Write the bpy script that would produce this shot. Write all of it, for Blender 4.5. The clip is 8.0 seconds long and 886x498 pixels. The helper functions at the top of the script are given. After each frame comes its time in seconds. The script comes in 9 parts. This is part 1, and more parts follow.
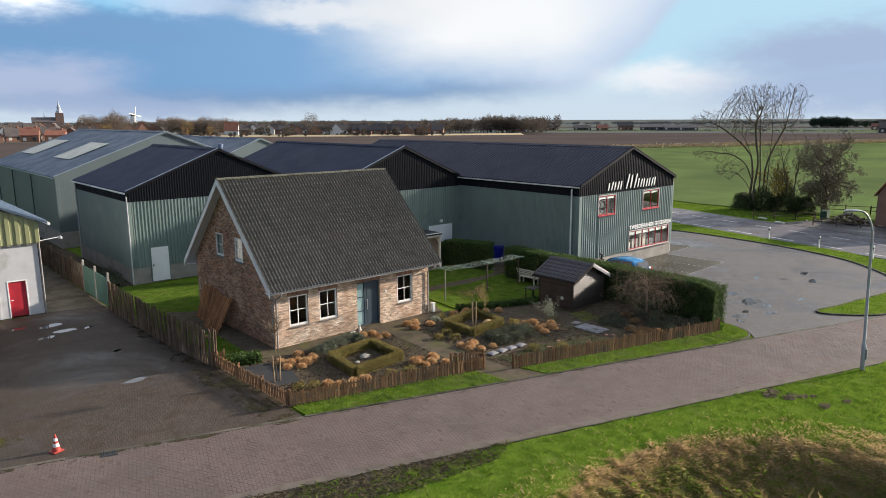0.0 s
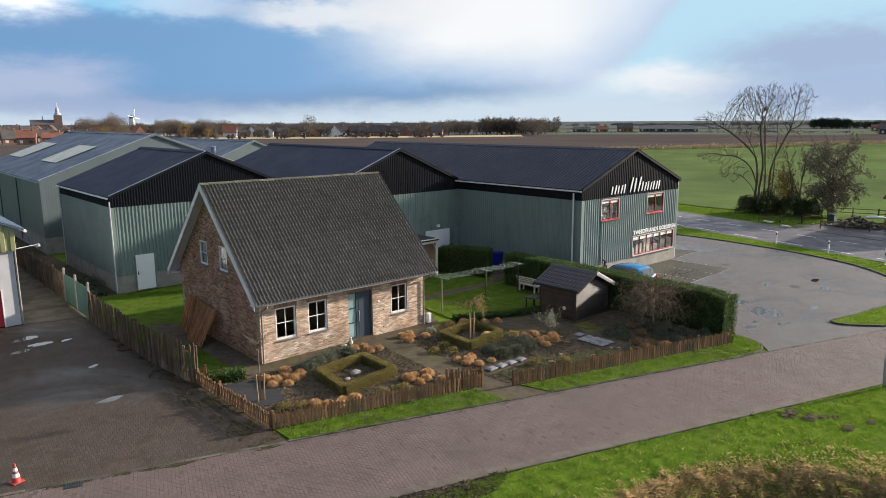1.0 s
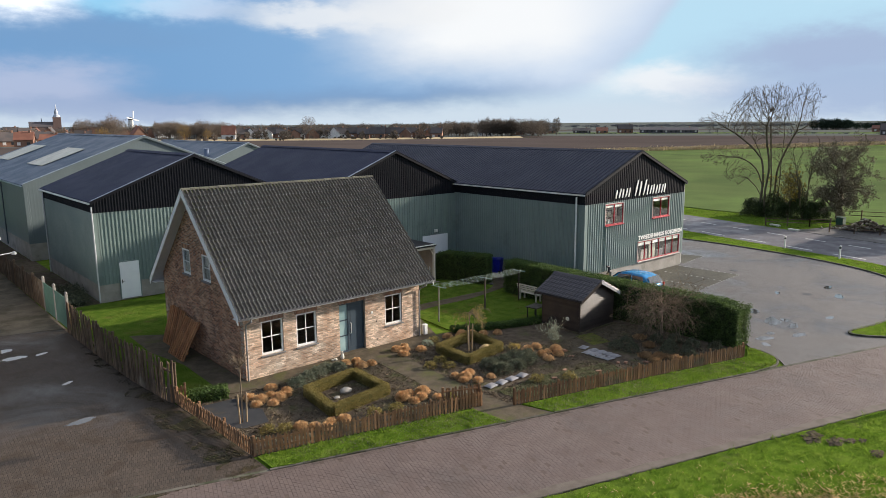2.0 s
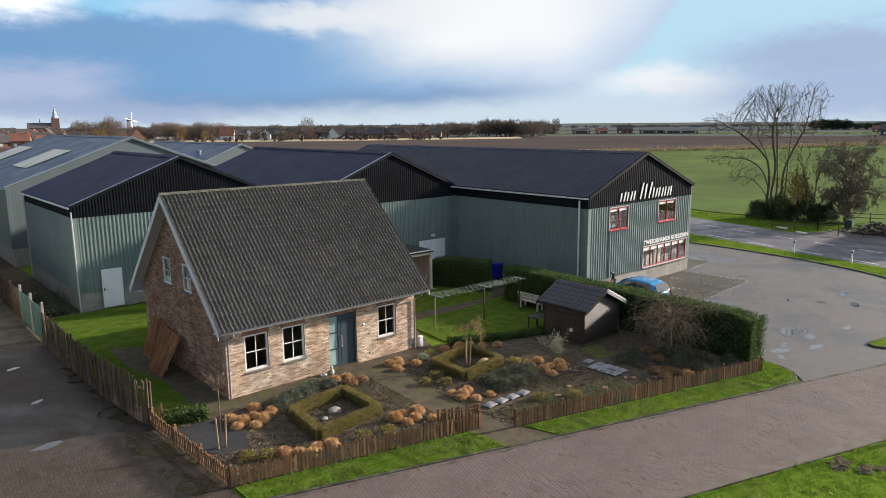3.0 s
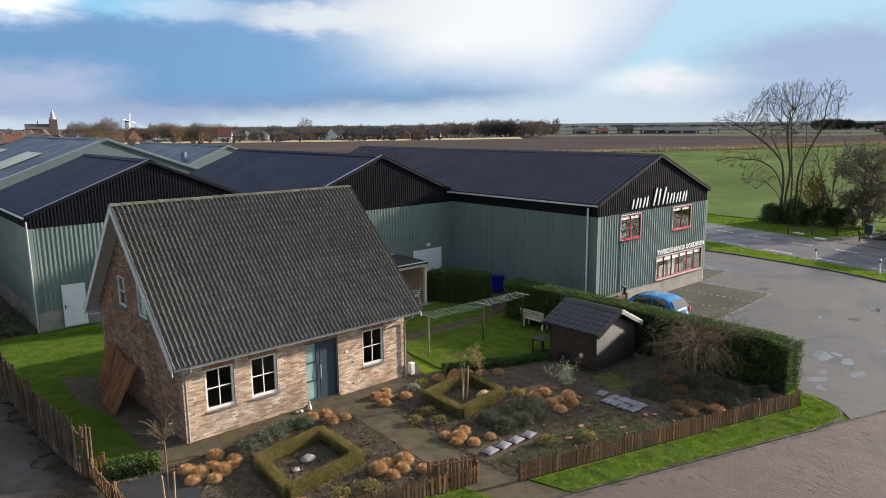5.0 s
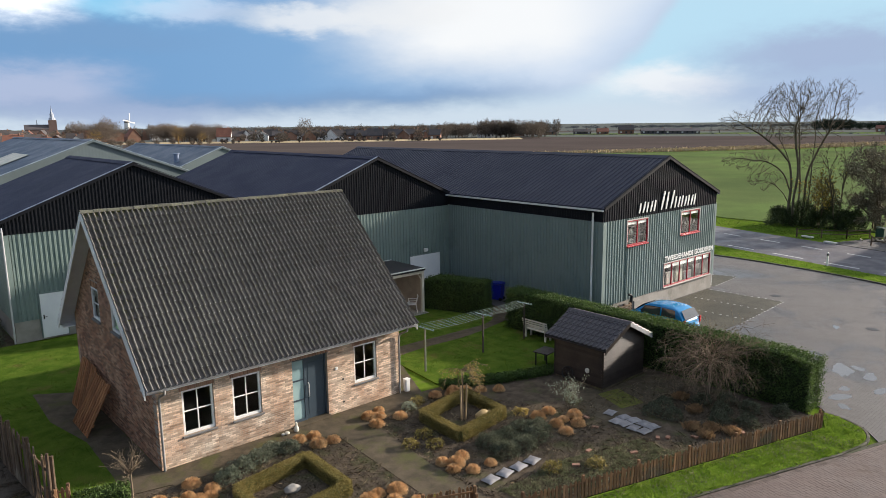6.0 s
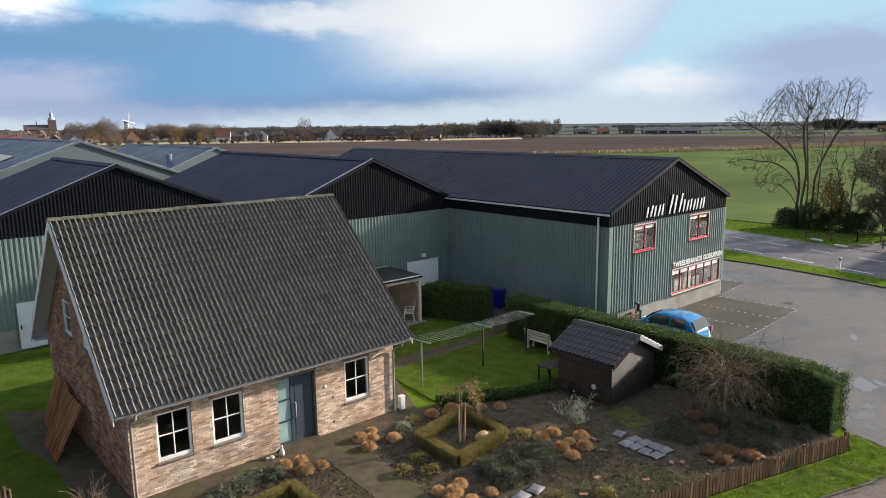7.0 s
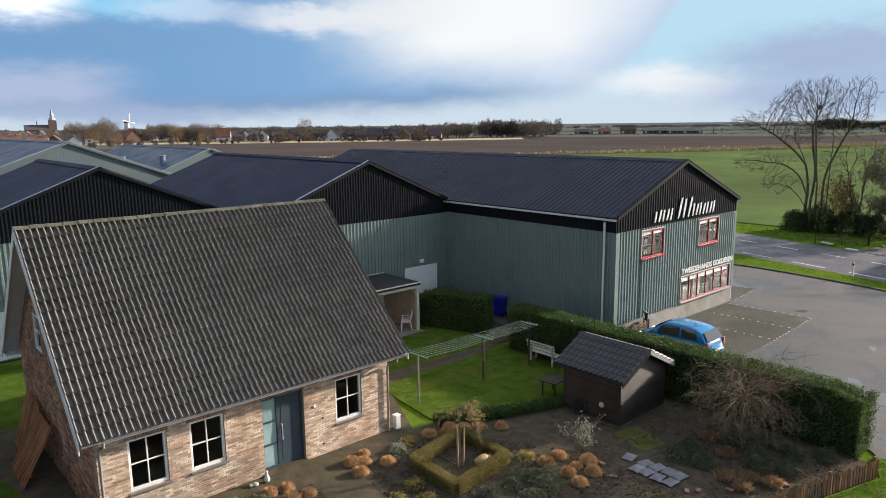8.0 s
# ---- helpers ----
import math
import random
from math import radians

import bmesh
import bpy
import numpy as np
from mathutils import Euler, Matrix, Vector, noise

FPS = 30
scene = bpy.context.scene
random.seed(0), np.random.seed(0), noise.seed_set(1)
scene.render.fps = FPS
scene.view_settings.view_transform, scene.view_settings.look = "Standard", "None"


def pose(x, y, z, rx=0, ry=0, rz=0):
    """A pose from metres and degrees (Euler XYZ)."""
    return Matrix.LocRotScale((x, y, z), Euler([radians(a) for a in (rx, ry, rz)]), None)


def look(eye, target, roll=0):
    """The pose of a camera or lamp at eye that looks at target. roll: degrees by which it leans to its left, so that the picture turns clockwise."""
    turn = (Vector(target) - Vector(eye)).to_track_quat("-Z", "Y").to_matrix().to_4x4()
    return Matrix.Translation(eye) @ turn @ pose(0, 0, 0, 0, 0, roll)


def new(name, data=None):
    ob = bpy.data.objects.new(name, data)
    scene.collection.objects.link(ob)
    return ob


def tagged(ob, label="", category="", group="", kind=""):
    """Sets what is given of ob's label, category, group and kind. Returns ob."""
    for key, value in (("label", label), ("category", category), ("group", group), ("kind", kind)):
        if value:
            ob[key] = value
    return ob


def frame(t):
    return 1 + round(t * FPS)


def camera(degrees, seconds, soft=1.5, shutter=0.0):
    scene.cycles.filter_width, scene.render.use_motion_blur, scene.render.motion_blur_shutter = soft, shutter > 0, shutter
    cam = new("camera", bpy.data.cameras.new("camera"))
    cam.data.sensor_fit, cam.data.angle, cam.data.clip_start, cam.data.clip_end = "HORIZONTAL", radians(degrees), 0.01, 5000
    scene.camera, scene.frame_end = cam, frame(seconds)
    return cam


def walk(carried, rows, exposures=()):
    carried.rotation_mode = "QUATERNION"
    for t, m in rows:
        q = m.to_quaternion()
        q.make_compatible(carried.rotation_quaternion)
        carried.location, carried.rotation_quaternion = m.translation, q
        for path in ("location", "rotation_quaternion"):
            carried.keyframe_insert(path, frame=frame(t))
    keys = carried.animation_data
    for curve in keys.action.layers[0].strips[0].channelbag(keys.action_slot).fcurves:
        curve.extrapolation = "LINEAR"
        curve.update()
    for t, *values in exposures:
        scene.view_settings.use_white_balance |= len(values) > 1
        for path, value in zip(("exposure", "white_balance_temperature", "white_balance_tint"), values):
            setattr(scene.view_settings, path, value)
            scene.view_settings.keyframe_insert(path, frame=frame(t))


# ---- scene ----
cam = camera(65.6, 8.0, soft=0.3)
PATH = [
    (0, (-13.200, -26.537, 9.911), (-11.902, -25.062, 9.540), -0.27),
    (0.5, (-12.579, -25.959, 9.900), (-11.280, -24.483, 9.532), -0.31),
    (1, (-11.952, -25.367, 9.889), (-10.652, -23.892, 9.523), -0.36),
    (1.5, (-11.320, -24.766, 9.877), (-10.019, -23.291, 9.514), -0.40),
    (2, (-10.684, -24.158, 9.867), (-9.383, -22.682, 9.505), -0.44),
    (2.5, (-10.047, -23.543, 9.857), (-8.746, -22.068, 9.496), -0.47),
    (3, (-9.411, -22.926, 9.848), (-8.109, -21.451, 9.488), -0.50),
    (3.5, (-8.777, -22.308, 9.840), (-7.474, -20.833, 9.481), -0.53),
    (4, (-8.147, -21.692, 9.833), (-6.844, -20.217, 9.475), -0.56),
    (4.5, (-7.522, -21.079, 9.828), (-6.220, -19.604, 9.470), -0.58),
    (5, (-6.906, -20.472, 9.826), (-5.604, -18.997, 9.467), -0.61),
    (5.5, (-6.299, -19.874, 9.825), (-4.997, -18.399, 9.467), -0.62),
    (6, (-5.704, -19.287, 9.827), (-4.402, -17.811, 9.469), -0.64),
    (6.5, (-5.122, -18.712, 9.831), (-3.821, -17.237, 9.473), -0.65),
    (7, (-4.555, -18.153, 9.839), (-3.254, -16.677, 9.481), -0.66),
    (7.5, (-4.005, -17.612, 9.850), (-2.704, -16.135, 9.491), -0.67),
    (8, (-3.473, -17.091, 9.864), (-2.174, -15.613, 9.506), -0.68),
]
walk(cam, [(t, look(eye, target, roll)) for t, eye, target, roll in PATH])

# ---- world, sun, exposure ----
SUN_AZ, SUN_EL = radians(18), radians(17.5)   # the sun stands towards +x, 18 degrees round to -y
TO_SUN = Vector((math.cos(SUN_EL) * math.cos(SUN_AZ), -math.cos(SUN_EL) * math.sin(SUN_AZ), math.sin(SUN_EL)))
scene.view_settings.exposure = 0.80

sun_data = bpy.data.lights.new("sun", "SUN")
sun_data.energy, sun_data.angle, sun_data.color = 5.0, radians(2.2), (1.0, 0.885, 0.765)
sun = new("sun", sun_data)
sun.matrix_world = Matrix.Translation((30, -30, 40)) @ TO_SUN.to_track_quat("Z", "Y").to_matrix().to_4x4()


class Nodes:
    """Small helper that wires shader nodes."""

    def __init__(self, tree, clear=True):
        self.t = tree
        if clear:
            tree.nodes.clear()

    def n(self, kind):
        return self.t.nodes.new(kind)

    def put(self, sock, v):
        if isinstance(v, bpy.types.NodeSocket):
            self.t.links.new(v, sock)
        elif isinstance(v, (tuple, list)) and len(v) == 3 and sock.type == "RGBA":
            sock.default_value = (*v, 1)
        else:
            sock.default_value = v

    def math(self, op, a, b=0.0, c=0.0, clamp=False):
        m = self.n("ShaderNodeMath")
        m.operation, m.use_clamp = op, clamp
        for i, v in enumerate((a, b, c)):
            self.put(m.inputs[i], v)
        return m.outputs[0]

    def mix(self, f, a, b, blend="MIX"):
        m = self.n("ShaderNodeMix")
        m.data_type, m.blend_type, m.clamp_factor = "RGBA", blend, True
        self.put(m.inputs[0], f), self.put(m.inputs[6], a), self.put(m.inputs[7], b)
        return m.outputs[2]

    def noise(self, vec, scale, detail=4.0, rough=0.55, distort=0.0):
        m = self.n("ShaderNodeTexNoise")
        if vec is not None:
            self.t.links.new(vec, m.inputs["Vector"])
        m.inputs["Scale"].default_value, m.inputs["Detail"].default_value = scale, detail
        m.inputs["Roughness"].default_value, m.inputs["Distortion"].default_value = rough, distort
        return m.outputs["Fac"]

    def ramp(self, f, lo, hi):
        m = self.n("ShaderNodeMapRange")
        m.interpolation_type, m.clamp = "SMOOTHSTEP", True
        self.put(m.inputs[0], f)
        m.inputs[1].default_value, m.inputs[2].default_value = lo, hi
        return m.outputs[0]


def build_world():
    w = bpy.data.worlds.new("world")
    w.use_nodes = True
    scene.world = w
    k = Nodes(w.node_tree)
    d = k.n("ShaderNodeTexCoord").outputs["Generated"]
    s = k.n("ShaderNodeSeparateXYZ")
    k.put(s.inputs[0], d)
    x, y, z = s.outputs
    az = k.math("MULTIPLY", k.math("ARCTAN2", x, y), 57.2958)        # degrees clockwise from +y
    el = k.math("MULTIPLY", k.math("ARCSINE", z), 57.2958)
    u0, v0 = k.math("SUBTRACT", az, 41.4), el
    # uneven cloud edges
    stretch = k.n("ShaderNodeMapping")
    k.put(stretch.inputs[0], d)
    stretch.inputs["Scale"].default_value = (1, 1, 2.6)
    big = k.noise(stretch.outputs[0], 5.0, 5, 0.6)
    fine = k.noise(stretch.outputs[0], 16.0, 6, 0.62)
    u = k.math("ADD", u0, k.math("MULTIPLY", k.math("SUBTRACT", big, 0.5), 9.0))
    v = k.math("ADD", v0, k.math("ADD", k.math("MULTIPLY", k.math("SUBTRACT", fine, 0.5), 2.4), k.math("MULTIPLY", k.math("SUBTRACT", big, 0.5), 1.4)))

    def blob(cu, cv, su, sv, lo=0.06, hi=0.92):
        a = k.math("POWER", k.math("DIVIDE", k.math("SUBTRACT", u, cu), su), 2.0)
        b = k.math("POWER", k.math("DIVIDE", k.math("SUBTRACT", v, cv), sv), 2.0)
        return k.ramp(k.math("EXPONENT", k.math("MULTIPLY", k.math("ADD", a, b), -1.0)), lo, hi)

    sky = k.n("ShaderNodeTexSky")
    sky.sky_type, sky.sun_disc = "NISHITA", False
    sky.sun_elevation, sky.sun_rotation = SUN_EL, radians(90) + SUN_AZ
    sky.air_density, sky.dust_density, sky.ozone_density = 1.0, 0.6, 2.0
    clear = k.mix(1.0, sky.outputs[0], (0.075, 0.075, 0.075), "MULTIPLY")
    # one great rain cloud: blue to the left, lit white in the middle, with a curved lower edge that climbs to the right
    wob = k.math("ADD", k.math("MULTIPLY", k.math("SUBTRACT", fine, 0.5), 1.3), k.math("MULTIPLY", k.math("SUBTRACT", big, 0.5), 1.6))
    edge = k.math("ADD", k.math("ADD", 0.9, k.math("MULTIPLY", k.ramp(u0, -12, 9), 0.9)), k.math("MULTIPLY", k.math("POWER", k.math("MAXIMUM", k.math("SUBTRACT", u0, 8.3), 0.0), 2.0), 0.07))
    over = k.math("ADD", k.math("SUBTRACT", v0, edge), wob)              # degrees above the cloud's lower edge
    blue = k.mix(k.ramp(u0, -34, -4), (0.165, 0.335, 0.585), (0.215, 0.395, 0.65))
    blue = k.mix(k.ramp(u0, -4, 11), blue, (0.55, 0.66, 0.82))
    base = k.mix(k.ramp(u0, 1, 13), (0.205, 0.315, 0.50), (0.52, 0.62, 0.77))
    cloud_col = k.mix(k.ramp(over, -0.2, 2.3), base, blue)
    lit = k.math("MULTIPLY", k.ramp(k.math("ADD", u0, k.math("MULTIPLY", k.math("SUBTRACT", big, 0.5), 9.0)), -13, 3), k.ramp(over, 0.5, 5.4))
    lit = k.math("MULTIPLY", lit, k.math("SUBTRACT", 1.0, k.math("MULTIPLY", k.ramp(u0, 8, 15), 0.5)))
    cloud_col = k.mix(lit, cloud_col, (0.88, 0.90, 0.92))
    gap = k.mix(k.ramp(v0, 0.5, 5.0), (0.59, 0.69, 0.79), (0.47, 0.70, 0.85))
    col = k.mix(k.ramp(over, -0.9, 1.1), gap, cloud_col)
    for cu, cv, su, sv, strength, tint in (
        (-23.0, 9.3, 4.6, 1.5, 0.8, (0.26, 0.64, 0.90)),
        (-19.5, 8.6, 4.0, 1.0, 0.6, (0.66, 0.75, 0.90)),
        (-27.0, 6.4, 9.0, 1.2, 0.55, (0.19, 0.34, 0.57)),
        (-31.0, 9.4, 5.0, 2.0, 1.0, (1.45, 1.45, 1.45)),
        (-30.0, 2.9, 6.0, 1.8, 0.75, (0.49, 0.54, 0.71)),
        (-25.0, 1.0, 9.0, 1.2, 0.75, (0.34, 0.43, 0.63)),
        (-10.0, 8.1, 6.2, 1.15, 0.9, (0.76, 0.80, 0.85)),
        (-3.0, 8.9, 6.0, 1.5, 0.7, (0.84, 0.85, 0.86)),
        (18.0, 2.9, 5.6, 1.4, 0.95, (0.84, 0.87, 0.90)),
        (31.0, 9.8, 6.0, 1.4, 0.95, (1.05, 1.07, 1.08)),
        (28.0, 4.7, 7.5, 2.0, 0.95, (0.37, 0.46, 0.65)),
        (30.0, 1.9, 12.0, 2.0, 0.85, (0.36, 0.46, 0.66)),
    ):
        col = k.mix(k.math("MULTIPLY", blob(cu, cv, su, sv), strength), col, tint)
    # broken cloud over the rest of the sky
    # brighter towards the sun; an added dull rain cloud dims the unseen west
    cloud = k.mix(k.ramp(x, -0.55, 0.45), (0.20, 0.25, 0.345), (0.76, 0.80, 0.865))
    rest = k.mix(k.ramp(big, 0.38, 0.58), clear, cloud)
    # extra low cloud, added to brighten what the puddles reflect
    rest = k.mix(k.math("MULTIPLY", k.ramp(v0, 34, 16), 0.8), rest, cloud)
    col = k.mix(1.0, col, (0.61, 0.61, 0.61), "MULTIPLY")
    inside = k.math("MULTIPLY", k.ramp(v0, 17, 10), k.ramp(k.math("ABSOLUTE", u0), 62, 42))
    col = k.mix(inside, rest, col)
    bg = k.n("ShaderNodeBackground")
    k.put(bg.inputs[0], col)
    bg.inputs[1].default_value = 1.0
    k.put(k.n("ShaderNodeOutputWorld").inputs[0], bg.outputs[0])


build_world()

# ---- materials ----
def mat(name, c1, c2=None, s=1.5, rough=0.8, r2=None, metal=0.0, bump=0.15, bs=60.0, fine=0.25, rnd=0.0, isl=0.0, spec=0.4, rs=None, dist=0.006, c3=None, s3=0.25, lo3=0.55, hi3=0.7, trans=0.0):
    """A procedural surface: two colours by a broad noise, a third in patches, fine grain, a change from piece to piece, and relief."""
    m = bpy.data.materials.new(name)
    m.use_nodes = True
    k = Nodes(m.node_tree)
    geo = k.n("ShaderNodeNewGeometry")
    pos = geo.outputs["Position"]
    broad = k.noise(pos, s, 5, 0.6)
    col = k.mix(k.ramp(broad, 0.35, 0.65), c1, c2 or tuple(v * 0.8 for v in c1))
    if c3:
        col = k.mix(k.ramp(k.noise(pos, s3, 5, 0.65), lo3, hi3), col, c3)
    grain = k.noise(pos, bs, 3, 0.6)
    value = k.math("ADD", 1.0 - fine / 2, k.math("MULTIPLY", grain, fine))
    if rnd:
        r = k.n("ShaderNodeObjectInfo").outputs["Random"]
        value = k.math("MULTIPLY", value, k.math("ADD", 1.0 - rnd, k.math("MULTIPLY", r, 2 * rnd)))
    if isl:
        value = k.math("MULTIPLY", value, k.math("ADD", 1.0 - isl, k.math("MULTIPLY", geo.outputs["Random Per Island"], 2 * isl)))
    hsv = k.n("ShaderNodeHueSaturation")
    k.put(hsv.inputs["Value"], value)
    k.put(hsv.inputs["Color"], col)
    p = k.n("ShaderNodeBsdfPrincipled")
    k.put(p.inputs["Base Color"], hsv.outputs[0])
    if r2 is None:
        p.inputs["Roughness"].default_value = rough
    else:
        f = k.ramp(k.noise(pos, rs or s * 1.7, 4, 0.6), 0.38, 0.62)
        k.put(p.inputs["Roughness"], k.math("ADD", rough, k.math("MULTIPLY", f, r2 - rough)))
    p.inputs["Metallic"].default_value = metal
    p.inputs["Specular IOR Level"].default_value = spec
    if bump:
        b = k.n("ShaderNodeBump")
        b.inputs["Strength"].default_value, b.inputs["Distance"].default_value = bump, dist
        k.put(b.inputs["Height"], grain)
        k.put(p.inputs["Normal"], b.outputs[0])
    shader = p.outputs[0]
    if trans:                                    # thin leaves let light through
        tl, mx = k.n("ShaderNodeBsdfTranslucent"), k.n("ShaderNodeMixShader")
        k.put(tl.inputs["Color"], hsv.outputs[0])
        mx.inputs[0].default_value = trans
        k.put(mx.inputs[1], shader), k.put(mx.inputs[2], tl.outputs[0])
        shader = mx.outputs[0]
    k.put(k.n("ShaderNodeOutputMaterial").inputs[0], shader)
    return m


def pave_mat(name, c1, c2, turn, w, h, wet=0.35, dirt=(0.05, 0.045, 0.04), joint=(0.05, 0.045, 0.04), mess=0.6, spec=0.4, gap=0.008):
    """Paving bricks in a running bond with worn, damp patches."""
    m = bpy.data.materials.new(name)
    m.use_nodes = True
    k = Nodes(m.node_tree)
    pos = k.n("ShaderNodeNewGeometry").outputs["Position"]
    mp = k.n("ShaderNodeMapping")
    k.put(mp.inputs[0], pos)
    mp.inputs["Rotation"].default_value = (0, 0, radians(turn))
    br = k.n("ShaderNodeTexBrick")
    k.put(br.inputs["Vector"], mp.outputs[0])
    k.put(br.inputs["Color1"], c1), k.put(br.inputs["Color2"], c2), k.put(br.inputs["Mortar"], joint)
    br.inputs["Scale"].default_value = 1.0
    br.inputs["Mortar Size"].default_value, br.inputs["Brick Width"].default_value, br.inputs["Row Height"].default_value = gap, w, h
    stain = k.ramp(k.noise(pos, 0.22, 6, 0.65, 0.6), 0.45, 0.68)
    patch = k.ramp(k.noise(pos, 0.9, 6, 0.72, 0.8), 0.46, 0.66)
    pale = k.ramp(k.noise(pos, 0.5, 6, 0.72, 0.4), 0.55, 0.75)
    col = k.mix(k.math("MULTIPLY", patch, 0.75 * mess), br.outputs[0], dirt)
    col = k.mix(k.math("MULTIPLY", pale, 0.35 * mess), col, tuple(v * 1.5 for v in c1))
    col = k.mix(k.math("MULTIPLY", stain, 0.7), col, tuple(v * 0.42 for v in c1))
    col = k.mix(k.math("MULTIPLY", k.ramp(k.noise(pos, 4.5, 5, 0.75), 0.56, 0.7), 0.5 * mess), col, dirt)
    p = k.n("ShaderNodeBsdfPrincipled")
    p.inputs["Specular IOR Level"].default_value = spec
    k.put(p.inputs["Base Color"], col)
    k.put(p.inputs["Roughness"], k.math("SUBTRACT", 0.75, k.math("MULTIPLY", stain, wet)))
    b = k.n("ShaderNodeBump")
    b.inputs["Strength"].default_value, b.inputs["Distance"].default_value = 0.5, 0.006
    k.put(b.inputs["Height"], k.math("ADD", k.math("SUBTRACT", 1.0, br.outputs["Fac"]), k.math("MULTIPLY", k.noise(pos, 45, 3), 0.5)))
    k.put(p.inputs["Normal"], b.outputs[0])
    k.put(k.n("ShaderNodeOutputMaterial").inputs[0], p.outputs[0])
    return m


def blotchy(m, scale, lo, hi):
    """Lets the ground show through a thin layer of dirt in patches."""
    k = Nodes(m.node_tree, False)
    out = next(q for q in k.t.nodes if q.type == "OUTPUT_MATERIAL")
    shader = out.inputs[0].links[0].from_socket
    tr, mx = k.n("ShaderNodeBsdfTransparent"), k.n("ShaderNodeMixShader")
    k.put(mx.inputs[0], k.ramp(k.noise(k.n("ShaderNodeNewGeometry").outputs["Position"], scale, 6, 0.7, 0.5), lo, hi))
    k.put(mx.inputs[1], tr.outputs[0]), k.put(mx.inputs[2], shader)
    k.put(out.inputs[0], mx.outputs[0])


def glass_mat(name, tint=(0.8, 0.85, 0.85), rough=0.02):
    m = bpy.data.materials.new(name)
    m.use_nodes = True
    k = Nodes(m.node_tree)
    p = k.n("ShaderNodeBsdfPrincipled")
    p.inputs["Transmission Weight"].default_value, p.inputs["Roughness"].default_value, p.inputs["IOR"].default_value = 1.0, rough, 1.45
    k.put(p.inputs["Base Color"], tint)
    k.put(k.n("ShaderNodeOutputMaterial").inputs[0], p.outputs[0])
    return m


SOLDIER = mat("soldier_brick", (0.24, 0.125, 0.085), (0.32, 0.19, 0.13), s=2.5, rough=0.9, spec=0.2, bump=0.4, bs=45, fine=0.4, isl=0.25, dist=0.003)
MOSS = mat("roof_moss", (0.12, 0.135, 0.035), (0.17, 0.17, 0.05), s=3, rough=0.95, spec=0.0, bump=0, isl=0.4, trans=0.2)
MUD = mat("road_mud", (0.10, 0.084, 0.066), (0.082, 0.068, 0.05), s=2.0, rough=0.9, spec=0.2, bump=0.5, bs=25, fine=0.5, dist=0.01)
ALLEY = mat("old_concrete", (0.135, 0.112, 0.082), (0.095, 0.080, 0.058), s=1.2, rough=0.9, spec=0.2, bump=0.35, bs=30, fine=0.5, c3=(0.065, 0.057, 0.038), s3=0.7, lo3=0.46, hi3=0.64)
DIRT = mat("yard_dirt", (0.062, 0.048, 0.028), (0.045, 0.042, 0.02), s=2.0, rough=0.95, spec=0.1, bump=0.7, bs=25, fine=0.7, dist=0.02, c3=(0.055, 0.062, 0.02), s3=1.3)
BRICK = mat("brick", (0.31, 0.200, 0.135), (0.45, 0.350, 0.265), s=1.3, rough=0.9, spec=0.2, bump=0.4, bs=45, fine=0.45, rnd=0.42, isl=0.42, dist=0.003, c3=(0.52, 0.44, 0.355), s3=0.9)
# darker, redder copy of BRICK; the west gable's shaded tone put into its colour
SHADEBRICK = mat("shaded_gable_brick", (0.27, 0.130, 0.075), (0.38, 0.225, 0.14), s=1.3, rough=0.9, spec=0.2, bump=0.4, bs=45, fine=0.45, isl=0.5, dist=0.003, c3=(0.17, 0.09, 0.06), s3=1.6)
MORTAR = mat("mortar", (0.38, 0.335, 0.275), (0.30, 0.26, 0.21), s=3, rough=0.95, bump=0.3, bs=120)
PLASTER = mat("inner_wall", (0.30, 0.29, 0.27), rough=0.9, bump=0.05)
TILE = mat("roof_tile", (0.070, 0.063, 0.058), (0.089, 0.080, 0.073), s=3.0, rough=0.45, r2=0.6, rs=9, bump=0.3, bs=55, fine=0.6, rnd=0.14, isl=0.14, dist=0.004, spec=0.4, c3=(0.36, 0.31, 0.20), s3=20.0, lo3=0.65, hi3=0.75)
# crests paler than TILE: wear and lichen, plus their sunlit line in the colour
TILECREST = mat("worn_lit_tile_crest", (0.182, 0.165, 0.147), (0.245, 0.224, 0.197), s=5.0, rough=0.6, r2=0.75, bump=0.3, bs=70, fine=0.6, rnd=0.14, isl=0.1, dist=0.003, spec=0.3, c3=(0.128, 0.108, 0.078), s3=3.0, lo3=0.5, hi3=0.7)
RIDGE = mat("ridge_tile", (0.085, 0.083, 0.075), (0.115, 0.115, 0.088), s=5.0, rough=0.9, spec=0.1, bump=0.6, bs=40, fine=0.6, rnd=0.25, c3=(0.19, 0.19, 0.10), s3=12.0)
WHITE = mat("white_paint", (0.78, 0.78, 0.76), (0.68, 0.68, 0.65), s=3, rough=0.45, bump=0.05, bs=80, fine=0.1)
GREYPAINT = mat("soffit_paint", (0.66, 0.64, 0.67), (0.60, 0.58, 0.61), s=2, rough=0.6, bump=0.05)
ANTHRA = mat("anthracite_paint", (0.048, 0.068, 0.085), (0.04, 0.058, 0.075), s=2, rough=0.4, bump=0.03, fine=0.1)
STEEL = mat("stainless_steel", (0.80, 0.80, 0.80), rough=0.45, metal=0.6, bump=0.02)
ZINC = mat("zinc", (0.38, 0.38, 0.385), (0.31, 0.31, 0.315), s=3, rough=0.5, metal=0.2, bump=0.1)
PIPE = mat("grey_pipe", (0.30, 0.29, 0.275), (0.22, 0.215, 0.20), s=3, rough=0.6, bump=0.05)
SILL = mat("stone_sill", (0.12, 0.12, 0.12), (0.16, 0.155, 0.15), s=4, rough=0.6, bump=0.15)
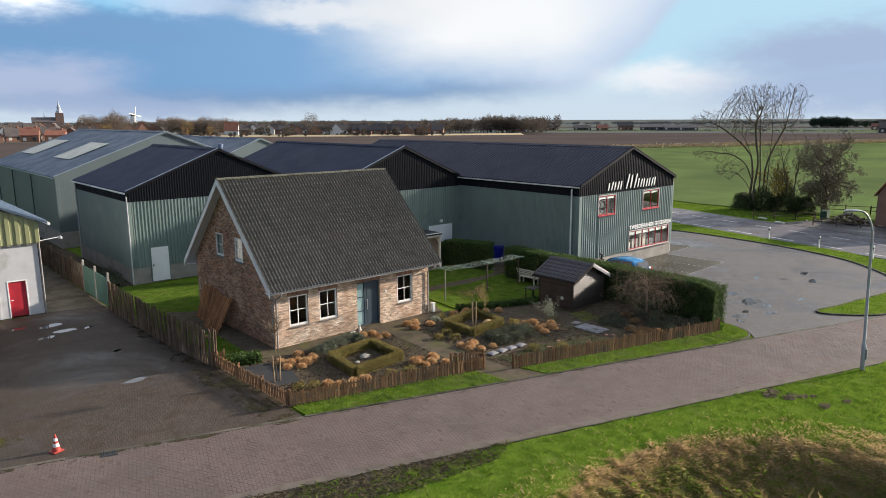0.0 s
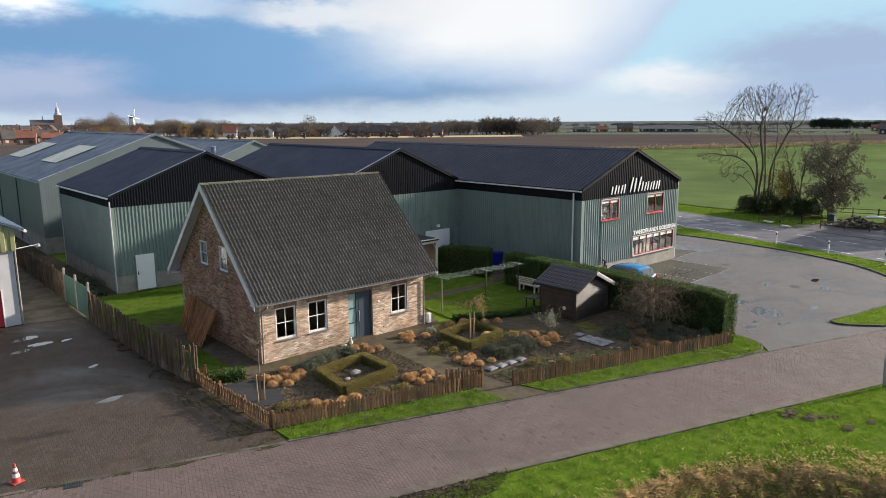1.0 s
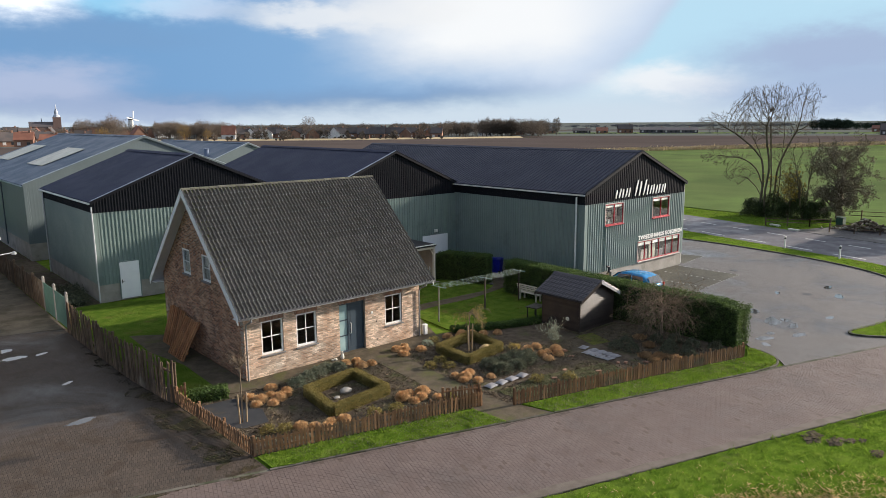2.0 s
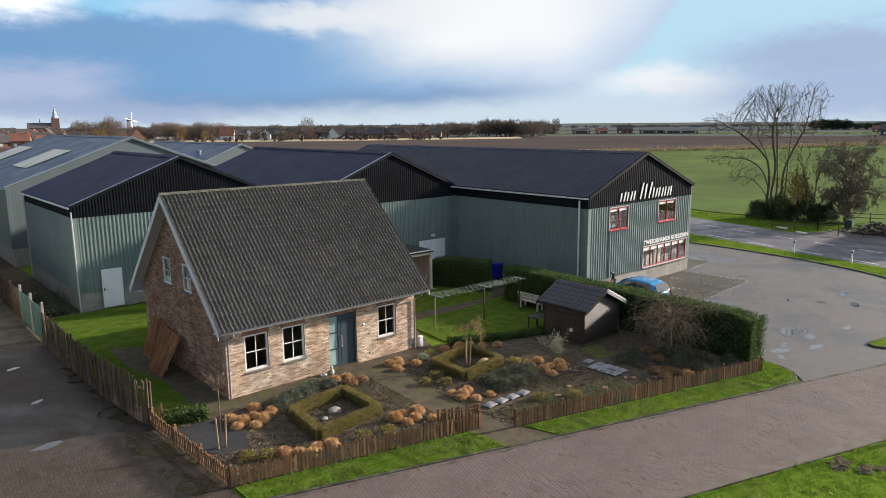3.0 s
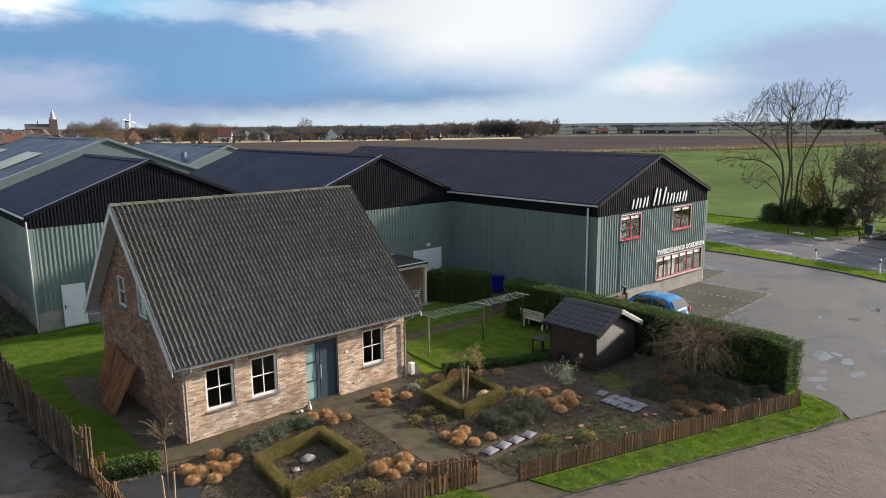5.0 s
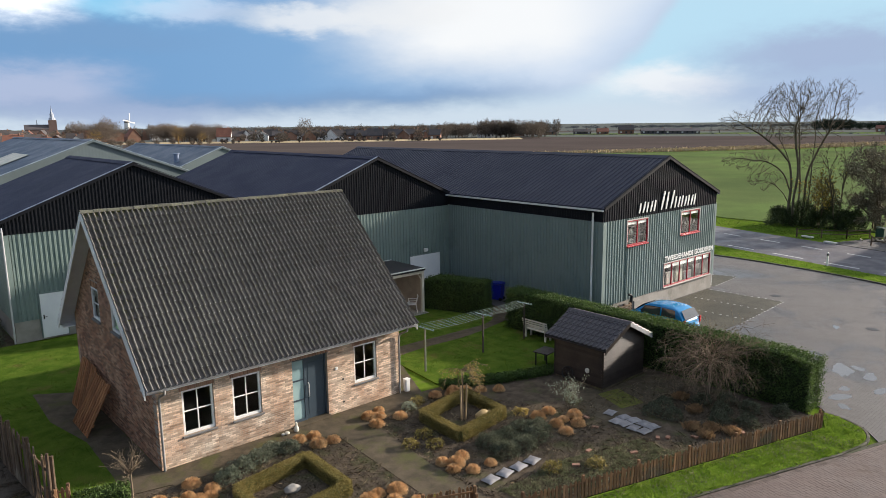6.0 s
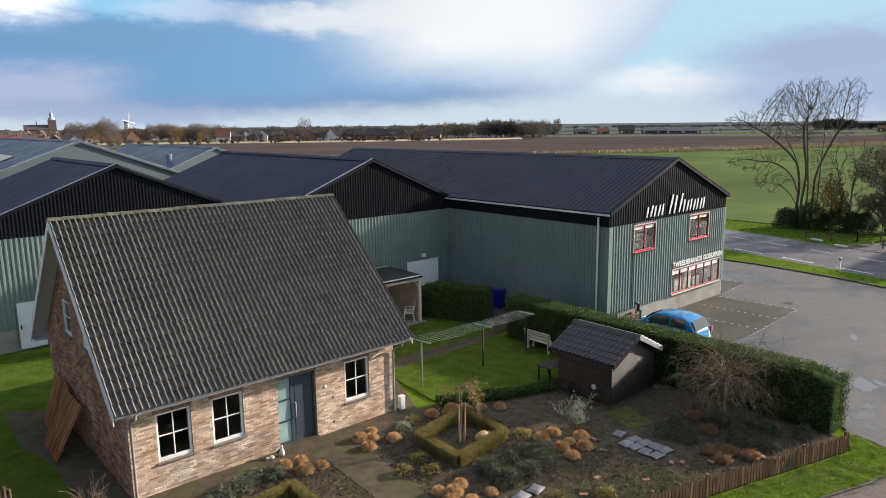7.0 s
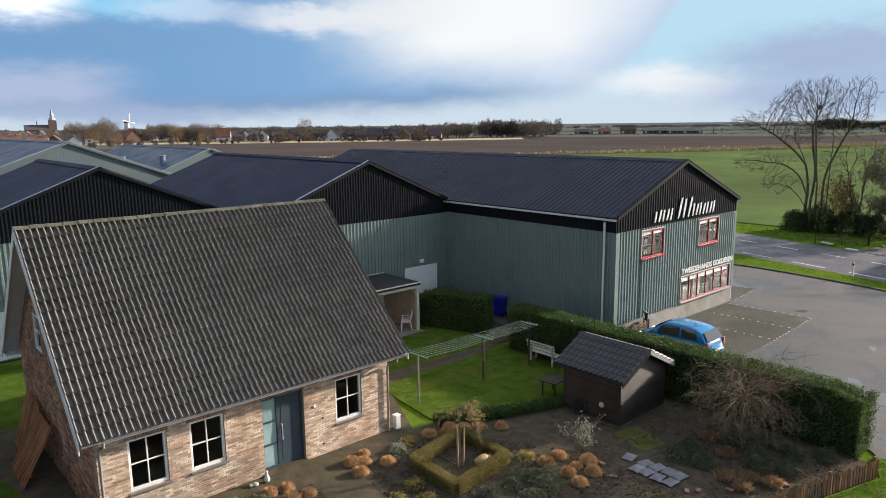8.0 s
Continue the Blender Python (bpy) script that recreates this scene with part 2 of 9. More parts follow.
GLASS = glass_mat("window_glass")
MILKY = mat("frosted_glass", (0.30, 0.42, 0.42), (0.22, 0.33, 0.34), s=1.2, rough=0.25, bump=0.02, fine=0.05)
GREEN = mat("green_cladding", (0.152, 0.203, 0.190), (0.172, 0.225, 0.210), s=0.4, rough=0.42, r2=0.55, bump=0.05, bs=30, fine=0.1, c3=(0.133, 0.178, 0.167), s3=0.6)
LIGHTPIPE = mat("light_grey_pipe", (0.46, 0.47, 0.48), (0.40, 0.41, 0.42), s=2, rough=0.5, bump=0.02, fine=0.1)
BLACK = mat("black_cladding", (0.0070, 0.0082, 0.0115), (0.0090, 0.0102, 0.0135), s=0.5, rough=0.6, r2=0.7, spec=0.10, bump=0.04, bs=30, fine=0.15)
ROOFSTEEL = mat("roof_sheet", (0.018, 0.023, 0.050), (0.021, 0.026, 0.055), s=0.35, rough=0.62, r2=0.68, spec=0.09, bump=0.02, bs=25, fine=0.10, c3=(0.023, 0.028, 0.057), s3=0.3)
# paler copy of ROOFSTEEL: the shop roof's sky sheen put into its colour
SHEENROOF = mat("sheen_roof_sheet", (0.032, 0.034, 0.052), (0.037, 0.039, 0.058), s=0.35, rough=0.55, r2=0.62, spec=0.13, bump=0.02, bs=25, fine=0.10, c3=(0.040, 0.042, 0.060), s3=0.3)
# bluish steel for vents; on left roof edges its tone stands for reflected sky
TRIMSTEEL = mat("roof_edge_steel", (0.16, 0.20, 0.28), (0.20, 0.24, 0.32), s=2, rough=0.4, bump=0.02, fine=0.1)
PALETRIM = mat("pale_roof_edge", (0.40, 0.47, 0.52), (0.34, 0.41, 0.46), s=2, rough=0.45, bump=0.02, fine=0.1)
BLUEROOF = mat("blue_roof_sheet", (0.048, 0.078, 0.120), (0.056, 0.088, 0.132), s=0.3, rough=0.5, r2=0.65, bump=0.04, bs=25, fine=0.12, c3=(0.076, 0.105, 0.138), s3=0.2)
PALEGREEN = mat("pale_cladding", (0.104, 0.133, 0.138), (0.118, 0.149, 0.155), s=0.4, rough=0.5, bump=0.06, bs=25, fine=0.15, c3=(0.104, 0.134, 0.138), s3=0.5)
SKYLIGHT = mat("translucent_sheet", (0.60, 0.555, 0.44), (0.50, 0.465, 0.36), s=1.2, rough=0.5, bump=0.1, bs=20, fine=0.4, isl=0.1)
CONCRETE = mat("concrete", (0.31, 0.29, 0.26), (0.24, 0.225, 0.20), s=1.1, rough=0.9, bump=0.25, bs=35, fine=0.3, c3=(0.18, 0.17, 0.15), s3=0.8)
KERB = mat("kerb_concrete", (0.125, 0.112, 0.092), (0.085, 0.076, 0.062), s=2.5, rough=0.9, spec=0.2, bump=0.3, bs=40, fine=0.4, rnd=0.3, c3=(0.050, 0.055, 0.028), s3=1.2, lo3=0.44, hi3=0.62)
SHEETDOOR = mat("white_door", (0.80, 0.82, 0.82), (0.74, 0.76, 0.77), s=1, rough=0.4, bump=0.03, fine=0.06)
RED = mat("red_paint", (0.42, 0.025, 0.04), (0.34, 0.02, 0.032), s=2, rough=0.4, bump=0.03, fine=0.12)
DARKRED = mat("dark_red_paint", (0.22, 0.012, 0.02), (0.17, 0.01, 0.016), s=1, rough=0.45, bump=0.03, fine=0.15)
LIME = mat("lime_cladding", (0.225, 0.232, 0.118), (0.26, 0.27, 0.145), s=0.8, rough=0.5, bump=0.05, fine=0.12)
WHITEWALL = mat("white_wall", (0.50, 0.50, 0.51), (0.44, 0.44, 0.45), s=0.9, rough=0.85, bump=0.12, bs=60, fine=0.12, c3=(0.37, 0.37, 0.36), s3=0.7)
ROADBRICK = mat("road_brick", (0.117, 0.083, 0.071), (0.134, 0.097, 0.083), s=0.6, rough=0.6, r2=0.78, bump=0.25, bs=55, fine=0.3, rnd=0.06, isl=0.06, dist=0.003, c3=(0.098, 0.074, 0.064), s3=0.35, lo3=0.46, hi3=0.72)
ROADBED = mat("road_joint", (0.094, 0.068, 0.056), (0.108, 0.079, 0.065), s=2, rough=0.95, bump=0.2)
YARD = pave_mat("yard_paving", (0.079, 0.060, 0.046), (0.056, 0.043, 0.033), 17.9, 0.105, 0.21, wet=0.4, dirt=(0.047, 0.031, 0.019), joint=(0.040, 0.030, 0.022), mess=1.15, gap=0.009, spec=0.25)
PARK = pave_mat("parking_paving", (0.110, 0.101, 0.097), (0.093, 0.086, 0.083), 0, 0.21, 0.105, wet=0.45, dirt=(0.064, 0.057, 0.051), joint=(0.062, 0.056, 0.052), gap=0.006)
BAY = pave_mat("bay_paving", (0.104, 0.098, 0.076), (0.090, 0.085, 0.064), 90, 0.21, 0.105, wet=0.05, spec=0.15, gap=0.005)
ASPHALT = mat("asphalt", (0.078, 0.073, 0.083), (0.098, 0.090, 0.098), s=0.35, rough=0.5, r2=0.75, bump=0.25, bs=90, fine=0.35, c3=(0.055, 0.053, 0.063), s3=0.12)
SLAB = mat("garden_paving", (0.112, 0.090, 0.062), (0.075, 0.061, 0.042), s=2.2, rough=0.9, spec=0.1, bump=0.6, bs=30, fine=0.7, dist=0.012, c3=(0.088, 0.086, 0.036), s3=0.9, lo3=0.5, hi3=0.68)
SOIL = mat("soil", (0.077, 0.060, 0.045), (0.120, 0.096, 0.071), s=3.2, rough=0.95, bump=0.9, bs=22, fine=0.9, dist=0.04, c3=(0.085, 0.086, 0.042), s3=1.1, lo3=0.50, hi3=0.70, spec=0.0)
TURF = mat("turf", (0.085, 0.148, 0.015), (0.130, 0.190, 0.026), s=2.0, rough=0.95, bump=0.8, bs=30, fine=0.6, dist=0.03, spec=0.0, c3=(0.125, 0.13, 0.045), s3=0.8, lo3=0.55, hi3=0.75)
LAWN = mat("lawn_turf", (0.06, 0.105, 0.014), (0.095, 0.14, 0.022), s=1.6, rough=0.95, bump=0.7, bs=40, fine=0.5, dist=0.02, spec=0.0, c3=(0.11, 0.11, 0.03), s3=0.7)
FIELD = mat("green_field", (0.086, 0.116, 0.048), (0.112, 0.143, 0.058), s=0.04, rough=0.95, bump=0.6, bs=3, fine=0.35, dist=0.2, spec=0.0, c3=(0.140, 0.200, 0.066), s3=0.022, lo3=0.45, hi3=0.68)
# far land lightened and greyed: distance haze is mixed into its colour
HAZYFIELD = mat("hazy_grassland", (0.105, 0.115, 0.108), (0.128, 0.134, 0.124), s=0.008, rough=0.95, bump=0.2, bs=1, fine=0.3, c3=(0.075, 0.10, 0.062), s3=0.006, spec=0.0)
PLOUGH = mat("ploughed_soil", (0.078, 0.064, 0.058), (0.092, 0.075, 0.068), s=0.02, rough=0.95, bump=0.5, bs=1.2, fine=0.3, dist=0.15, spec=0.0)
REED = mat("dry_reed", (0.46, 0.37, 0.23), (0.40, 0.32, 0.20), s=0.1, rough=0.95, bump=0.3, bs=6, fine=0.3, isl=0.15, spec=0.0)
BLADE = mat("grass_blade", (0.110, 0.180, 0.018), (0.170, 0.250, 0.034), s=1.6, rough=0.7, bump=0, bs=40, fine=0.2, isl=0.28, spec=0.1, trans=0.45, c3=(0.20, 0.235, 0.055), s3=0.9, lo3=0.55, hi3=0.75)
LAWNBLADE = mat("lawn_blade", (0.075, 0.135, 0.014), (0.125, 0.175, 0.024), s=1.6, rough=0.7, bump=0, fine=0.2, isl=0.3, spec=0.1, trans=0.35, c3=(0.15, 0.15, 0.04), s3=0.7)
STRAW = mat("straw_blade", (0.66, 0.44, 0.235), (0.52, 0.32, 0.155), s=1.0, rough=0.85, bump=0, fine=0.2, isl=0.4, spec=0.1, trans=0.4)
DITCH = mat("ditch_grass", (0.36, 0.265, 0.135), (0.25, 0.195, 0.090), s=1.0, rough=0.9, bump=0, fine=0.2, isl=0.22, spec=0.1, trans=0.4, c3=(0.19, 0.20, 0.06), s3=0.7, lo3=0.5, hi3=0.64)
DITCHBED = mat("ditch_bed", (0.185, 0.140, 0.075), (0.125, 0.100, 0.048), s=1.6, rough=0.95, spec=0.0, bump=0.8, bs=20, fine=0.6, dist=0.03, c3=(0.10, 0.10, 0.038), s3=0.5)
HEDGELEAF = mat("hedge_leaf", (0.055, 0.096, 0.024), (0.092, 0.140, 0.038), s=1.5, rough=0.6, spec=0.18, bump=0, fine=0.2, isl=0.5, trans=0.3)
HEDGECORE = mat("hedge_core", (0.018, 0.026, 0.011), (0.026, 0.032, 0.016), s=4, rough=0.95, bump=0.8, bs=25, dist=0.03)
BUSHLEAF = mat("bush_leaf", (0.040, 0.058, 0.021), (0.064, 0.085, 0.030), s=1.5, rough=0.6, spec=0.2, bump=0, fine=0.2, isl=0.5, trans=0.2)
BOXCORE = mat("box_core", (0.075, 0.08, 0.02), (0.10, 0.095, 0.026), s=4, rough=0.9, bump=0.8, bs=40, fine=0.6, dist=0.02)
BOXLEAF = mat("box_leaf", (0.205, 0.168, 0.050), (0.275, 0.220, 0.075), s=2.0, rough=0.65, spec=0.2, bump=0, fine=0.2, isl=0.45, trans=0.3)
GREYLEAF = mat("lavender_leaf", (0.13, 0.15, 0.105), (0.17, 0.18, 0.13), s=2.0, rough=0.85, spec=0.1, bump=0, fine=0.2, isl=0.4, trans=0.3)
DARKLEAF = mat("heather_leaf", (0.095, 0.105, 0.068), (0.142, 0.147, 0.098), s=2.0, rough=0.85, spec=0.1, bump=0, fine=0.2, isl=0.45, trans=0.3)
RUST = mat("rust_leaf", (0.36, 0.24, 0.13), (0.29, 0.18, 0.095), s=2.0, rough=0.85, spec=0.1, bump=0, fine=0.2, isl=0.4, trans=0.3)
LITTER = mat("leaf_litter", (0.125, 0.094, 0.060), (0.185, 0.150, 0.095), s=2.0, rough=0.9, spec=0.1, bump=0, fine=0.2, isl=0.6)
YELLOWLEAF = mat("yellow_leaf", (0.42, 0.30, 0.07), (0.34, 0.26, 0.08), s=2.0, rough=0.7, bump=0, fine=0.2, isl=0.35, trans=0.3)
PALELEAF = mat("pale_leaf", (0.34, 0.36, 0.28), (0.24, 0.28, 0.19), s=2.0, rough=0.7, bump=0, fine=0.2, isl=0.35, trans=0.3)
BARK = mat("bark", (0.105, 0.086, 0.058), (0.15, 0.125, 0.085), s=1.5, rough=0.95, spec=0.1, bump=0.5, bs=30, fine=0.4, dist=0.01)
DARKTWIG = mat("tree_twig", (0.104, 0.086, 0.062), (0.138, 0.113, 0.082), s=1.5, rough=0.9, spec=0.1, bump=0, isl=0.3)
# horizon trees: blue-grey distance haze put into the base colour
HAZYWOOD = mat("hazy_woodland", (0.105, 0.115, 0.128), (0.125, 0.132, 0.142), s=0.02, rough=0.95, spec=0.0, bump=0, isl=0.3)
BLIND = mat("window_blind", (0.50, 0.45, 0.42), (0.42, 0.38, 0.35), s=2, rough=0.8, bump=0.02)
TWIG = mat("twig", (0.170, 0.128, 0.088), (0.225, 0.172, 0.118), s=1.5, rough=0.9, spec=0.1, bump=0, isl=0.35)
PICKET = mat("picket_wood", (0.22, 0.115, 0.052), (0.15, 0.085, 0.045), s=1.2, rough=0.85, bump=0.4, bs=50, fine=0.4, rnd=0.3, isl=0.3, c3=(0.10, 0.085, 0.05), s3=0.6)
OLDWOOD = mat("weathered_wood", (0.150, 0.105, 0.070), (0.095, 0.066, 0.045), s=1.4, rough=0.9, spec=0.2, bump=0.5, bs=45, fine=0.45, rnd=0.38, isl=0.3, c3=(0.19, 0.155, 0.115), s3=0.8)
REDWOOD = mat("stained_plank", (0.34, 0.155, 0.065), (0.25, 0.105, 0.045), s=1.5, rough=0.8, spec=0.2, bump=0.4, bs=45, fine=0.4, rnd=0.3)
SHEDWOOD = mat("shed_board", (0.021, 0.016, 0.014), (0.034, 0.026, 0.021), s=1.5, rough=0.4, r2=0.5, spec=0.26, bump=0.4, bs=45, fine=0.5, rnd=0.25)
SHEDROOF = mat("shed_roof_sheet", (0.026, 0.023, 0.030), (0.034, 0.030, 0.038), s=1.2, rough=0.5, bump=0.1, bs=50, fine=0.3)
PALEWOOD = mat("pale_painted_wood", (0.62, 0.60, 0.52), (0.52, 0.50, 0.42), s=2, rough=0.6, bump=0.2, bs=50, fine=0.2, rnd=0.08)
PLASTIC = mat("white_plastic", (0.78, 0.77, 0.74), (0.70, 0.69, 0.66), s=3, rough=0.4, bump=0.02, fine=0.08)
BLUEPLASTIC = mat("blue_plastic", (0.013, 0.02, 0.31), (0.011, 0.016, 0.25), s=2, rough=0.4, bump=0.05, fine=0.15)
FELT = mat("roofing_felt", (0.020, 0.020, 0.021), (0.03, 0.03, 0.03), s=1, rough=0.7, bump=0.3, bs=60, fine=0.3)
CARBLUE = mat("car_paint", (0.004, 0.20, 0.46), (0.004, 0.185, 0.43), s=1, rough=0.16, bump=0.0, fine=0.04, spec=0.7)
CARGLASS = mat("car_glass", (0.03, 0.04, 0.05), rough=0.06, bump=0, fine=0.0, spec=0.9)
TYRE = mat("tyre", (0.018, 0.018, 0.018), rough=0.85, bump=0.2, bs=80)
BLACKTRIM = mat("black_trim", (0.014, 0.014, 0.015), rough=0.5, bump=0.05)
REDLAMP = mat("red_lamp", (0.45, 0.015, 0.015), rough=0.15, bump=0, fine=0.05)
GALV = mat("galvanised_steel", (0.36, 0.37, 0.38), (0.28, 0.29, 0.30), s=3, rough=0.5, metal=0.6, bump=0.1)
CONERED = mat("cone_orange", (0.44, 0.055, 0.04), (0.34, 0.045, 0.035), s=5, rough=0.55, bump=0.05, fine=0.2)
MARK = mat("road_marking", (0.58, 0.58, 0.56), (0.40, 0.40, 0.38), s=3, rough=0.7, bump=0.2, bs=50, fine=0.35)
WATER = mat("puddle_water", (0.022, 0.022, 0.022), (0.03, 0.028, 0.026), s=2, rough=0.03, bump=0.0, fine=0.1, spec=0.6)
ORANGEROOF = mat("orange_roof", (0.25, 0.108, 0.068), (0.20, 0.084, 0.056), s=0.3, rough=0.9, bump=0.1, fine=0.3, rnd=0.25)
DARKROOF = mat("dark_roof", (0.060, 0.055, 0.055), (0.085, 0.07, 0.065), s=0.3, rough=0.9, bump=0.1, fine=0.3, rnd=0.3)
FARBRICK = mat("far_brick", (0.22, 0.115, 0.075), (0.28, 0.16, 0.11), s=0.4, rough=0.9, bump=0.1, fine=0.3, rnd=0.25)
FARWHITE = mat("far_render", (0.74, 0.72, 0.68), rough=0.9, bump=0.05)
FARGLASS = mat("far_window", (0.05, 0.055, 0.06), rough=0.2, bump=0)
FARTREE = mat("far_twigs", (0.148, 0.120, 0.098), (0.188, 0.150, 0.116), s=0.05, rough=0.95, bump=0, fine=0.2, isl=0.4, c3=(0.135, 0.117, 0.095), s3=0.02, spec=0.0, trans=0.4)
FARWOOD = mat("far_wood_twigs", (0.110, 0.094, 0.078), (0.135, 0.112, 0.090), s=0.05, rough=0.95, bump=0, fine=0.2, isl=0.4, spec=0.0, trans=0.3)
FARGOLD = mat("far_gold_leaf", (0.36, 0.23, 0.08), (0.28, 0.19, 0.07), s=0.1, rough=0.95, bump=0, isl=0.35, spec=0.0, trans=0.4)
FARFIR = mat("far_conifer", (0.030, 0.045, 0.030), (0.04, 0.055, 0.035), s=0.05, rough=0.95, bump=0, isl=0.35, spec=0.0)
CHURCHBRICK = mat("church_brick", (0.165, 0.105, 0.088), (0.20, 0.13, 0.105), s=0.4, rough=0.9, bump=0.1, fine=0.3)
SLATE = mat("church_slate", (0.105, 0.092, 0.095), rough=0.8, bump=0.1)
blotchy(DIRT, 1.1, 0.44, 0.62)
YARDMOSS = mat("paving_moss", (0.085, 0.080, 0.022), (0.065, 0.060, 0.024), s=3, rough=0.9, spec=0.1, bump=0.4, bs=40, fine=0.6)
blotchy(YARDMOSS, 1.4, 0.36, 0.62)
blotchy(MUD, 1.3, 0.42, 0.85)

# ---- geometry helpers ----
class Geo:
    """Collects faces of one mesh; m is applied to all that is added."""

    def __init__(self):
        self.v, self.f, self.m, self.weld = [], [], Matrix.Identity(4), False

    def add(self, vs, fs):
        b = len(self.v)
        self.v += [tuple(self.m @ Vector(p)) for p in vs]
        self.f += [tuple(b + i for i in f) for f in fs]
        return self

    def box(self, a, b, ch=0.0):
        (x0, y0, z0), (x1, y1, z1) = a, b
        if not ch:
            vs = [(x0, y0, z0), (x1, y0, z0), (x1, y1, z0), (x0, y1, z0), (x0, y0, z1), (x1, y0, z1), (x1, y1, z1), (x0, y1, z1)]
            return self.add(vs, [(3, 2, 1, 0), (4, 5, 6, 7), (0, 1, 5, 4), (1, 2, 6, 5), (2, 3, 7, 6), (3, 0, 4, 7)])
        ch = min(ch, (x1 - x0) / 2.1, (y1 - y0) / 2.1, (z1 - z0) / 2.1)
        vs, fs, idx = [], [], {}
        for i, cx in enumerate((x0, x1)):
            for j, cy in enumerate((y0, y1)):
                for l, cz in enumerate((z0, z1)):
                    sx, sy, sz = ch * (1 - 2 * i), ch * (1 - 2 * j), ch * (1 - 2 * l)
                    for a_, p in enumerate(((cx, cy + sy, cz + sz), (cx + sx, cy, cz + sz), (cx + sx, cy + sy, cz))):
                        idx[i, j, l, a_] = len(vs)
                        vs.append(p)
        for i in (0, 1):
            o = [idx[i, 0, 0, 0], idx[i, 1, 0, 0], idx[i, 1, 1, 0], idx[i, 0, 1, 0]]
            fs.append(o if i else o[::-1])
            o = [idx[0, i, 0, 1], idx[1, i, 0, 1], idx[1, i, 1, 1], idx[0, i, 1, 1]]
            fs.append(o[::-1] if i else o)
            o = [idx[0, 0, i, 2], idx[1, 0, i, 2], idx[1, 1, i, 2], idx[0, 1, i, 2]]
            fs.append(o if i else o[::-1])
        for i in (0, 1):
            for j in (0, 1):
                o = [idx[i, j, 0, 0], idx[i, j, 1, 0], idx[i, j, 1, 1], idx[i, j, 0, 1]]
                fs.append(o if i == j else o[::-1])
                o = [idx[i, 0, j, 0], idx[i, 0, j, 2], idx[i, 1, j, 2], idx[i, 1, j, 0]]
                fs.append(o if i == j else o[::-1])
                o = [idx[0, i, j, 1], idx[1, i, j, 1], idx[1, i, j, 2], idx[0, i, j, 2]]
                fs.append(o if i == j else o[::-1])
                for l in (0, 1):
                    o = [idx[i, j, l, 0], idx[i, j, l, 1], idx[i, j, l, 2]]
                    fs.append(o if (i + j + l) % 2 else o[::-1])
        return self.add(vs, fs)

    def tube(self, pts, rad, n=8, cap=True):
        """A round bar along pts; rad: one radius or one for each point."""
        pts = [Vector(p) for p in pts]
        rad = [rad] * len(pts) if isinstance(rad, (int, float)) else rad
        vs, fs, side = [], [], None
        for i, p in enumerate(pts):
            d = (pts[min(i + 1, len(pts) - 1)] - pts[max(i - 1, 0)]).normalized()
            side = d.orthogonal() if side is None else side - d * side.dot(d)
            side.normalize()
            up = d.cross(side)
            for j in range(n):
                a = 2 * math.pi * j / n
                vs.append(p + (side * math.cos(a) + up * math.sin(a)) * rad[i])
        for i in range(len(pts) - 1):
            for j in range(n):
                a, b = i * n + j, i * n + (j + 1) % n
                fs.append((a, b, b + n, a + n))
        if cap:
            fs.append(tuple(range(n))[::-1])
            fs.append(tuple((len(pts) - 1) * n + j for j in range(n)))
        return self.add(vs, fs)

    def lathe(self, profile, n=16, at=(0, 0, 0)):
        """A turned body: profile of (radius, height) from the bottom up."""
        vs = [(at[0] + r * math.cos(2 * math.pi * j / n), at[1] + r * math.sin(2 * math.pi * j / n), at[2] + z) for r, z in profile for j in range(n)]
        fs = [(i * n + j, i * n + (j + 1) % n, (i + 1) * n + (j + 1) % n, (i + 1) * n + j) for i in range(len(profile) - 1) for j in range(n)]
        fs += [tuple(range(n))[::-1], tuple((len(profile) - 1) * n + j for j in range(n))]
        return self.add(vs, fs)

    def prism(self, poly, d):
        """A flat polygon of 3D points, pushed along d."""
        n, d = len(poly), Vector(d)
        vs = [Vector(p) for p in poly] + [Vector(p) + d for p in poly]
        fs = [tuple(range(n))[::-1], tuple(range(n, 2 * n))] + [(i, (i + 1) % n, n + (i + 1) % n, n + i) for i in range(n)]
        return self.add(vs, fs)

    def mesh(self, name, material, smooth=False):
        me = bpy.data.meshes.new(name)
        me.from_pydata(self.v, [], self.f)
        me.materials.append(material)
        bm = bmesh.new()
        bm.from_mesh(me)
        if self.weld:
            bmesh.ops.remove_doubles(bm, verts=bm.verts, dist=0.0005)
        bmesh.ops.recalc_face_normals(bm, faces=bm.faces)
        bm.to_mesh(me)
        bm.free()
        if smooth:
            me.polygons.foreach_set("use_smooth", [True] * len(me.polygons))
            me.set_sharp_from_angle(angle=radians(40))
        return me


def part(name, g, material, parent=None, label="", smooth=False, at=None):
    """Links a Geo (or a ready mesh) as one mesh object under parent."""
    ob = new(name, g if isinstance(g, bpy.types.Mesh) else g.mesh(name, material, smooth))
    if parent:
        ob.parent = parent
    if at is not None:
        ob.matrix_basis = at
    return tagged(ob, label)


def thing(name, label, category, at=None, group="", kind=""):
    ob = new(name)
    ob.empty_display_size = 0.2
    if at is not None:
        ob.matrix_basis = at
    return tagged(ob, label, category, group, kind)


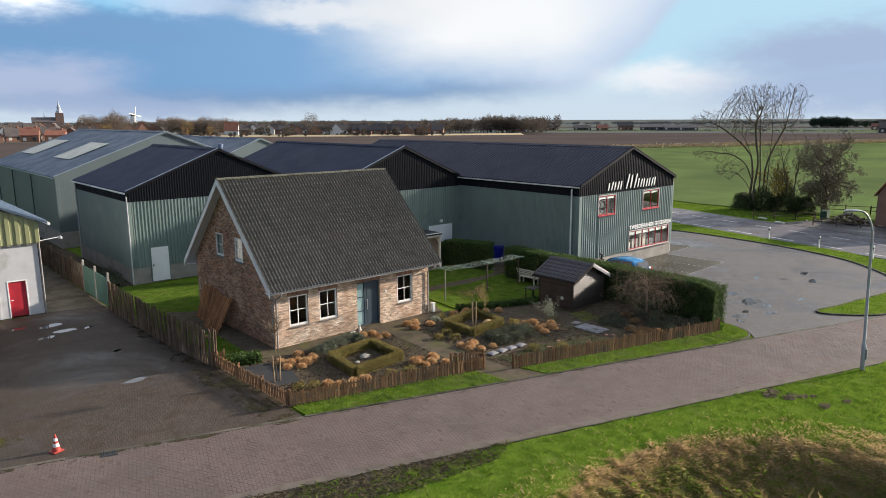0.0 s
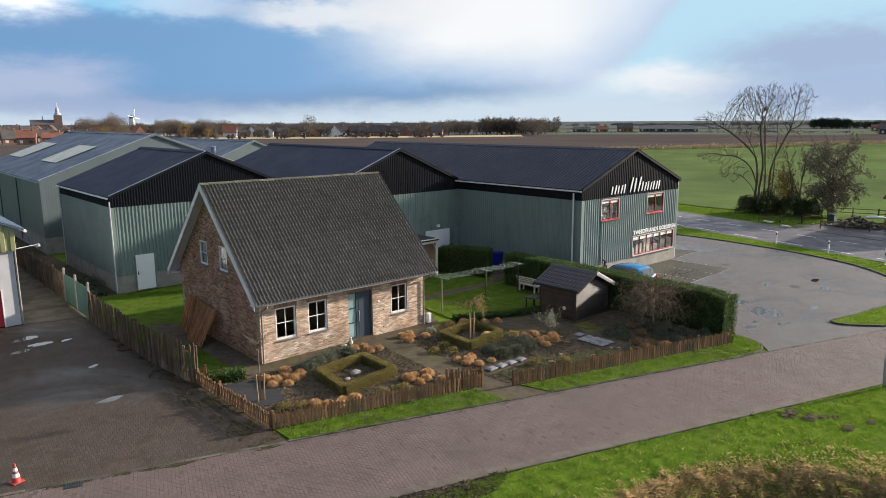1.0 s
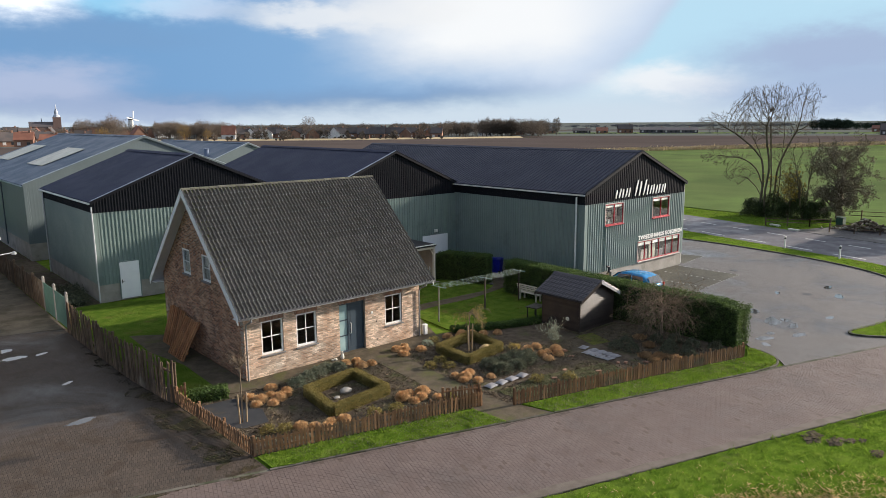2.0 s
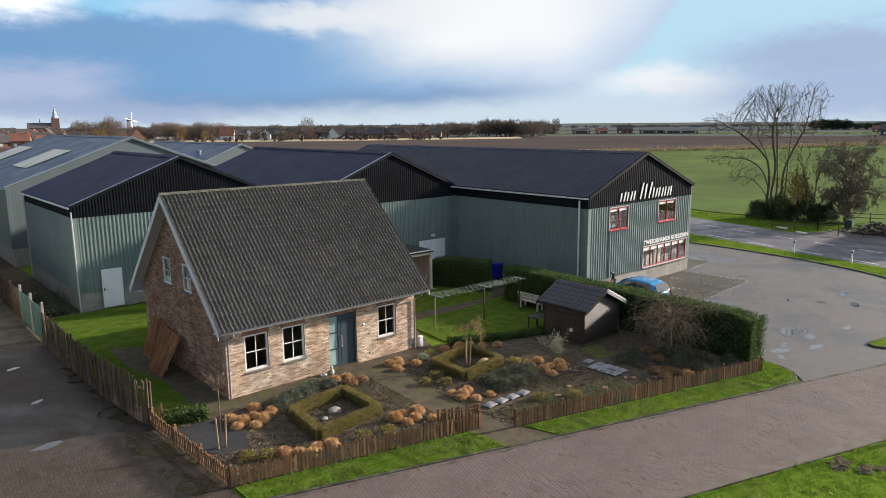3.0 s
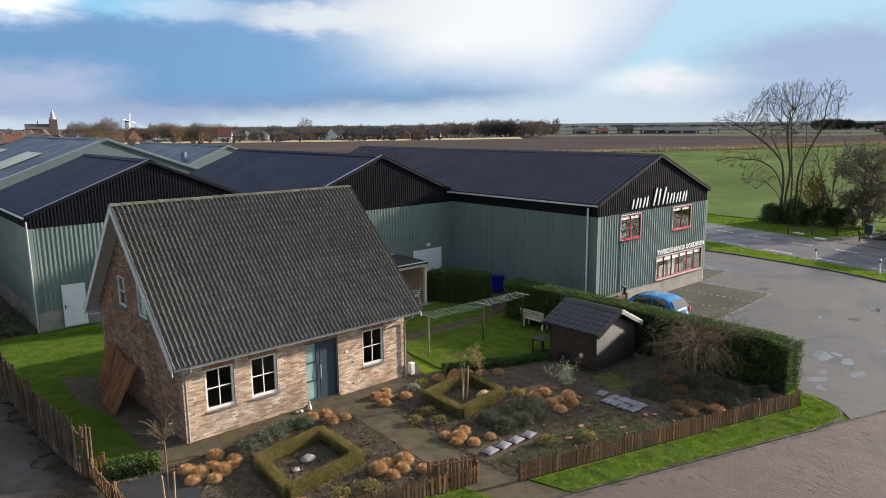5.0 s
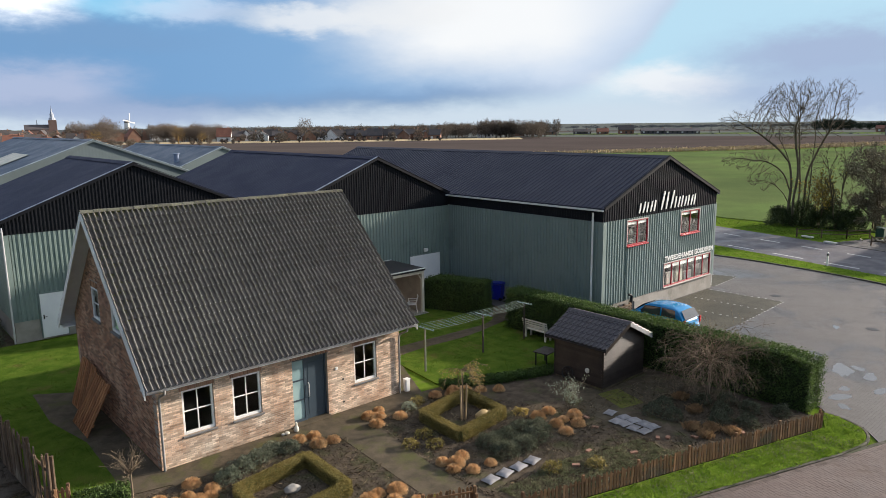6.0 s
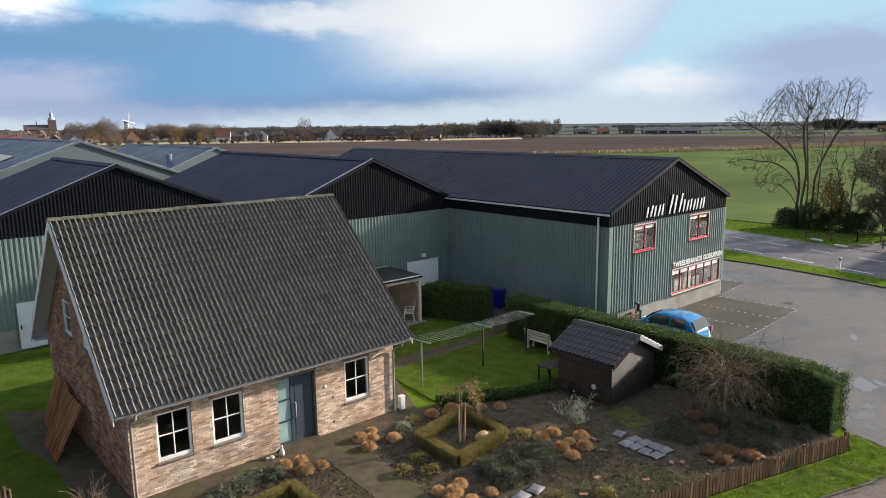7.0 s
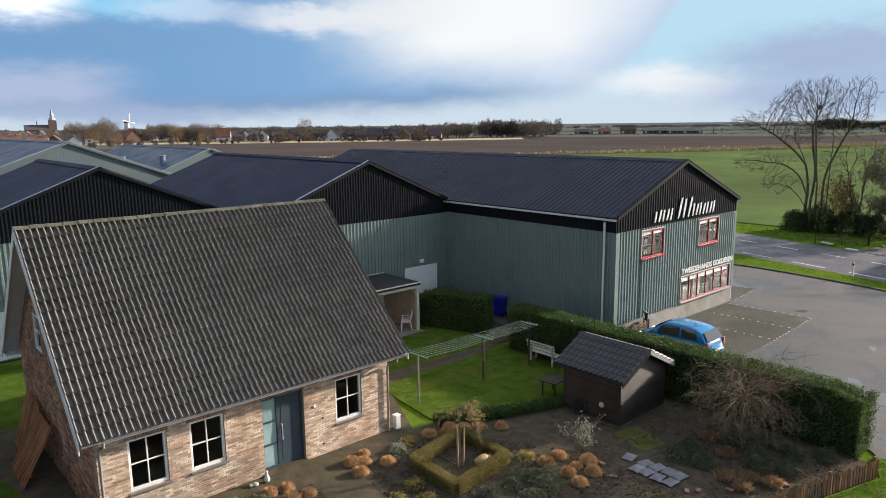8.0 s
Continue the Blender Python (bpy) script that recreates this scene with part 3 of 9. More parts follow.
def tri_mesh(name, verts, tris, material, smooth=False):
    """A mesh from arrays of vertices and triangles."""
    me = bpy.data.meshes.new(name)
    verts, tris = np.asarray(verts, np.float32), np.asarray(tris, np.int32)
    me.vertices.add(len(verts)), me.loops.add(tris.size), me.polygons.add(len(tris))
    me.vertices.foreach_set("co", verts.ravel())
    me.loops.foreach_set("vertex_index", tris.ravel())
    me.polygons.foreach_set("loop_start", np.arange(0, tris.size, 3, dtype=np.int32))
    me.polygons.foreach_set("loop_total", np.full(len(tris), 3, np.int32))
    me.materials.append(material)
    me.update(calc_edges=True)
    me.polygons.foreach_set("use_smooth", [smooth] * len(tris))
    return me


def leaves(centres, size, rng, flat=0.0, length=1.6):
    """Two-triangle leaves at the centres, turned at random. flat: 1 lays them level."""
    n = len(centres)
    a = rng.normal(size=(n, 3))
    a[:, 2] *= 1 - flat
    a /= np.linalg.norm(a, axis=1, keepdims=True) + 1e-9
    b = rng.normal(size=(n, 3))
    b[:, 2] *= 1 - flat
    b -= a * (a * b).sum(1, keepdims=True)
    b /= np.linalg.norm(b, axis=1, keepdims=True) + 1e-9
    s = size * rng.uniform(0.6, 1.3, (n, 1))
    v = np.stack([centres - a * s * length, centres + b * s * 0.6, centres + a * s * length, centres - b * s * 0.6], 1).reshape(-1, 3)
    i = np.arange(n)[:, None] * 4
    return v, np.concatenate([i + [[0, 1, 2]], i + [[0, 2, 3]]])


def blades(base, height, width, lean, rng, droop=0.3):
    """Grass blades of two joined triangles at the base points."""
    n = len(base)
    ang = rng.uniform(0, 2 * math.pi, n)
    h = height * rng.uniform(0.55, 1.25, n) if np.isscalar(height) else height * rng.uniform(0.7, 1.2, n)
    w = width * rng.uniform(0.7, 1.3, n)
    side = np.stack([np.cos(ang), np.sin(ang), np.zeros(n)], 1) * w[:, None]
    la = rng.uniform(0, 2 * math.pi, n)
    ld = np.stack([np.cos(la), np.sin(la), np.zeros(n)], 1) * (lean * rng.uniform(0.2, 1.0, n) * h)[:, None]
    up = np.array([[0, 0, 1.0]])
    mid = base + ld * 0.45 + up * (h * 0.62)[:, None]
    tip = base + ld * 1.2 + up * (h * (1 - droop * rng.uniform(0, 1, n)))[:, None]
    v = np.stack([base - side, base + side, mid, tip], 1).reshape(-1, 3)
    v[2::4] += side * 0.5
    i = np.arange(n)[:, None] * 4
    return v, np.concatenate([i + [[0, 1, 2]], i + [[0, 2, 3]]])


def in_poly(pts, poly):
    x, y = pts[:, 0], pts[:, 1]
    inside = np.zeros(len(pts), bool)
    for (x0, y0), (x1, y1) in zip(poly, poly[1:] + poly[:1]):
        if y0 != y1:
            inside ^= ((y0 > y) != (y1 > y)) & (x < (x1 - x0) * (y - y0) / (y1 - y0) + x0)
    return inside


def scatter(poly, density, rng):
    """Points spread over a polygon of (x, y), density to the square metre."""
    p = np.array(poly)
    lo, hi = p.min(0), p.max(0)
    n = int(density * (hi - lo).prod())
    pts = rng.uniform(lo, hi, (n, 2))
    return pts[in_poly(pts, poly)]


def slab(name, poly, z0, z1, material, parent=None, label=""):
    g = Geo()
    g.prism([(x, y, z0) for x, y in poly], (0, 0, z1 - z0))
    return part(name, g, material, parent, label)


def wall_cells(g, u0, u1, z0, top, holes, place, t, cuts=()):
    """A wall of thickness t with openings. top(u): its upper edge; holes: (u0, u1, z0, z1); place(u, w, z): a point w behind the face."""
    g.weld = True
    us = sorted({u0, u1, *cuts, *(h[0] for h in holes), *(h[1] for h in holes)})
    for a, b in zip(us, us[1:]):
        mid = (a + b) / 2
        gaps = sorted((h[2], h[3]) for h in holes if h[0] < mid < h[1])
        lo = z0
        for g0, g1 in gaps + [(None, None)]:
            ta, tb = (g0, g0) if g0 is not None else (top(a), top(b))
            if max(ta, tb) > lo + 1e-4:
                vs = [place(u, w, z) for w in (0, t) for u, z in ((a, lo), (b, lo), (b, max(tb, lo)), (a, max(ta, lo)))]
                g.add(vs, [(0, 1, 2, 3), (7, 6, 5, 4), (0, 4, 5, 1), (1, 5, 6, 2), (2, 6, 7, 3), (3, 7, 4, 0)])
            lo = g1


def sheet(g, u0, u1, lo, hi, place, pitch=0.25, depth=0.035, holes=(), rib=0.32):
    """Trapezoidal sheet with upright ribs. lo(u), hi(u): its edges; place(u, w, z): a point w in front of the plane. Openings are left out."""
    n = max(1, round((u1 - u0) / pitch))
    p = (u1 - u0) / n
    us = []
    for i in range(n):
        b = u0 + i * p
        us += [(b, 0), (b + p * (1 - rib) * 0.7, 0), (b + p * (1 - rib) * 0.7 + p * 0.1, depth), (b + p * 0.92, depth)]
    us.append((u1, 0))
    for h in holes:
        us += [(q, 0) for q in h[:2] if u0 < q < u1]
    us.sort()
    for (a, wa), (b, wb) in zip(us, us[1:]):
        if b - a < 1e-5:
            continue
        mid = (a + b) / 2
        gaps = sorted((h[2], h[3]) for h in holes if h[0] < mid < h[1])
        la, lb = lo(a), lo(b)
        for g0, g1 in gaps + [(None, None)]:
            ta, tb = (g0, g0) if g0 is not None else (hi(a), hi(b))
            if max(ta - la, tb - lb) > 1e-4:
                g.add([place(a, wa, la), place(b, wb, lb), place(b, wb, tb), place(a, wa, ta)], [(0, 1, 2, 3)])
            la, lb = g1, g1
    return g

# ---- ground, road, yard, parking ----
SLOPE = -0.3236                                   # the brick road runs 17.9 degrees across the house front


def kerb_n(x):
    return -7.72 + SLOPE * x


def kerb_s(x):
    return -12.42 + SLOPE * x


def dip(x, y):
    """The grassy ditch south of the road."""
    r = np.hypot((x - 2.6) / 1.12, y + 21.6)
    t = np.clip((6.6 - r) / 2.6, 0, 1)
    bank = np.clip((kerb_s(x) - 1.0 - y) / 6.0, 0, 1)
    return -0.95 * t * t * (3 - 2 * t) - 0.25 * bank


def ground_height(x, y):
    return -0.045 + np.where(y < kerb_s(x) - 0.2, dip(x, y) + 0.04, 0.0)


def build_ground():
    far = [60, 90, 130, 200, 320, 520, 900, 1600, 2800, 4500]
    xs = np.array([-v for v in far[::-1]] + list(np.arange(-40, 60, 0.5)) + far)
    ys = np.array([-v for v in far[::-1]] + list(np.arange(-45, 45, 0.5)) + far)
    gx, gy = np.meshgrid(xs, ys)
    gz = ground_height(gx, gy)
    v = np.stack([gx, gy, gz], -1).reshape(-1, 3)
    w, h = len(xs), len(ys)
    i = (np.arange(h - 1)[:, None] * w + np.arange(w - 1)[None]).reshape(-1, 1)
    tris = np.concatenate([i + [[0, 1, w + 1]], i + [[0, w + 1, w]]])
    ob = new("ground", tri_mesh("ground", v, tris, TURF, True))
    me = ob.data
    me.materials.append(DITCHBED)
    mid = v[tris].mean(1)
    me.polygons.foreach_set("material_index", (ground_height(mid[:, 0], mid[:, 1]) < -0.42).astype(np.int32))
    return tagged(ob, "short green winter grass with bare earth between the paved areas", "grass", kind="structure")


build_ground()


def structure(name, poly, z0, z1, material, label, category):
    return tagged(slab(name, poly, z0, z1, material), label, category, kind="structure")


def smooth_line(pts, n=6):
    """A rounded line through the given corners."""
    p = [Vector((*q, 0)) for q in pts]
    out = []
    for i in range(len(p) - 1):
        a, b, c, d = p[max(i - 1, 0)], p[i], p[i + 1], p[min(i + 2, len(p) - 1)]
        for j in range(n):
            t = j / n
            q = 0.5 * (2 * b + (c - a) * t + (2 * a - 5 * b + 4 * c - d) * t * t + (3 * b - a - 3 * c + d) * t ** 3)
            out.append((q.x, q.y))
    return out + [tuple(pts[-1])]


# brick road: a bed, and bricks laid in it at the end of the file
structure("road", [(-60, kerb_s(-60)), (90, kerb_s(90)), (90, kerb_n(90)), (-60, kerb_n(-60))], -0.04, -0.0026, ROADBED, "narrow road of worn red-brown paving bricks", "road")
# yard west of the house
YARD_E = [(-2.28, kerb_n(-2.28)), (-2.3, -5.9), (-2.55, -0.1), (-3.0, 6.0), (-3.05, 12.7)]
structure("yard", [(-40, kerb_n(-40)), *YARD_E, (-5.9, 13.5), (-40, 12.0)], -0.05, -0.004, YARD, "damp grey-brown brick-paved yard with dark stains", "pavement")
structure("alley", [(-5.88, 13.52), (-3.05, 12.72), (-3.0, 22), (-2.95, 45), (-5.88, 45)], -0.05, 0.0, ALLEY, "stained concrete alley between a fence and a white building", "pavement")
# parking ground east of the hedge
VERGE_IN = smooth_line([(41.0, 40), (42.0, 12), (42.6, 5.0), (42.4, 0.5), (41.4, -5.0), (39.6, -9.5), (36.4, -13.0), (33.0, -15.2), (29.5, -16.3)])
structure("parking", [(19.0, 40), *VERGE_IN, (29.5, kerb_n(29.5)), (17.4, kerb_n(17.4)), (18.3, -12.6), (18.6, -11.4), (19.0, -11)], -0.05, -0.004, PARK, "wide damp parking ground of grey-brown paving bricks", "pavement")
# darker parking bays with white corner studs
structure("parking_bay", [(24.6, 0.15), (24.6, -4.4), (27.2, -4.5), (32.5, -4.2), (32.3, 0.15)], -0.004, 0.001, BAY, "parking bay of darker mossy paving", "pavement")
structure("parking_bay", [(33.3, 0.2), (36.8, 0.5), (36.1, 2.5), (33.3, 2.6)], -0.004, 0.001, BAY, "small parking bay of darker mossy paving", "pavement")


def main_near(y):
    return 44.9 + 0.25 * y


MAIN = [(main_near(y), y) for y in (-60, 0, 120)] + [(53.6 + 0.25 * y, y) for y in (120, 0, -60)]
structure("main_road", MAIN, -0.05, -0.008, ASPHALT, "wet grey asphalt main road with white dashes", "road")
structure("forecourt", [(53.7 + 0.25 * y, y) for y in (-40, -2.2, 1.2)] + [(58.2, -0.5), (59.5, -5.0), (62, -40)], -0.05, 0.006, PARK, "paved forecourt beside the main road", "pavement")
for off, first, last, step, dash in ((0.9, -12, 40, 4.0, 2.4), (5.5, -14, 40, 3.6, 1.7)):
    y = first
    while y < last:
        g = Geo()
        x0, x1 = main_near(y) + off, main_near(y + dash) + off
        g.prism([(x0, y, -0.01), (x0 + 0.2, y, -0.01), (x1 + 0.2, y + dash, -0.01), (x1, y + dash, -0.01)], (0, 0, 0.007))
        tagged(part("road_dash", g, MARK), "white painted dash on the asphalt", "road marking", "road markings", "structure")
        y += step
# verges with a raised kerb
MAIN_VERGE = VERGE_IN + [(33.5, -17.8), (36.5, -16.5), (40.0, -13.5)] + [(main_near(y) - 0.15, y) for y in (-9, -4, 1, 6, 12, 40)]
structure("verge", MAIN_VERGE, -0.05, 0.05, TURF, "green grass verge between parking ground and main road", "grass")
ISLAND = smooth_line([(30.5, -16.9), (27.6, -16.45), (25.7, -15.85), (24.5, -14.75), (23.95, -13.8), (24.4, -13.45), (26.0, -13.82), (28.1, -14.12), (30.8, -14.6), (33.5, -14.95)])
structure("verge", ISLAND + [(34, -15.6)], -0.05, 0.054, TURF, "pointed grass island beside the parking entrance", "grass")


def kerb_line(pts, w, z0, z1, name, label, length=1.0):
    """Kerb stones of a length along a line, each a piece of its own."""
    line = thing(name, label, "kerb", kind="structure")
    pts = [Vector((*p, 0)) for p in pts]
    for a, b in zip(pts, pts[1:]):
        d = b - a
        n = max(1, round(d.length / length))
        for i in range(n):
            p, ang = a + d * (i / n), math.atan2(d.y, d.x)
            g = Geo()
            g.box((0.004, -w / 2, z0), (d.length / n - 0.004, w / 2, z1), 0.012)
            part("kerb_stone", g, KERB, line, at=Matrix.Translation(p) @ Matrix.Rotation(ang, 4, "Z"))
    return line


kerb_line([(x, kerb_n(x)) for x in (-14, -2.3)], 0.14, -0.06, 0.008, "kerb", "flush concrete kerb between road and yard")
kerb_line([(x, kerb_n(x)) for x in (-2.3, 5.1)], 0.09, -0.06, 0.038, "kerb", "low weathered concrete kerb beside the grass verge")
kerb_line([(x, kerb_n(x)) for x in (5.1, 6.9)], 0.12, -0.06, 0.02, "kerb", "lowered concrete kerb at the garden path")
ARC = smooth_line([(15.8, kerb_n(15.8) + 0.02), (17.1, kerb_n(17.1) + 0.2), (18.0, -12.75), (18.45, -12.0), (18.55, -11.3)], 3)
kerb_line([(x, kerb_n(x)) for x in (6.9, 15.8)], 0.09, -0.06, 0.038, "kerb", "low weathered concrete kerb beside the grass verge")
kerb_line(ARC, 0.09, -0.06, 0.038, "kerb", "curved concrete kerb round the hedge end", 0.5)
kerb_line([(x, kerb_n(x)) for x in (15.9, 29.5)], 0.15, -0.06, 0.004, "kerb", "flush pale concrete band across the parking entrance")
kerb_line(VERGE_IN[6:], 0.14, -0.06, 0.07, "kerb", "dark mossy kerb round the verge", 0.8)
kerb_line(ISLAND, 0.14, -0.06, 0.07, "kerb", "dark mossy kerb round the grass island", 0.6)
kerb_line([(x, kerb_s(x)) for x in (-14, 40)], 0.05, -0.06, -0.002, "kerb", "sunken edging along the road")

# front garden: soil, paths, lawn
structure("garden_bed", [(-2.3, -5.85), (5.5, -7.85), (6.3, -8.55), (17.2, -11.68), (18.1, -11.2), (18.1, -2.6), (10.5, -0.6), (9.9, -0.5), (0.3, -0.9), (-2.5, -0.4)], -0.05, 0.0, SOIL, "dark bare garden soil with leaf litter", "soil")
structure("grass_strip", [(-2.2, kerb_n(-2.2) + 0.06), (5.15, kerb_n(5.15) + 0.06), (5.0, -7.85), (-2.2, -6.0)], -0.05, 0.03, TURF, "grass strip between fence and kerb", "grass")
structure("grass_strip", [(6.9, kerb_n(6.9) + 0.06), (15.8, kerb_n(15.8) + 0.06), *[(x - 0.05, y + 0.04) for x, y in ARC[1:]], (17.3, -11.8), (6.6, -8.75)], -0.05, 0.03, TURF, "grass strip between fence and kerb", "grass")
structure("garden_path", [(5.1, kerb_n(5.1)), (6.9, kerb_n(6.9)), (6.25, -7.9), (6.35, -5.2), (6.75, -1.3), (9.35, -1.3), (11.2, 2.8), (9.2, 2.8), (9.2, 0), (0.3, 0), (0.3, -1.1), (5.4, -1.3), (5.15, -5.2), (5.0, -7.8)], -0.05, 0.012, SLAB, "mossy grey garden path of worn concrete paving", "path")
structure("lawn", [(-2.9, 12.5), (-2.5, 0.3), (-2.3, -0.4), (-0.95, -0.25), (0.33, 0.6), (0.33, 8.3), (9.1, 8.3), (9.1, 11.3), (0, 16.6), (-3.0, 16.6)], -0.05, 0.02, LAWN, "mown green lawn beside the house", "lawn")
structure("lawn", [(9.3, 2.8), (11.0, 2.75), (10.65, -0.3), (15.0, -2.3), (18.0, -2.3), (18.6, 11.2), (9.3, 11.2)], -0.05, 0.02, LAWN, "mown green lawn with a drying rack", "lawn")
structure("garden_path", smooth_line([(10.9, 3.1), (13.0, 3.35), (16.0, 3.3), (20.5, 4.2)]) + smooth_line([(20.5, 6.6), (18.3, 4.3), (15.5, 4.1), (12.5, 4.2), (10.7, 3.9)]), 0.02, 0.026, SLAB, "narrow grey path across the lawn", "path")
structure("garden_path", [(12.6, -5.2), (14.5, -2.6), (14.5, -5.4), (17.6, -5.4), (17.6, -6.8), (14.6, -6.9), (12.6, -6.6)], 0.0, 0.008, SLAB, "worn dark paving round the shed", "path")
structure("house_floor", [(0.4, 0.1), (9.0, 0.1), (9.0, 8.2), (0.4, 8.2)], -0.05, 0.06, CONCRETE, "plain floor inside the house", "floor")

structure("dirt_strip", [(-14, kerb_s(-14) - 0.05), (0.8, kerb_s(0.8) - 0.05), (-0.6, kerb_s(-0.6) - 0.75), (-3, kerb_s(-3) - 1.3), (-14, kerb_s(-14) - 1.8)], -0.2, 0.004, SOIL, "bare muddy strip beside the road", "soil")

# fields up to the horizon
structure("field_green", [(61.5, -400), (700, -700), (900, -60), (292, 61), (238, 80), (196, 101), (150, 132), (92, 175), (88, 120), (62.5, 14)], -0.2, 0.04, FIELD, "flat green winter-wheat field", "field")
structure("field_ploughed", [(60, 110), (92, 178), (150, 136), (226, 108), (312, 80), (900, -40), (900, 60), (400, 138), (386, 200), (342, 258), (276, 294), (215, 327), (148, 390), (40, 470), (-60, 480), (-60, 110)], -0.2, 0.06, PLOUGH, "bare brown ploughed field", "field")
structure("field_far", [(4300, -3000), (4300, 4300), (-3000, 4300), (-3000, 700), (-250, 520), (30, 478), (150, 396), (218, 332), (280, 299), (348, 263), (394, 204), (408, 142), (900, 66), (910, -60), (720, -720), (900, -3000)], -0.2, 0.05, HAZYFIELD, "far grey-green grassland", "field")


def ragged(x0, x1, y0, y1, seed):
    """A strip from x1 back to an uneven edge at x0."""
    ys = np.linspace(y0, y1, 40)
    edge = [(x0 + 0.55 * noise.noise(Vector((seed, y * 0.9, 0))) + 0.3 * noise.noise(Vector((seed, y * 3.1, 4))), float(y)) for y in ys]
    return edge + [(x1, y1), (x1, y0)]


structure("dirt_strip", ragged(-3.5, -2.32, -6.6, 0.0, 2.0), -0.03, 0.002, DIRT, "mossy dirt washed up along the garden fence", "soil")
structure("dirt_strip", ragged(-3.35, -2.75, 0.02, 9.0, 5.0), -0.03, 0.002, DIRT, "mossy dirt along the foot of the board fence", "soil")
structure("garden_path", [(-0.95, -0.72), (0.30, -0.98), (0.34, -0.02), (0.34, 8.2), (-1.15, 9.2), (-1.25, 6.0), (-0.75, 3.5), (-0.8, 0.6)], 0.0, 0.024, SLAB, "damp bare paving along the foot of the gable", "path")
CLOTH = [(-2.05, -1.15), (-0.75, -1.3), (-0.45, -2.9), (-0.75, -3.95), (-1.6, -3.9), (-2.1, -3.2)]
structure("weed_cloth", CLOTH, -0.02, 0.008, mat("weed_cloth", (0.020, 0.022, 0.025), (0.029, 0.029, 0.031), s=2.5, rough=0.85, bump=0.4, bs=25, fine=0.5, c3=(0.045, 0.036, 0.026), s3=1.5), "dark weed membrane laid over the soil round a young tree", "ground cloth")
structure("moss_bed", [(-11.8, -2.2), (-10.3, -2.75), (-9.75, -2.6), (-9.9, -2.2), (-10.9, -1.5), (-11.8, -1.2)], -0.02, 0.001, YARDMOSS, "thin yellow-green moss film on the yard paving", "moss")
structure("moss_bed", [(14.3, -5.12), (15.3, -5.3), (14.85, -6.7), (13.85, -6.45)], 0.0, 0.012, MOSS, "mossy green patch beside the shed", "moss")


def edge_strip(line, x0, x1, out, inner, seed):
    """An uneven strip of dirt along a road edge."""
    xs = np.linspace(x0, x1, int((x1 - x0) / 0.3))
    wob = lambda x: 0.16 * noise.noise(Vector((x * 0.8, seed, 0))) + 0.10 * noise.noise(Vector((x * 3.0, seed, 3)))
    return [(float(x), line(x) + out) for x in xs] + [(float(x), line(x) + inner + wob(x)) for x in xs[::-1]]


structure("road_dirt", edge_strip(kerb_s, -12.0, 34.0, 0.0, 0.34, 1.0), -0.03, 0.0045, mat("edge_silt", (0.150, 0.125, 0.105), (0.115, 0.094, 0.076), s=2.0, rough=0.9, spec=0.2, bump=0.4, bs=30, fine=0.4), "pale dry silt washed along the road edge", "soil")
structure("road_dirt", edge_strip(kerb_n, -2.2, 17.0, -0.05, -0.24, 2.0), -0.03, 0.0045, MUD, "thin brown mud along the kerb", "soil")
structure("road_dirt", edge_strip(kerb_n, -14.0, -2.4, -0.085, -0.20, 6.0), -0.03, 0.0045, DIRT, "dark wet silt in the gutter along the yard", "soil")
# this strip's dark colour stands for the shade beside the large warehouse
structure("dark_ground", [(-2.92, 33.32), (-0.52, 33.32), (-0.52, 60), (-2.92, 60)], -0.03, 0.004, SOIL, "dark earth strip standing for shade beside the large warehouse", "soil")
structure("dark_ground", [(-2.92, 16.62), (-0.32, 16.62), (-0.32, 33.3), (-2.92, 33.3)], -0.03, 0.004, SOIL, "dark bare earth beside the front warehouse", "soil")

# ---- warehouses ----
def slope_sheet(g, y0, y1, ax, az, ex, ez, pitch, depth):
    """One side of a ribbed roof, from the ridge (ax, az) to the eave (ex, ez)."""
    d = Vector((ex - ax, 0, ez - az))
    ln = d.length
    d.normalize()
    nrm = Vector((-d.z, 0, d.x)) if d.x > 0 else Vector((d.z, 0, -d.x))
    sheet(g, y0, y1, lambda u: 0.0, lambda u: ln, lambda u, w, s: Vector((ax, u, az)) + d * s + nrm * w, pitch, depth, rib=0.3)


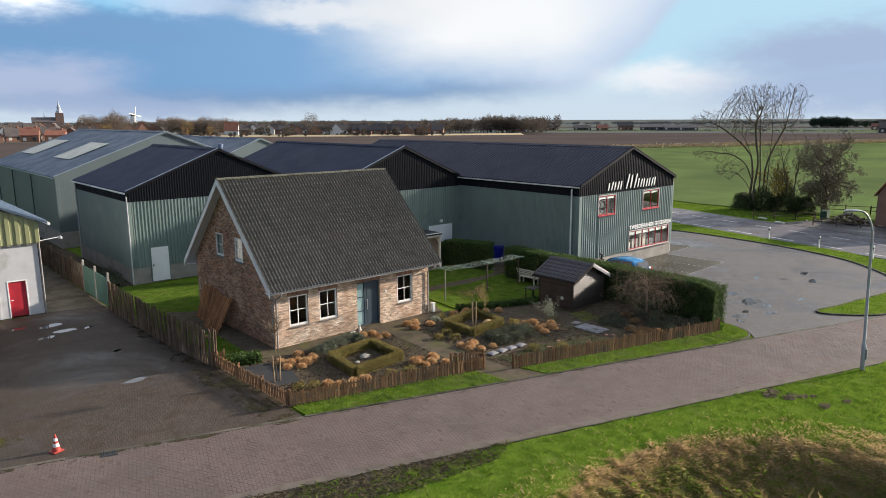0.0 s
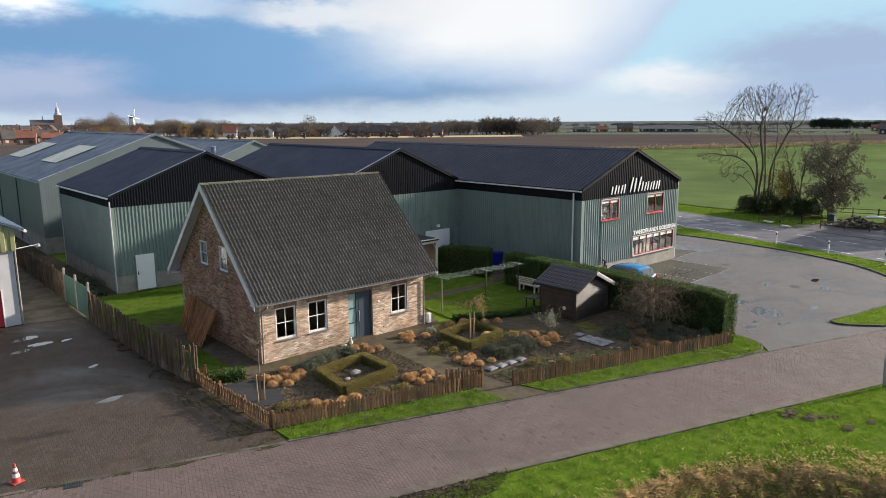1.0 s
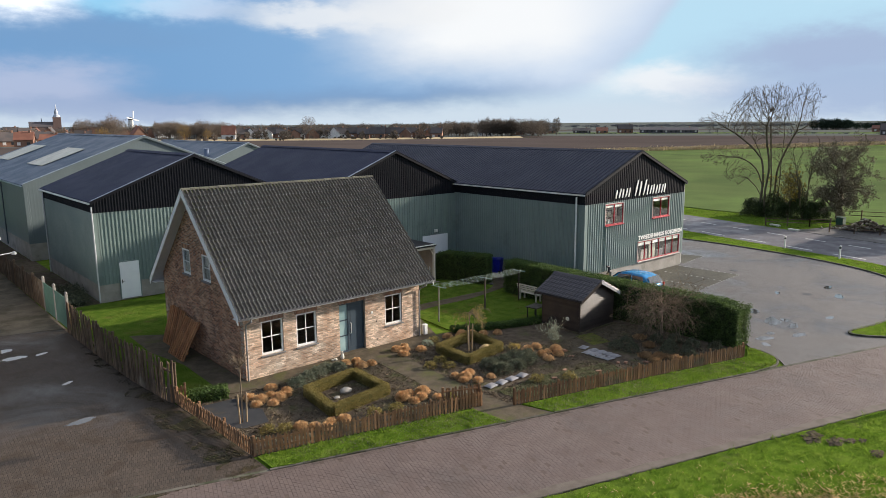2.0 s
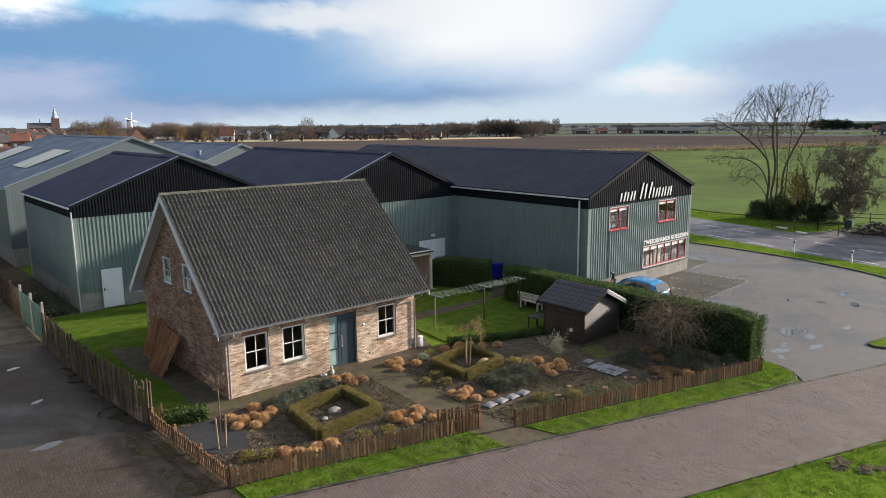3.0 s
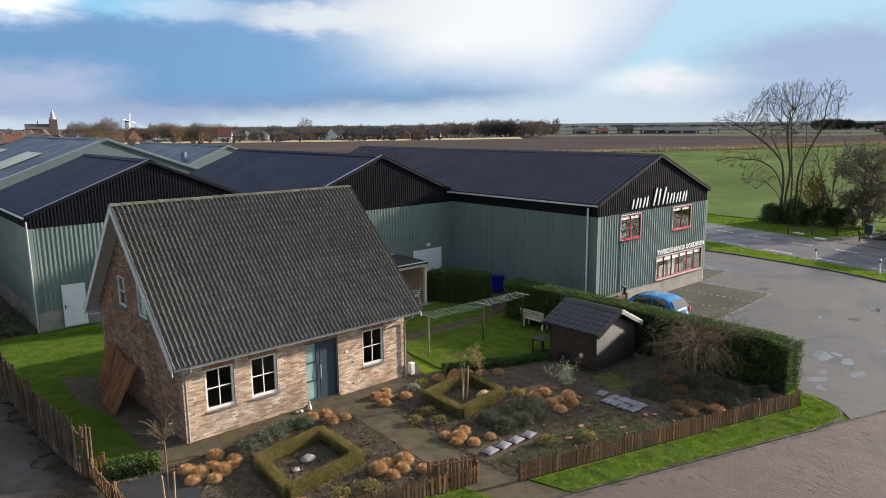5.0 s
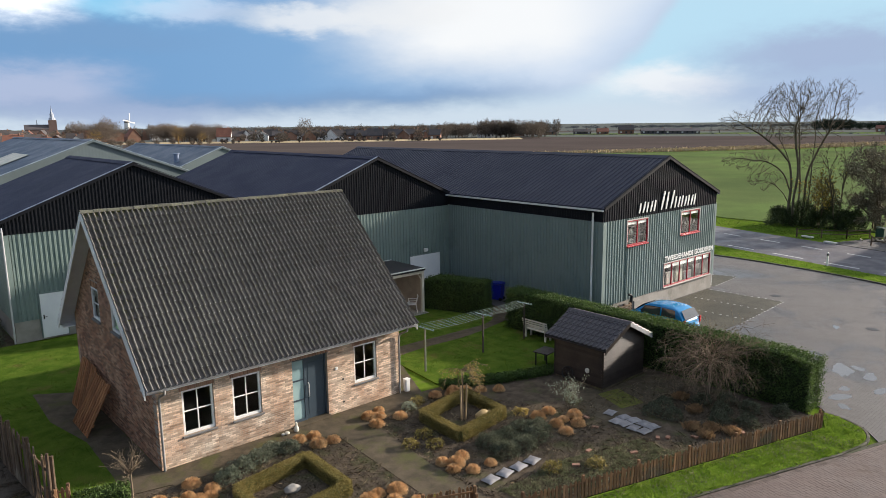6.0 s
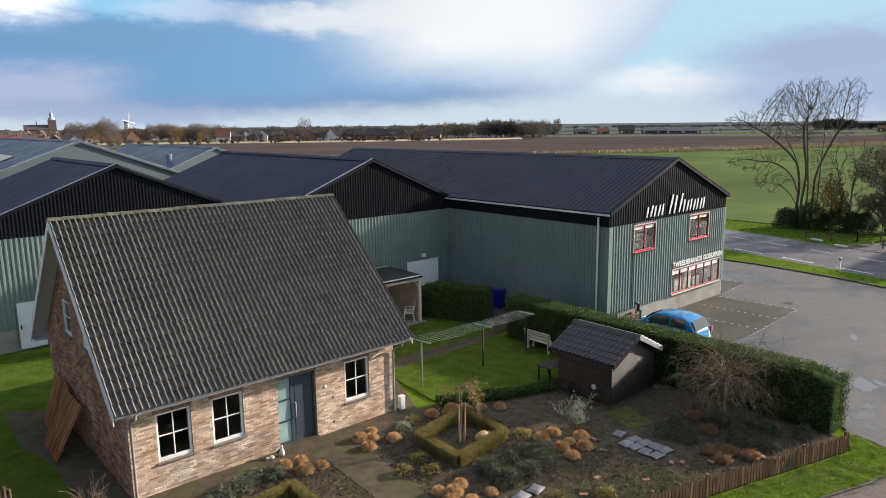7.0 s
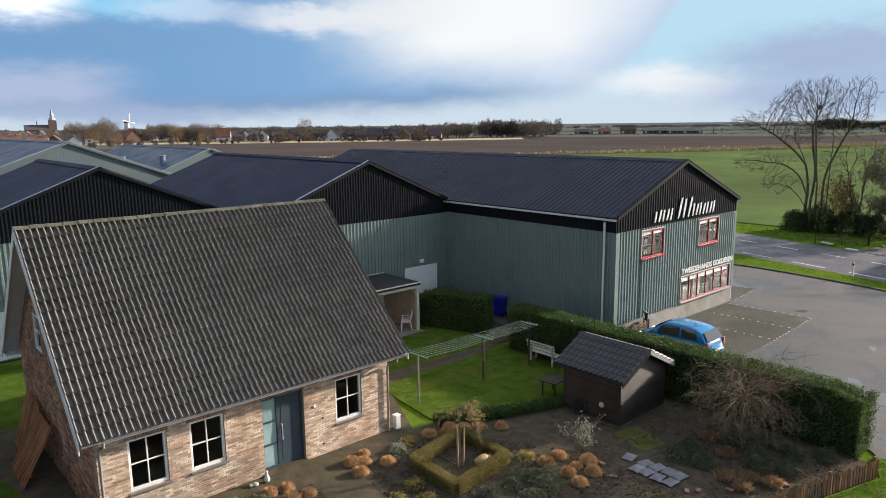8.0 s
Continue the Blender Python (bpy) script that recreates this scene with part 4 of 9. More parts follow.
def hall(name, label, x0, x1, y0, y1, eave, ax, az, wall_m, band_m, roof_m, band=None, plinth=0.85, holes=(), pitch=0.155, trim_m=None, gutter_m=None, side_holes=(), rise=0.0, rib=0.026, wall_pitch=0.21, side_rib=0.3, sheen_cap_m=None, roof_rib=0.035):
    """A gabled, sheet-clad warehouse; returns its Empty."""
    h = thing(name, label, "warehouse")
    trim_m, gutter_m = trim_m or band_m, gutter_m or WHITE
    sl, sr = (az - eave) / (ax - x0), (az - eave) / (x1 - ax)

    def top(u):
        return az - (ax - u) * sl if u < ax else az - (u - ax) * sr

    band = band or 99
    fp = lambda u, w, z: (u, y0 - w, z)
    lp = lambda u, w, z: (x0 - w, u, z)
    g = Geo()
    wall_cells(g, x0, x1, 0, top, holes, lambda u, w, z: (u, y0 + 0.01 + w, z), 0.16, cuts=(ax,))
    part("front_wall", g, CONCRETE, h, "grey concrete plinth and inner wall")
    g = Geo()
    wall_cells(g, y0 + 0.17, y1 - 0.17, 0, lambda u: eave, side_holes, lambda u, w, z: (x0 + 0.01 + w, u, z), 0.16)
    part("side_wall", g, CONCRETE, h)
    g = Geo()
    wall_cells(g, y0 + 0.17, y1 - 0.17, 0, lambda u: eave, (), lambda u, w, z: (x1 - 0.01 - w, u, z), 0.16)
    part("side_wall", g, CONCRETE, h)
    g = Geo()
    wall_cells(g, x0, x1, 0, top, (), lambda u, w, z: (u, y1 - 0.01 - w, z), 0.16, cuts=(ax,))
    part("back_wall", g, CONCRETE, h)
    up = 0.03
    for a, b in ((x0, ax), (ax, x1)):
        g = Geo()
        sheet(g, a, b, lambda u: plinth + rise * (u - x0), lambda u: min(band, top(u)), fp, wall_pitch, rib, holes)
        part("front_cladding", g, wall_m, h)
        if band < 99:
            g = Geo()
            sheet(g, a, b, lambda u: band, top, lambda u, w, z: (u, y0 - w - 0.004, z), pitch, 0.026, [q for q in holes if q[3] > band])
            part("gable_cladding", g, band_m, h)
    for xx, sgn in ((x0, 1), (x1, -1)):
        g = Geo()
        sheet(g, y0, y1, lambda u: plinth, lambda u: min(band, eave), lambda u, w, z: (xx - sgn * w, u, z), pitch, rib * side_rib, side_holes if sgn > 0 else ())
        part("side_cladding", g, wall_m, h)
        if band < 99:
            g = Geo()
            sheet(g, y0, y1, lambda u: band, lambda u: eave, lambda u, w, z: (xx - sgn * (w + 0.004), u, z), pitch * 0.8, 0.012)
            part("side_band", g, band_m, h)
    for xx in (x0, x1):
        g = Geo()
        s = 1 if xx == x0 else -1
        q = sorted((xx - s * 0.04, xx + s * 0.26))
        g.box((q[0], y0 - 0.036, plinth), (q[1], y0 + 0.2, min(band, eave) - 0.03), 0.008)
        part("corner_trim", g, wall_m, h, "flat corner flashing")
    g = Geo()
    sheet(g, x0, x1, lambda u: plinth, top, lambda u, w, z: (u, y1 + w, z), pitch, 0.03)
    part("back_cladding", g, wall_m, h)
    # roof: deck, ribbed sheets, ridge cap, verges, gutters
    over = 0.12
    for ex, s, sgn in ((x0 - over, sl, -1), (x1 + over, sr, 1)):
        ez = top(x0) - over * sl if sgn < 0 else top(x1) - over * sr
        g = Geo()
        g.prism([(ax, y0 - over, az + 0.02), (ex, y0 - over, ez + 0.02), (ex, y0 - over, ez + 0.07), (ax, y0 - over, az + 0.07)], (0, y1 - y0 + 2 * over, 0))
        part("roof_deck", g, roof_m, h)
        g = Geo()
        slope_sheet(g, y0 - over, y1 + over, ax, az + 0.085, ex - 0.05 * -sgn, ez + 0.085, 0.3, roof_rib)
        part("roof_sheet", g, roof_m, h)
        g = Geo()
        g.prism([(ax, y0 - over - 0.05, az - 0.04), (ex, y0 - over - 0.05, ez - 0.04), (ex, y0 - over - 0.05, ez + 0.10), (ax, y0 - over - 0.05, az + 0.10)], (0, 0.045, 0))
        part("verge_trim", g, trim_m, h)
        g = Geo()
        g.prism([(ax, y0 - over - 0.06, az + 0.125), (ex, y0 - over - 0.06, ez + 0.125), (ex, y0 - over - 0.06, ez + 0.15), (ax, y0 - over - 0.06, az + 0.15)], (0, 0.10, 0))
        # left edge only: a paler blue cap with the sky's reflection in its colour
        part("verge_cap", g, sheen_cap_m if sheen_cap_m and sgn < 0 else BLACK if band_m is BLACK else gutter_m, h)
        g = Geo()
        gx = ex + sgn * 0.02
        g.prism([(gx, y0 - 0.1, ez + 0.03), (gx, y0 - 0.1, ez - 0.04), (gx + sgn * 0.03, y0 - 0.1, ez - 0.06), (gx + sgn * 0.08, y0 - 0.1, ez - 0.055), (gx + sgn * 0.10, y0 - 0.1, ez + 0.03), (gx + sgn * 0.09, y0 - 0.1, ez + 0.03), (gx + sgn * 0.075, y0 - 0.1, ez - 0.03), (gx + sgn * 0.02, y0 - 0.1, ez - 0.03)], (0, y1 - y0 + 0.2, 0))
        part("gutter", g, gutter_m, h)
    g = Geo()
    g.prism([(ax - 0.28, y0 - over - 0.04, az + 0.085 + 0.045 - 0.28 * sl), (ax, y0 - over - 0.04, az + 0.145), (ax + 0.28, y0 - over - 0.04, az + 0.085 + 0.045 - 0.28 * sr), (ax, y0 - over - 0.04, az + 0.11)], (0, y1 - y0 + 2 * over + 0.08, 0))
    part("ridge_cap", g, roof_m, h)
    for xx, sgn in ((x0, -1), (x1, 1)):
        g = Geo()
        g.box((xx - (0.05 if sgn < 0 else 0.16), y0 - 0.05, plinth), (xx + (0.16 if sgn < 0 else 0.05), y0 + 0.16, min(band, eave) - 0.02), 0.008)
        part("corner_trim", g, wall_m, h)
    return h


def downpipe(h, x, y, z0, z1, m=PIPE, r=0.045):
    g = Geo()
    g.tube([(x, y, z0), (x, y, z1)], r, 10)
    for z in (z0 + 0.4, (z0 + z1) / 2, z1 - 0.4):
        g.tube([(x, y, z - 0.02), (x, y, z + 0.02)], r * 1.25, 10)
    part("downpipe", g, m, h, smooth=True)


def sheet_door(h, x0, x1, y, z0, z1, m, label, leaf="door"):
    """A flat steel door in a frame, in a wall that faces -y."""
    g = Geo()
    g.box((x0, y - 0.03, z0), (x1, y + 0.02, z1), 0.008)
    d = part(leaf, g, m, h, label)
    g = Geo()
    for a, b in (((x0 - 0.05, z0), (x0, z1 + 0.05)), ((x1, z0), (x1 + 0.05, z1 + 0.05)), ((x0, z1), (x1, z1 + 0.05))):
        g.box((a[0], y - 0.05, a[1]), (b[0], y + 0.03, b[1]), 0.006)
    part("door_frame", g, GREEN, d)
    g = Geo()
    g.tube([(x0 + 0.1, y - 0.03, z0 + 1.02), (x0 + 0.1, y - 0.08, z0 + 1.02), (x0 + 0.23, y - 0.08, z0 + 1.02)], 0.012, 6)
    g.box((x0 + 0.075, y - 0.04, z0 + 0.9), (x0 + 0.125, y - 0.03, z0 + 1.12), 0.004)
    part("handle", g, BLACKTRIM, d, "black lever handle")
    return d


def framed_window(h, x0, x1, y, z0, z1, splits, frame_m, t=0.06, name="window", blind=0.0, sill_m=None, rows=1):
    """A window in a wall that faces -y: frame, bars, panes."""
    g = Geo()
    for a, b in (((x0, z0), (x0 + t, z1)), ((x1 - t, z0), (x1, z1)), ((x0 + t, z0), (x1 - t, z0 + t)), ((x0 + t, z1 - t), (x1 - t, z1))):
        g.box((a[0], y, a[1]), (b[0], y + 0.08, b[1]), 0.006)
    w = part(name, g, frame_m, h)
    xs = [x0 + t] + list(splits) + [x1 - t]
    for x in splits:
        g = Geo()
        g.box((x - t / 2.2, y + 0.004, z0 + t), (x + t / 2.2, y + 0.074, z1 - t), 0.006)
        part("mullion", g, frame_m, w)
    for a, b in zip(xs, xs[1:]):
        g = Geo()
        g.box((a, y + 0.035, z0 + t), (b, y + 0.047, z1 - t))
        part("pane", g, GLASS, w).visible_shadow = False
        if blind:
            g = Geo()
            g.box((a + 0.03, y + 0.055, z1 - t - blind), (b - 0.03, y + 0.07, z1 - t), 0.004)
            part("blind", g, WHITE, w, "pale roller blind, partly drawn")
    g = Geo()
    for a, b in (((x0 - 0.05, z0 - 0.05), (x0, z1 + 0.05)), ((x1, z0 - 0.05), (x1 + 0.05, z1 + 0.05)), ((x0, z1), (x1, z1 + 0.05))):
        g.box((a[0], y - 0.022, a[1]), (b[0], y + 0.05, b[1]), 0.005)
    part("casing", g, BLIND, w, "pale window casing")
    if sill_m:
        g = Geo()
        g.box((x0 - 0.04, y - 0.09, z0 - 0.06), (x1 + 0.04, y + 0.07, z0 - 0.004), 0.008)
        part("sill", g, sill_m, w)
    return w


SHOP_WINDOWS = [(23.82, 25.68, 3.65, 4.92), (28.98, 30.98, 3.64, 4.93), (27.45, 32.5, 0.93, 2.2)]
shop = hall("warehouse", "shop warehouse with grey-green ribbed cladding, black gable and dark roof", 21.85, 32.93, 0.226, 28.7, 5.7, 27.38, 7.92, GREEN, BLACK, SHEENROOF, band=5.06, plinth=0.82, holes=SHOP_WINDOWS, pitch=0.20, wall_pitch=0.225, rib=0.042, side_rib=0.8, roof_rib=0.028)
for x0, x1, z0, z1 in SHOP_WINDOWS[:2]:
    framed_window(shop, x0, x1, 0.17, z0, z1, [(x0 + x1) / 2], RED, 0.055, blind=0.16, sill_m=RED)
x0, x1, z0, z1 = SHOP_WINDOWS[2]
framed_window(shop, x0, x1, 0.17, z0, z1, [x0 + (x1 - x0) * i / 6 for i in range(1, 6)], RED, 0.045, name="shop_window", blind=0.22, sill_m=BLIND)
for i in range(5):
    g = Geo()
    g.box((27.75 + i * 0.98, 0.75, 0.0), (28.5 + i * 0.98, 0.85, 1.25 + 0.22 * ((i * 7) % 3)), 0.02)
    tagged(part("display_board", g, (WHITE, BLIND, PALEWOOD)[i % 3]), "pale display board standing behind the shop window", "display", "boards in the shop window")
# added contents that give the upstairs pane its pale lower half
cab = thing("storage_shelf", "pale shelf with boxes, added behind the upstairs window", "shelf", pose(23.85, 0.62, 2.9))
for i in range(3):
    g = Geo()
    g.box((0.0, 0.0, 0.75 + i * 0.42), (1.8, 0.35, 0.79 + i * 0.42), 0.006)
    board = part("shelf_board", g, PALEWOOD, cab)
    for j in range(4 - i):
        g = Geo()
        g.box((0.06 + j * 0.42, 0.03, 0.79 + i * 0.42), (0.36 + j * 0.42, 0.3, 0.98 + i * 0.42 + 0.09 * ((i + j) % 2)), 0.01)
        part("box", g, (BLIND, WHITE, PALEWOOD)[(i + 2 * j) % 3], board)
for x in (0.0, 1.74):
    g = Geo()
    g.box((x, 0.0, 0.0), (x + 0.06, 0.35, 1.7), 0.006)
    part("side", g, PALEWOOD, cab)
g = Geo()
g.box((22.1, 0.45, 2.84), (32.7, 6.0, 2.9))
part("upper_floor", g, PALEWOOD, shop)
g = Geo()
g.box((27.0, 3.2, 0.0), (32.9, 3.3, 2.9))
part("inner_partition", g, PLASTER, shop)
downpipe(shop, 21.72, 0.75, 0.1, 5.5, WHITE, 0.05)
downpipe(shop, 33.03, 0.3, 0.1, 5.5, WHITE, 0.04)


def text_sign(name, words, size, m, at, label, width=None):
    cu = bpy.data.curves.new(name, "FONT")
    cu.body, cu.size, cu.extrude, cu.align_x, cu.offset = words, size, 0.015, "LEFT", 0.012
    tmp = bpy.data.objects.new("tmp", cu)
    me = bpy.data.meshes.new_from_object(tmp)
    bpy.data.objects.remove(tmp)
    me.materials.clear()
    me.materials.append(m)
    co = np.array([v.co[:] for v in me.vertices])
    k = width / (co[:, 0].max() - co[:, 0].min()) if width else 1.0
    for v in me.vertices:
        v.co.x = (v.co.x - co[:, 0].min()) * k
    ob = new(name, me)
    ob.matrix_basis = at
    return tagged(ob, label, "sign")


text_sign("sign_lettering", "TWEEDEHANDS GOEDEREN", 0.36, WHITE, pose(27.42, 0.145, 2.36, 90), "white block letters over the shop window", 5.28)
# the shop's name, as plain slanted white strokes
name_sign = thing("name_sign", "white slanted brush-stroke name sign on the black gable", "sign", pose(24.75, 0.13, 5.24))
NAME = [(0.0, 0.50), (0.34, 0.56), (0.68, 0.52), (1.02, 0.54), (1.36, 0.56), (2.05, 0.98), (2.52, 0.90), (2.98, 0.96), (3.40, 0.62), (3.74, 0.56), (4.08, 0.60), (4.42, 0.54), (4.76, 0.58), (5.10, 0.56), (5.42, 0.60)]
for i, (x, hgt) in enumerate(NAME):
    g = Geo()
    dx, w = hgt * (0.30 if i % 2 else 0.20), 0.135 if hgt < 0.8 else 0.155
    g.prism([(x, 0, 0.01), (x + w * 0.6, 0, -0.02), (x + w + dx * 0.5, 0, hgt * 0.5), (x + w * 0.85 + dx, 0, hgt), (x + dx, 0, hgt * 0.97), (x + dx * 0.45, 0, hgt * 0.5)], (0, 0.03, 0))
    part("stroke", g, WHITE, name_sign)
mid_hall = hall("warehouse", "middle warehouse with green ribbed wall, black gable and dark roof", 10.95, 21.8, 11.43, 29.3, 5.72, 16.58, 7.98, GREEN, BLACK, ROOFSTEEL, band=5.02, plinth=0.5, holes=[(18.8, 21.1, 0.0, 2.25)], sheen_cap_m=TRIMSTEEL, roof_rib=0.004, rib=0.04)
sheet_door(mid_hall, 18.8, 21.1, 11.42, 0.02, 2.25, SHEETDOOR, "wide plain white sectional door", "overhead_door")
g = Geo()
g.box((19.82, 11.28, 2.42), (20.12, 11.40, 2.62), 0.03)
part("wall_lamp", g, PLASTIC, mid_hall, "small square outdoor wall lamp")
hall_1 = hall("warehouse", "front warehouse with green ribbed wall, black gable and dark roof", -0.3, 10.93, 16.7, 28.3, 5.7, 5.48, 8.02, GREEN, BLACK, ROOFSTEEL, band=5.1, plinth=1.02, holes=[(0.8, 1.87, 0.06, 2.2)], sheen_cap_m=TRIMSTEEL, roof_rib=0.004, rib=0.036)
sheet_door(hall_1, 0.8, 1.87, 16.68, 0.08, 2.2, SHEETDOOR, "plain white steel door")
downpipe(hall_1, -0.38, 16.62, 0.05, 5.45, LIGHTPIPE, 0.04)
downpipe(hall_1, -0.38, 28.1, 0.05, 5.45, LIGHTPIPE, 0.04)
big_hall = hall("warehouse", "large pale green warehouse with blue-grey roof and skylights", -0.5, 16.9, 33.3, 60, 5.62, 8.2, 8.9, PALEGREEN, PALEGREEN, BLUEROOF, plinth=1.3, trim_m=PALEGREEN, gutter_m=PALETRIM, pitch=0.33, rib=0.002, roof_rib=0.004)
for y in (41.5, 49.5, 57):
    downpipe(big_hall, -0.62, y, 0.3, 5.4, ANTHRA, 0.05)
SK = (8.9 - 5.62) / 8.7
for y0, y1 in ((38.8, 44.3), (52.5, 58.5)):
    g = Geo()
    for i in range(5):
        a, b = y0 + (y1 - y0) * i / 5, y0 + (y1 - y0) * (i + 1) / 5 - 0.03
        g.prism([(1.9, a, 8.9 + 0.15 - (8.2 - 1.9) * SK), (1.9, b, 8.9 + 0.15 - (8.2 - 1.9) * SK), (5.2, b, 8.9 + 0.15 - (8.2 - 5.2) * SK), (5.2, a, 8.9 + 0.15 - (8.2 - 5.2) * SK)], (0, 0, 0.03))
    part("skylight", g, SKYLIGHT, big_hall, "yellowed translucent roof light")
small_hall = hall("warehouse", "far low warehouse with pale gable and blue-grey roof", 17.0, 28.6, 45.2, 70, 5.4, 22.8, 7.8, PALEGREEN, PALEGREEN, BLUEROOF, plinth=1.0, trim_m=PALEGREEN, gutter_m=PALETRIM, pitch=0.33, rib=0.002, roof_rib=0.004)
for cx, cy in ((19.4, 48.0), (18.6, 57.0)):
    zb = 7.8 - (22.8 - cx) * (7.8 - 5.4) / 5.8
    g = Geo()
    g.tube([(cx, cy, zb - 0.1), (cx, cy, zb + 0.85)], 0.26, 14)
    g.tube([(cx, cy, zb + 0.85), (cx, cy, zb + 0.92)], 0.33, 14)
    part("roof_vent", g, TRIMSTEEL, small_hall, "round dull metal roof vent", smooth=True)

# white workshop at the yard
def build_workshop():
    b = thing("workshop", "white-walled workshop with lime gable sheets and red doors", "building")
    holes = [(-7.40, -6.50, 0.0, 1.92), (-11.6, -7.78, 0.0, 3.6)]
    top = lambda u: 4.72 + (-5.5 - u) * 0.45 if u > -12.5 else 4.72 + 7 * 0.45 - (-12.5 - u) * 0.45
    g = Geo()
    wall_cells(g, -19.4, -5.85, 0, lambda u: 4.0, holes, lambda u, w, z: (u, 13.55 + w, z), 0.2)
    part("front_wall", g, WHITEWALL, b)
    g = Geo()
    wall_cells(g, 13.75, 40, 0, lambda u: 4.6, (), lambda u, w, z: (-5.86 - w, u, z), 0.2)
    part("side_wall", g, WHITEWALL, b)
    g = Geo()
    wall_cells(g, 13.75, 40, 0, lambda u: 4.6, (), lambda u, w, z: (-19.4 + w, u, z), 0.2)
    part("side_wall", g, WHITEWALL, b)
    for a, c in ((-19.5, -12.5), (-12.5, -5.72)):
        g = Geo()
        sheet(g, a, c, lambda u: 3.78, top, lambda u, w, z: (u, 13.42 - w, z), 0.42, 0.05, rib=0.4)
        part("gable_cladding", g, LIME, b, "lime-green ribbed sheets")
    g = Geo()
    wall_cells(g, -19.4, -5.86, 3.7, top, (), lambda u, w, z: (u, 13.45 + w, z), 0.1, cuts=(-12.5,))
    part("gable_wall", g, CONCRETE, b)
    for ex in (-5.35, -19.65):
        g = Geo()
        g.prism([(-12.5, 13.2, 7.95), (ex, 13.2, 4.74), (ex, 13.2, 4.84), (-12.5, 13.2, 8.05)], (0, 27, 0))
        part("roof_deck", g, BLUEROOF, b)
        g = Geo()
        slope_sheet(g, 13.2, 40.2, -12.5, 8.06, ex, 4.85, 0.35, 0.04)
        part("roof_sheet", g, BLUEROOF, b)
        g = Geo()
        s = 1 if ex > -12 else -1
        g.tube([(ex + s * 0.06, 13.15, 4.72), (ex + s * 0.06, 40, 4.72)], 0.075, 8)
        part("gutter", g, WHITE, b, smooth=True)
    downpipe(b, -5.78, 13.5, 0.0, 4.0, PIPE, 0.045)
    g = Geo()
    g.box((-7.34, 13.6, 0.03), (-6.56, 13.65, 1.86), 0.008)
    d = part("door", g, RED, b, "bright red door in a white frame")
    g = Geo()
    for a, c in (((-7.40, 0), (-7.34, 1.92)), ((-6.56, 0), (-6.50, 1.92)), ((-7.34, 1.86), (-6.56, 1.92))):
        g.box((a[0], 13.53, a[1]), (c[0], 13.66, c[1]), 0.006)
    part("door_frame", g, WHITE, d)
    g = Geo()
    g.box((-7.31, 13.56, 0.88), (-7.18, 13.6, 0.92), 0.008)
    part("handle", g, STEEL, d)
    g = Geo()
    for i in range(6):
        g.box((-11.55, 13.62, 0.02 + i * 0.595), (-7.84, 13.67, 0.6 + i * 0.595), 0.012)
    part("overhead_door", g, DARKRED, b, "dark red panelled overhead door")
    g = Geo()
    g.box((-7.86, 13.53, 0), (-7.74, 13.7, 3.62), 0.01)
    part("door_frame", g, WHITEWALL, b)
    g = Geo()
    g.tube([(-5.86, 13.9, 3.75), (-4.6, 14.3, 3.82)], 0.03, 8)
    g.lathe([(0.04, -0.12), (0.11, -0.1), (0.1, 0.0), (0.03, 0.06)], 12, (-4.6, 14.3, 3.82))
    part("wall_lamp", g, GALV, b, "lamp on a wall arm")


build_workshop()

# ---- the brick house ----
HX0, HX1, HY1 = 0.36, 9.1, 8.3           # outer faces; the front wall stands at y = 0
RX0, RX1 = -0.08, 9.52                   # roof from verge to verge
RIDGE_Y, RIDGE_Z, EAVE_Y, EAVE_Z = 4.15, 7.22, -0.55, 2.72
PITCH = math.atan2(RIDGE_Z - EAVE_Z, RIDGE_Y - EAVE_Y)
house = thing("house", "one-and-a-half storey brick house with a steep dark tiled roof", "house")
FRONT_HOLES = [(1.08, 2.04, 0.86, 2.25), (2.63, 3.58, 0.86, 2.25), (7.11, 8.07, 0.86, 2.25), (4.69, 6.02, 0.06, 2.28)]
GABLE_HOLES = [(2.8, 3.62, 3.44, 4.55), (4.9, 5.72, 3.44, 4.55)]


def gable_top(y):
    return min(RIDGE_Z - abs(y - RIDGE_Y) * math.tan(PITCH) - 0.12, 9)


g = Geo()
wall_cells(g, HX0, HX1, 0, lambda u: 2.95, FRONT_HOLES, lambda u, w, z: (u, w + 0.006, z), 0.28)
front_wall = part("front_wall", g, MORTAR, house, "light brown brick front wall")
g = Geo()
wall_cells(g, 0.3, HY1 - 0.29, 0, gable_top, GABLE_HOLES, lambda u, w, z: (HX0 + 0.006 + w, u, z), 0.28, cuts=(RIDGE_Y,))
gable_wall = part("gable_wall", g, MORTAR, house, "brown brick gable wall in shade")
g = Geo()
wall_cells(g, 0.3, HY1 - 0.29, 0, gable_top, (), lambda u, w, z: (HX1 - 0.006 - w, u, z), 0.28, cuts=(RIDGE_Y,))
east_wall = part("gable_wall", g, MORTAR, house)
g = Geo()
wall_cells(g, HX0, HX1, 0, lambda u: 2.95, (), lambda u, w, z: (u, HY1 - w, z), 0.28)
part("back_wall", g, BRICK, house)
g = Geo()
g.box((0.66, 0.3, 2.72), (8.8, 8.0, 2.8))
part("attic_floor", g, PLASTER, house)

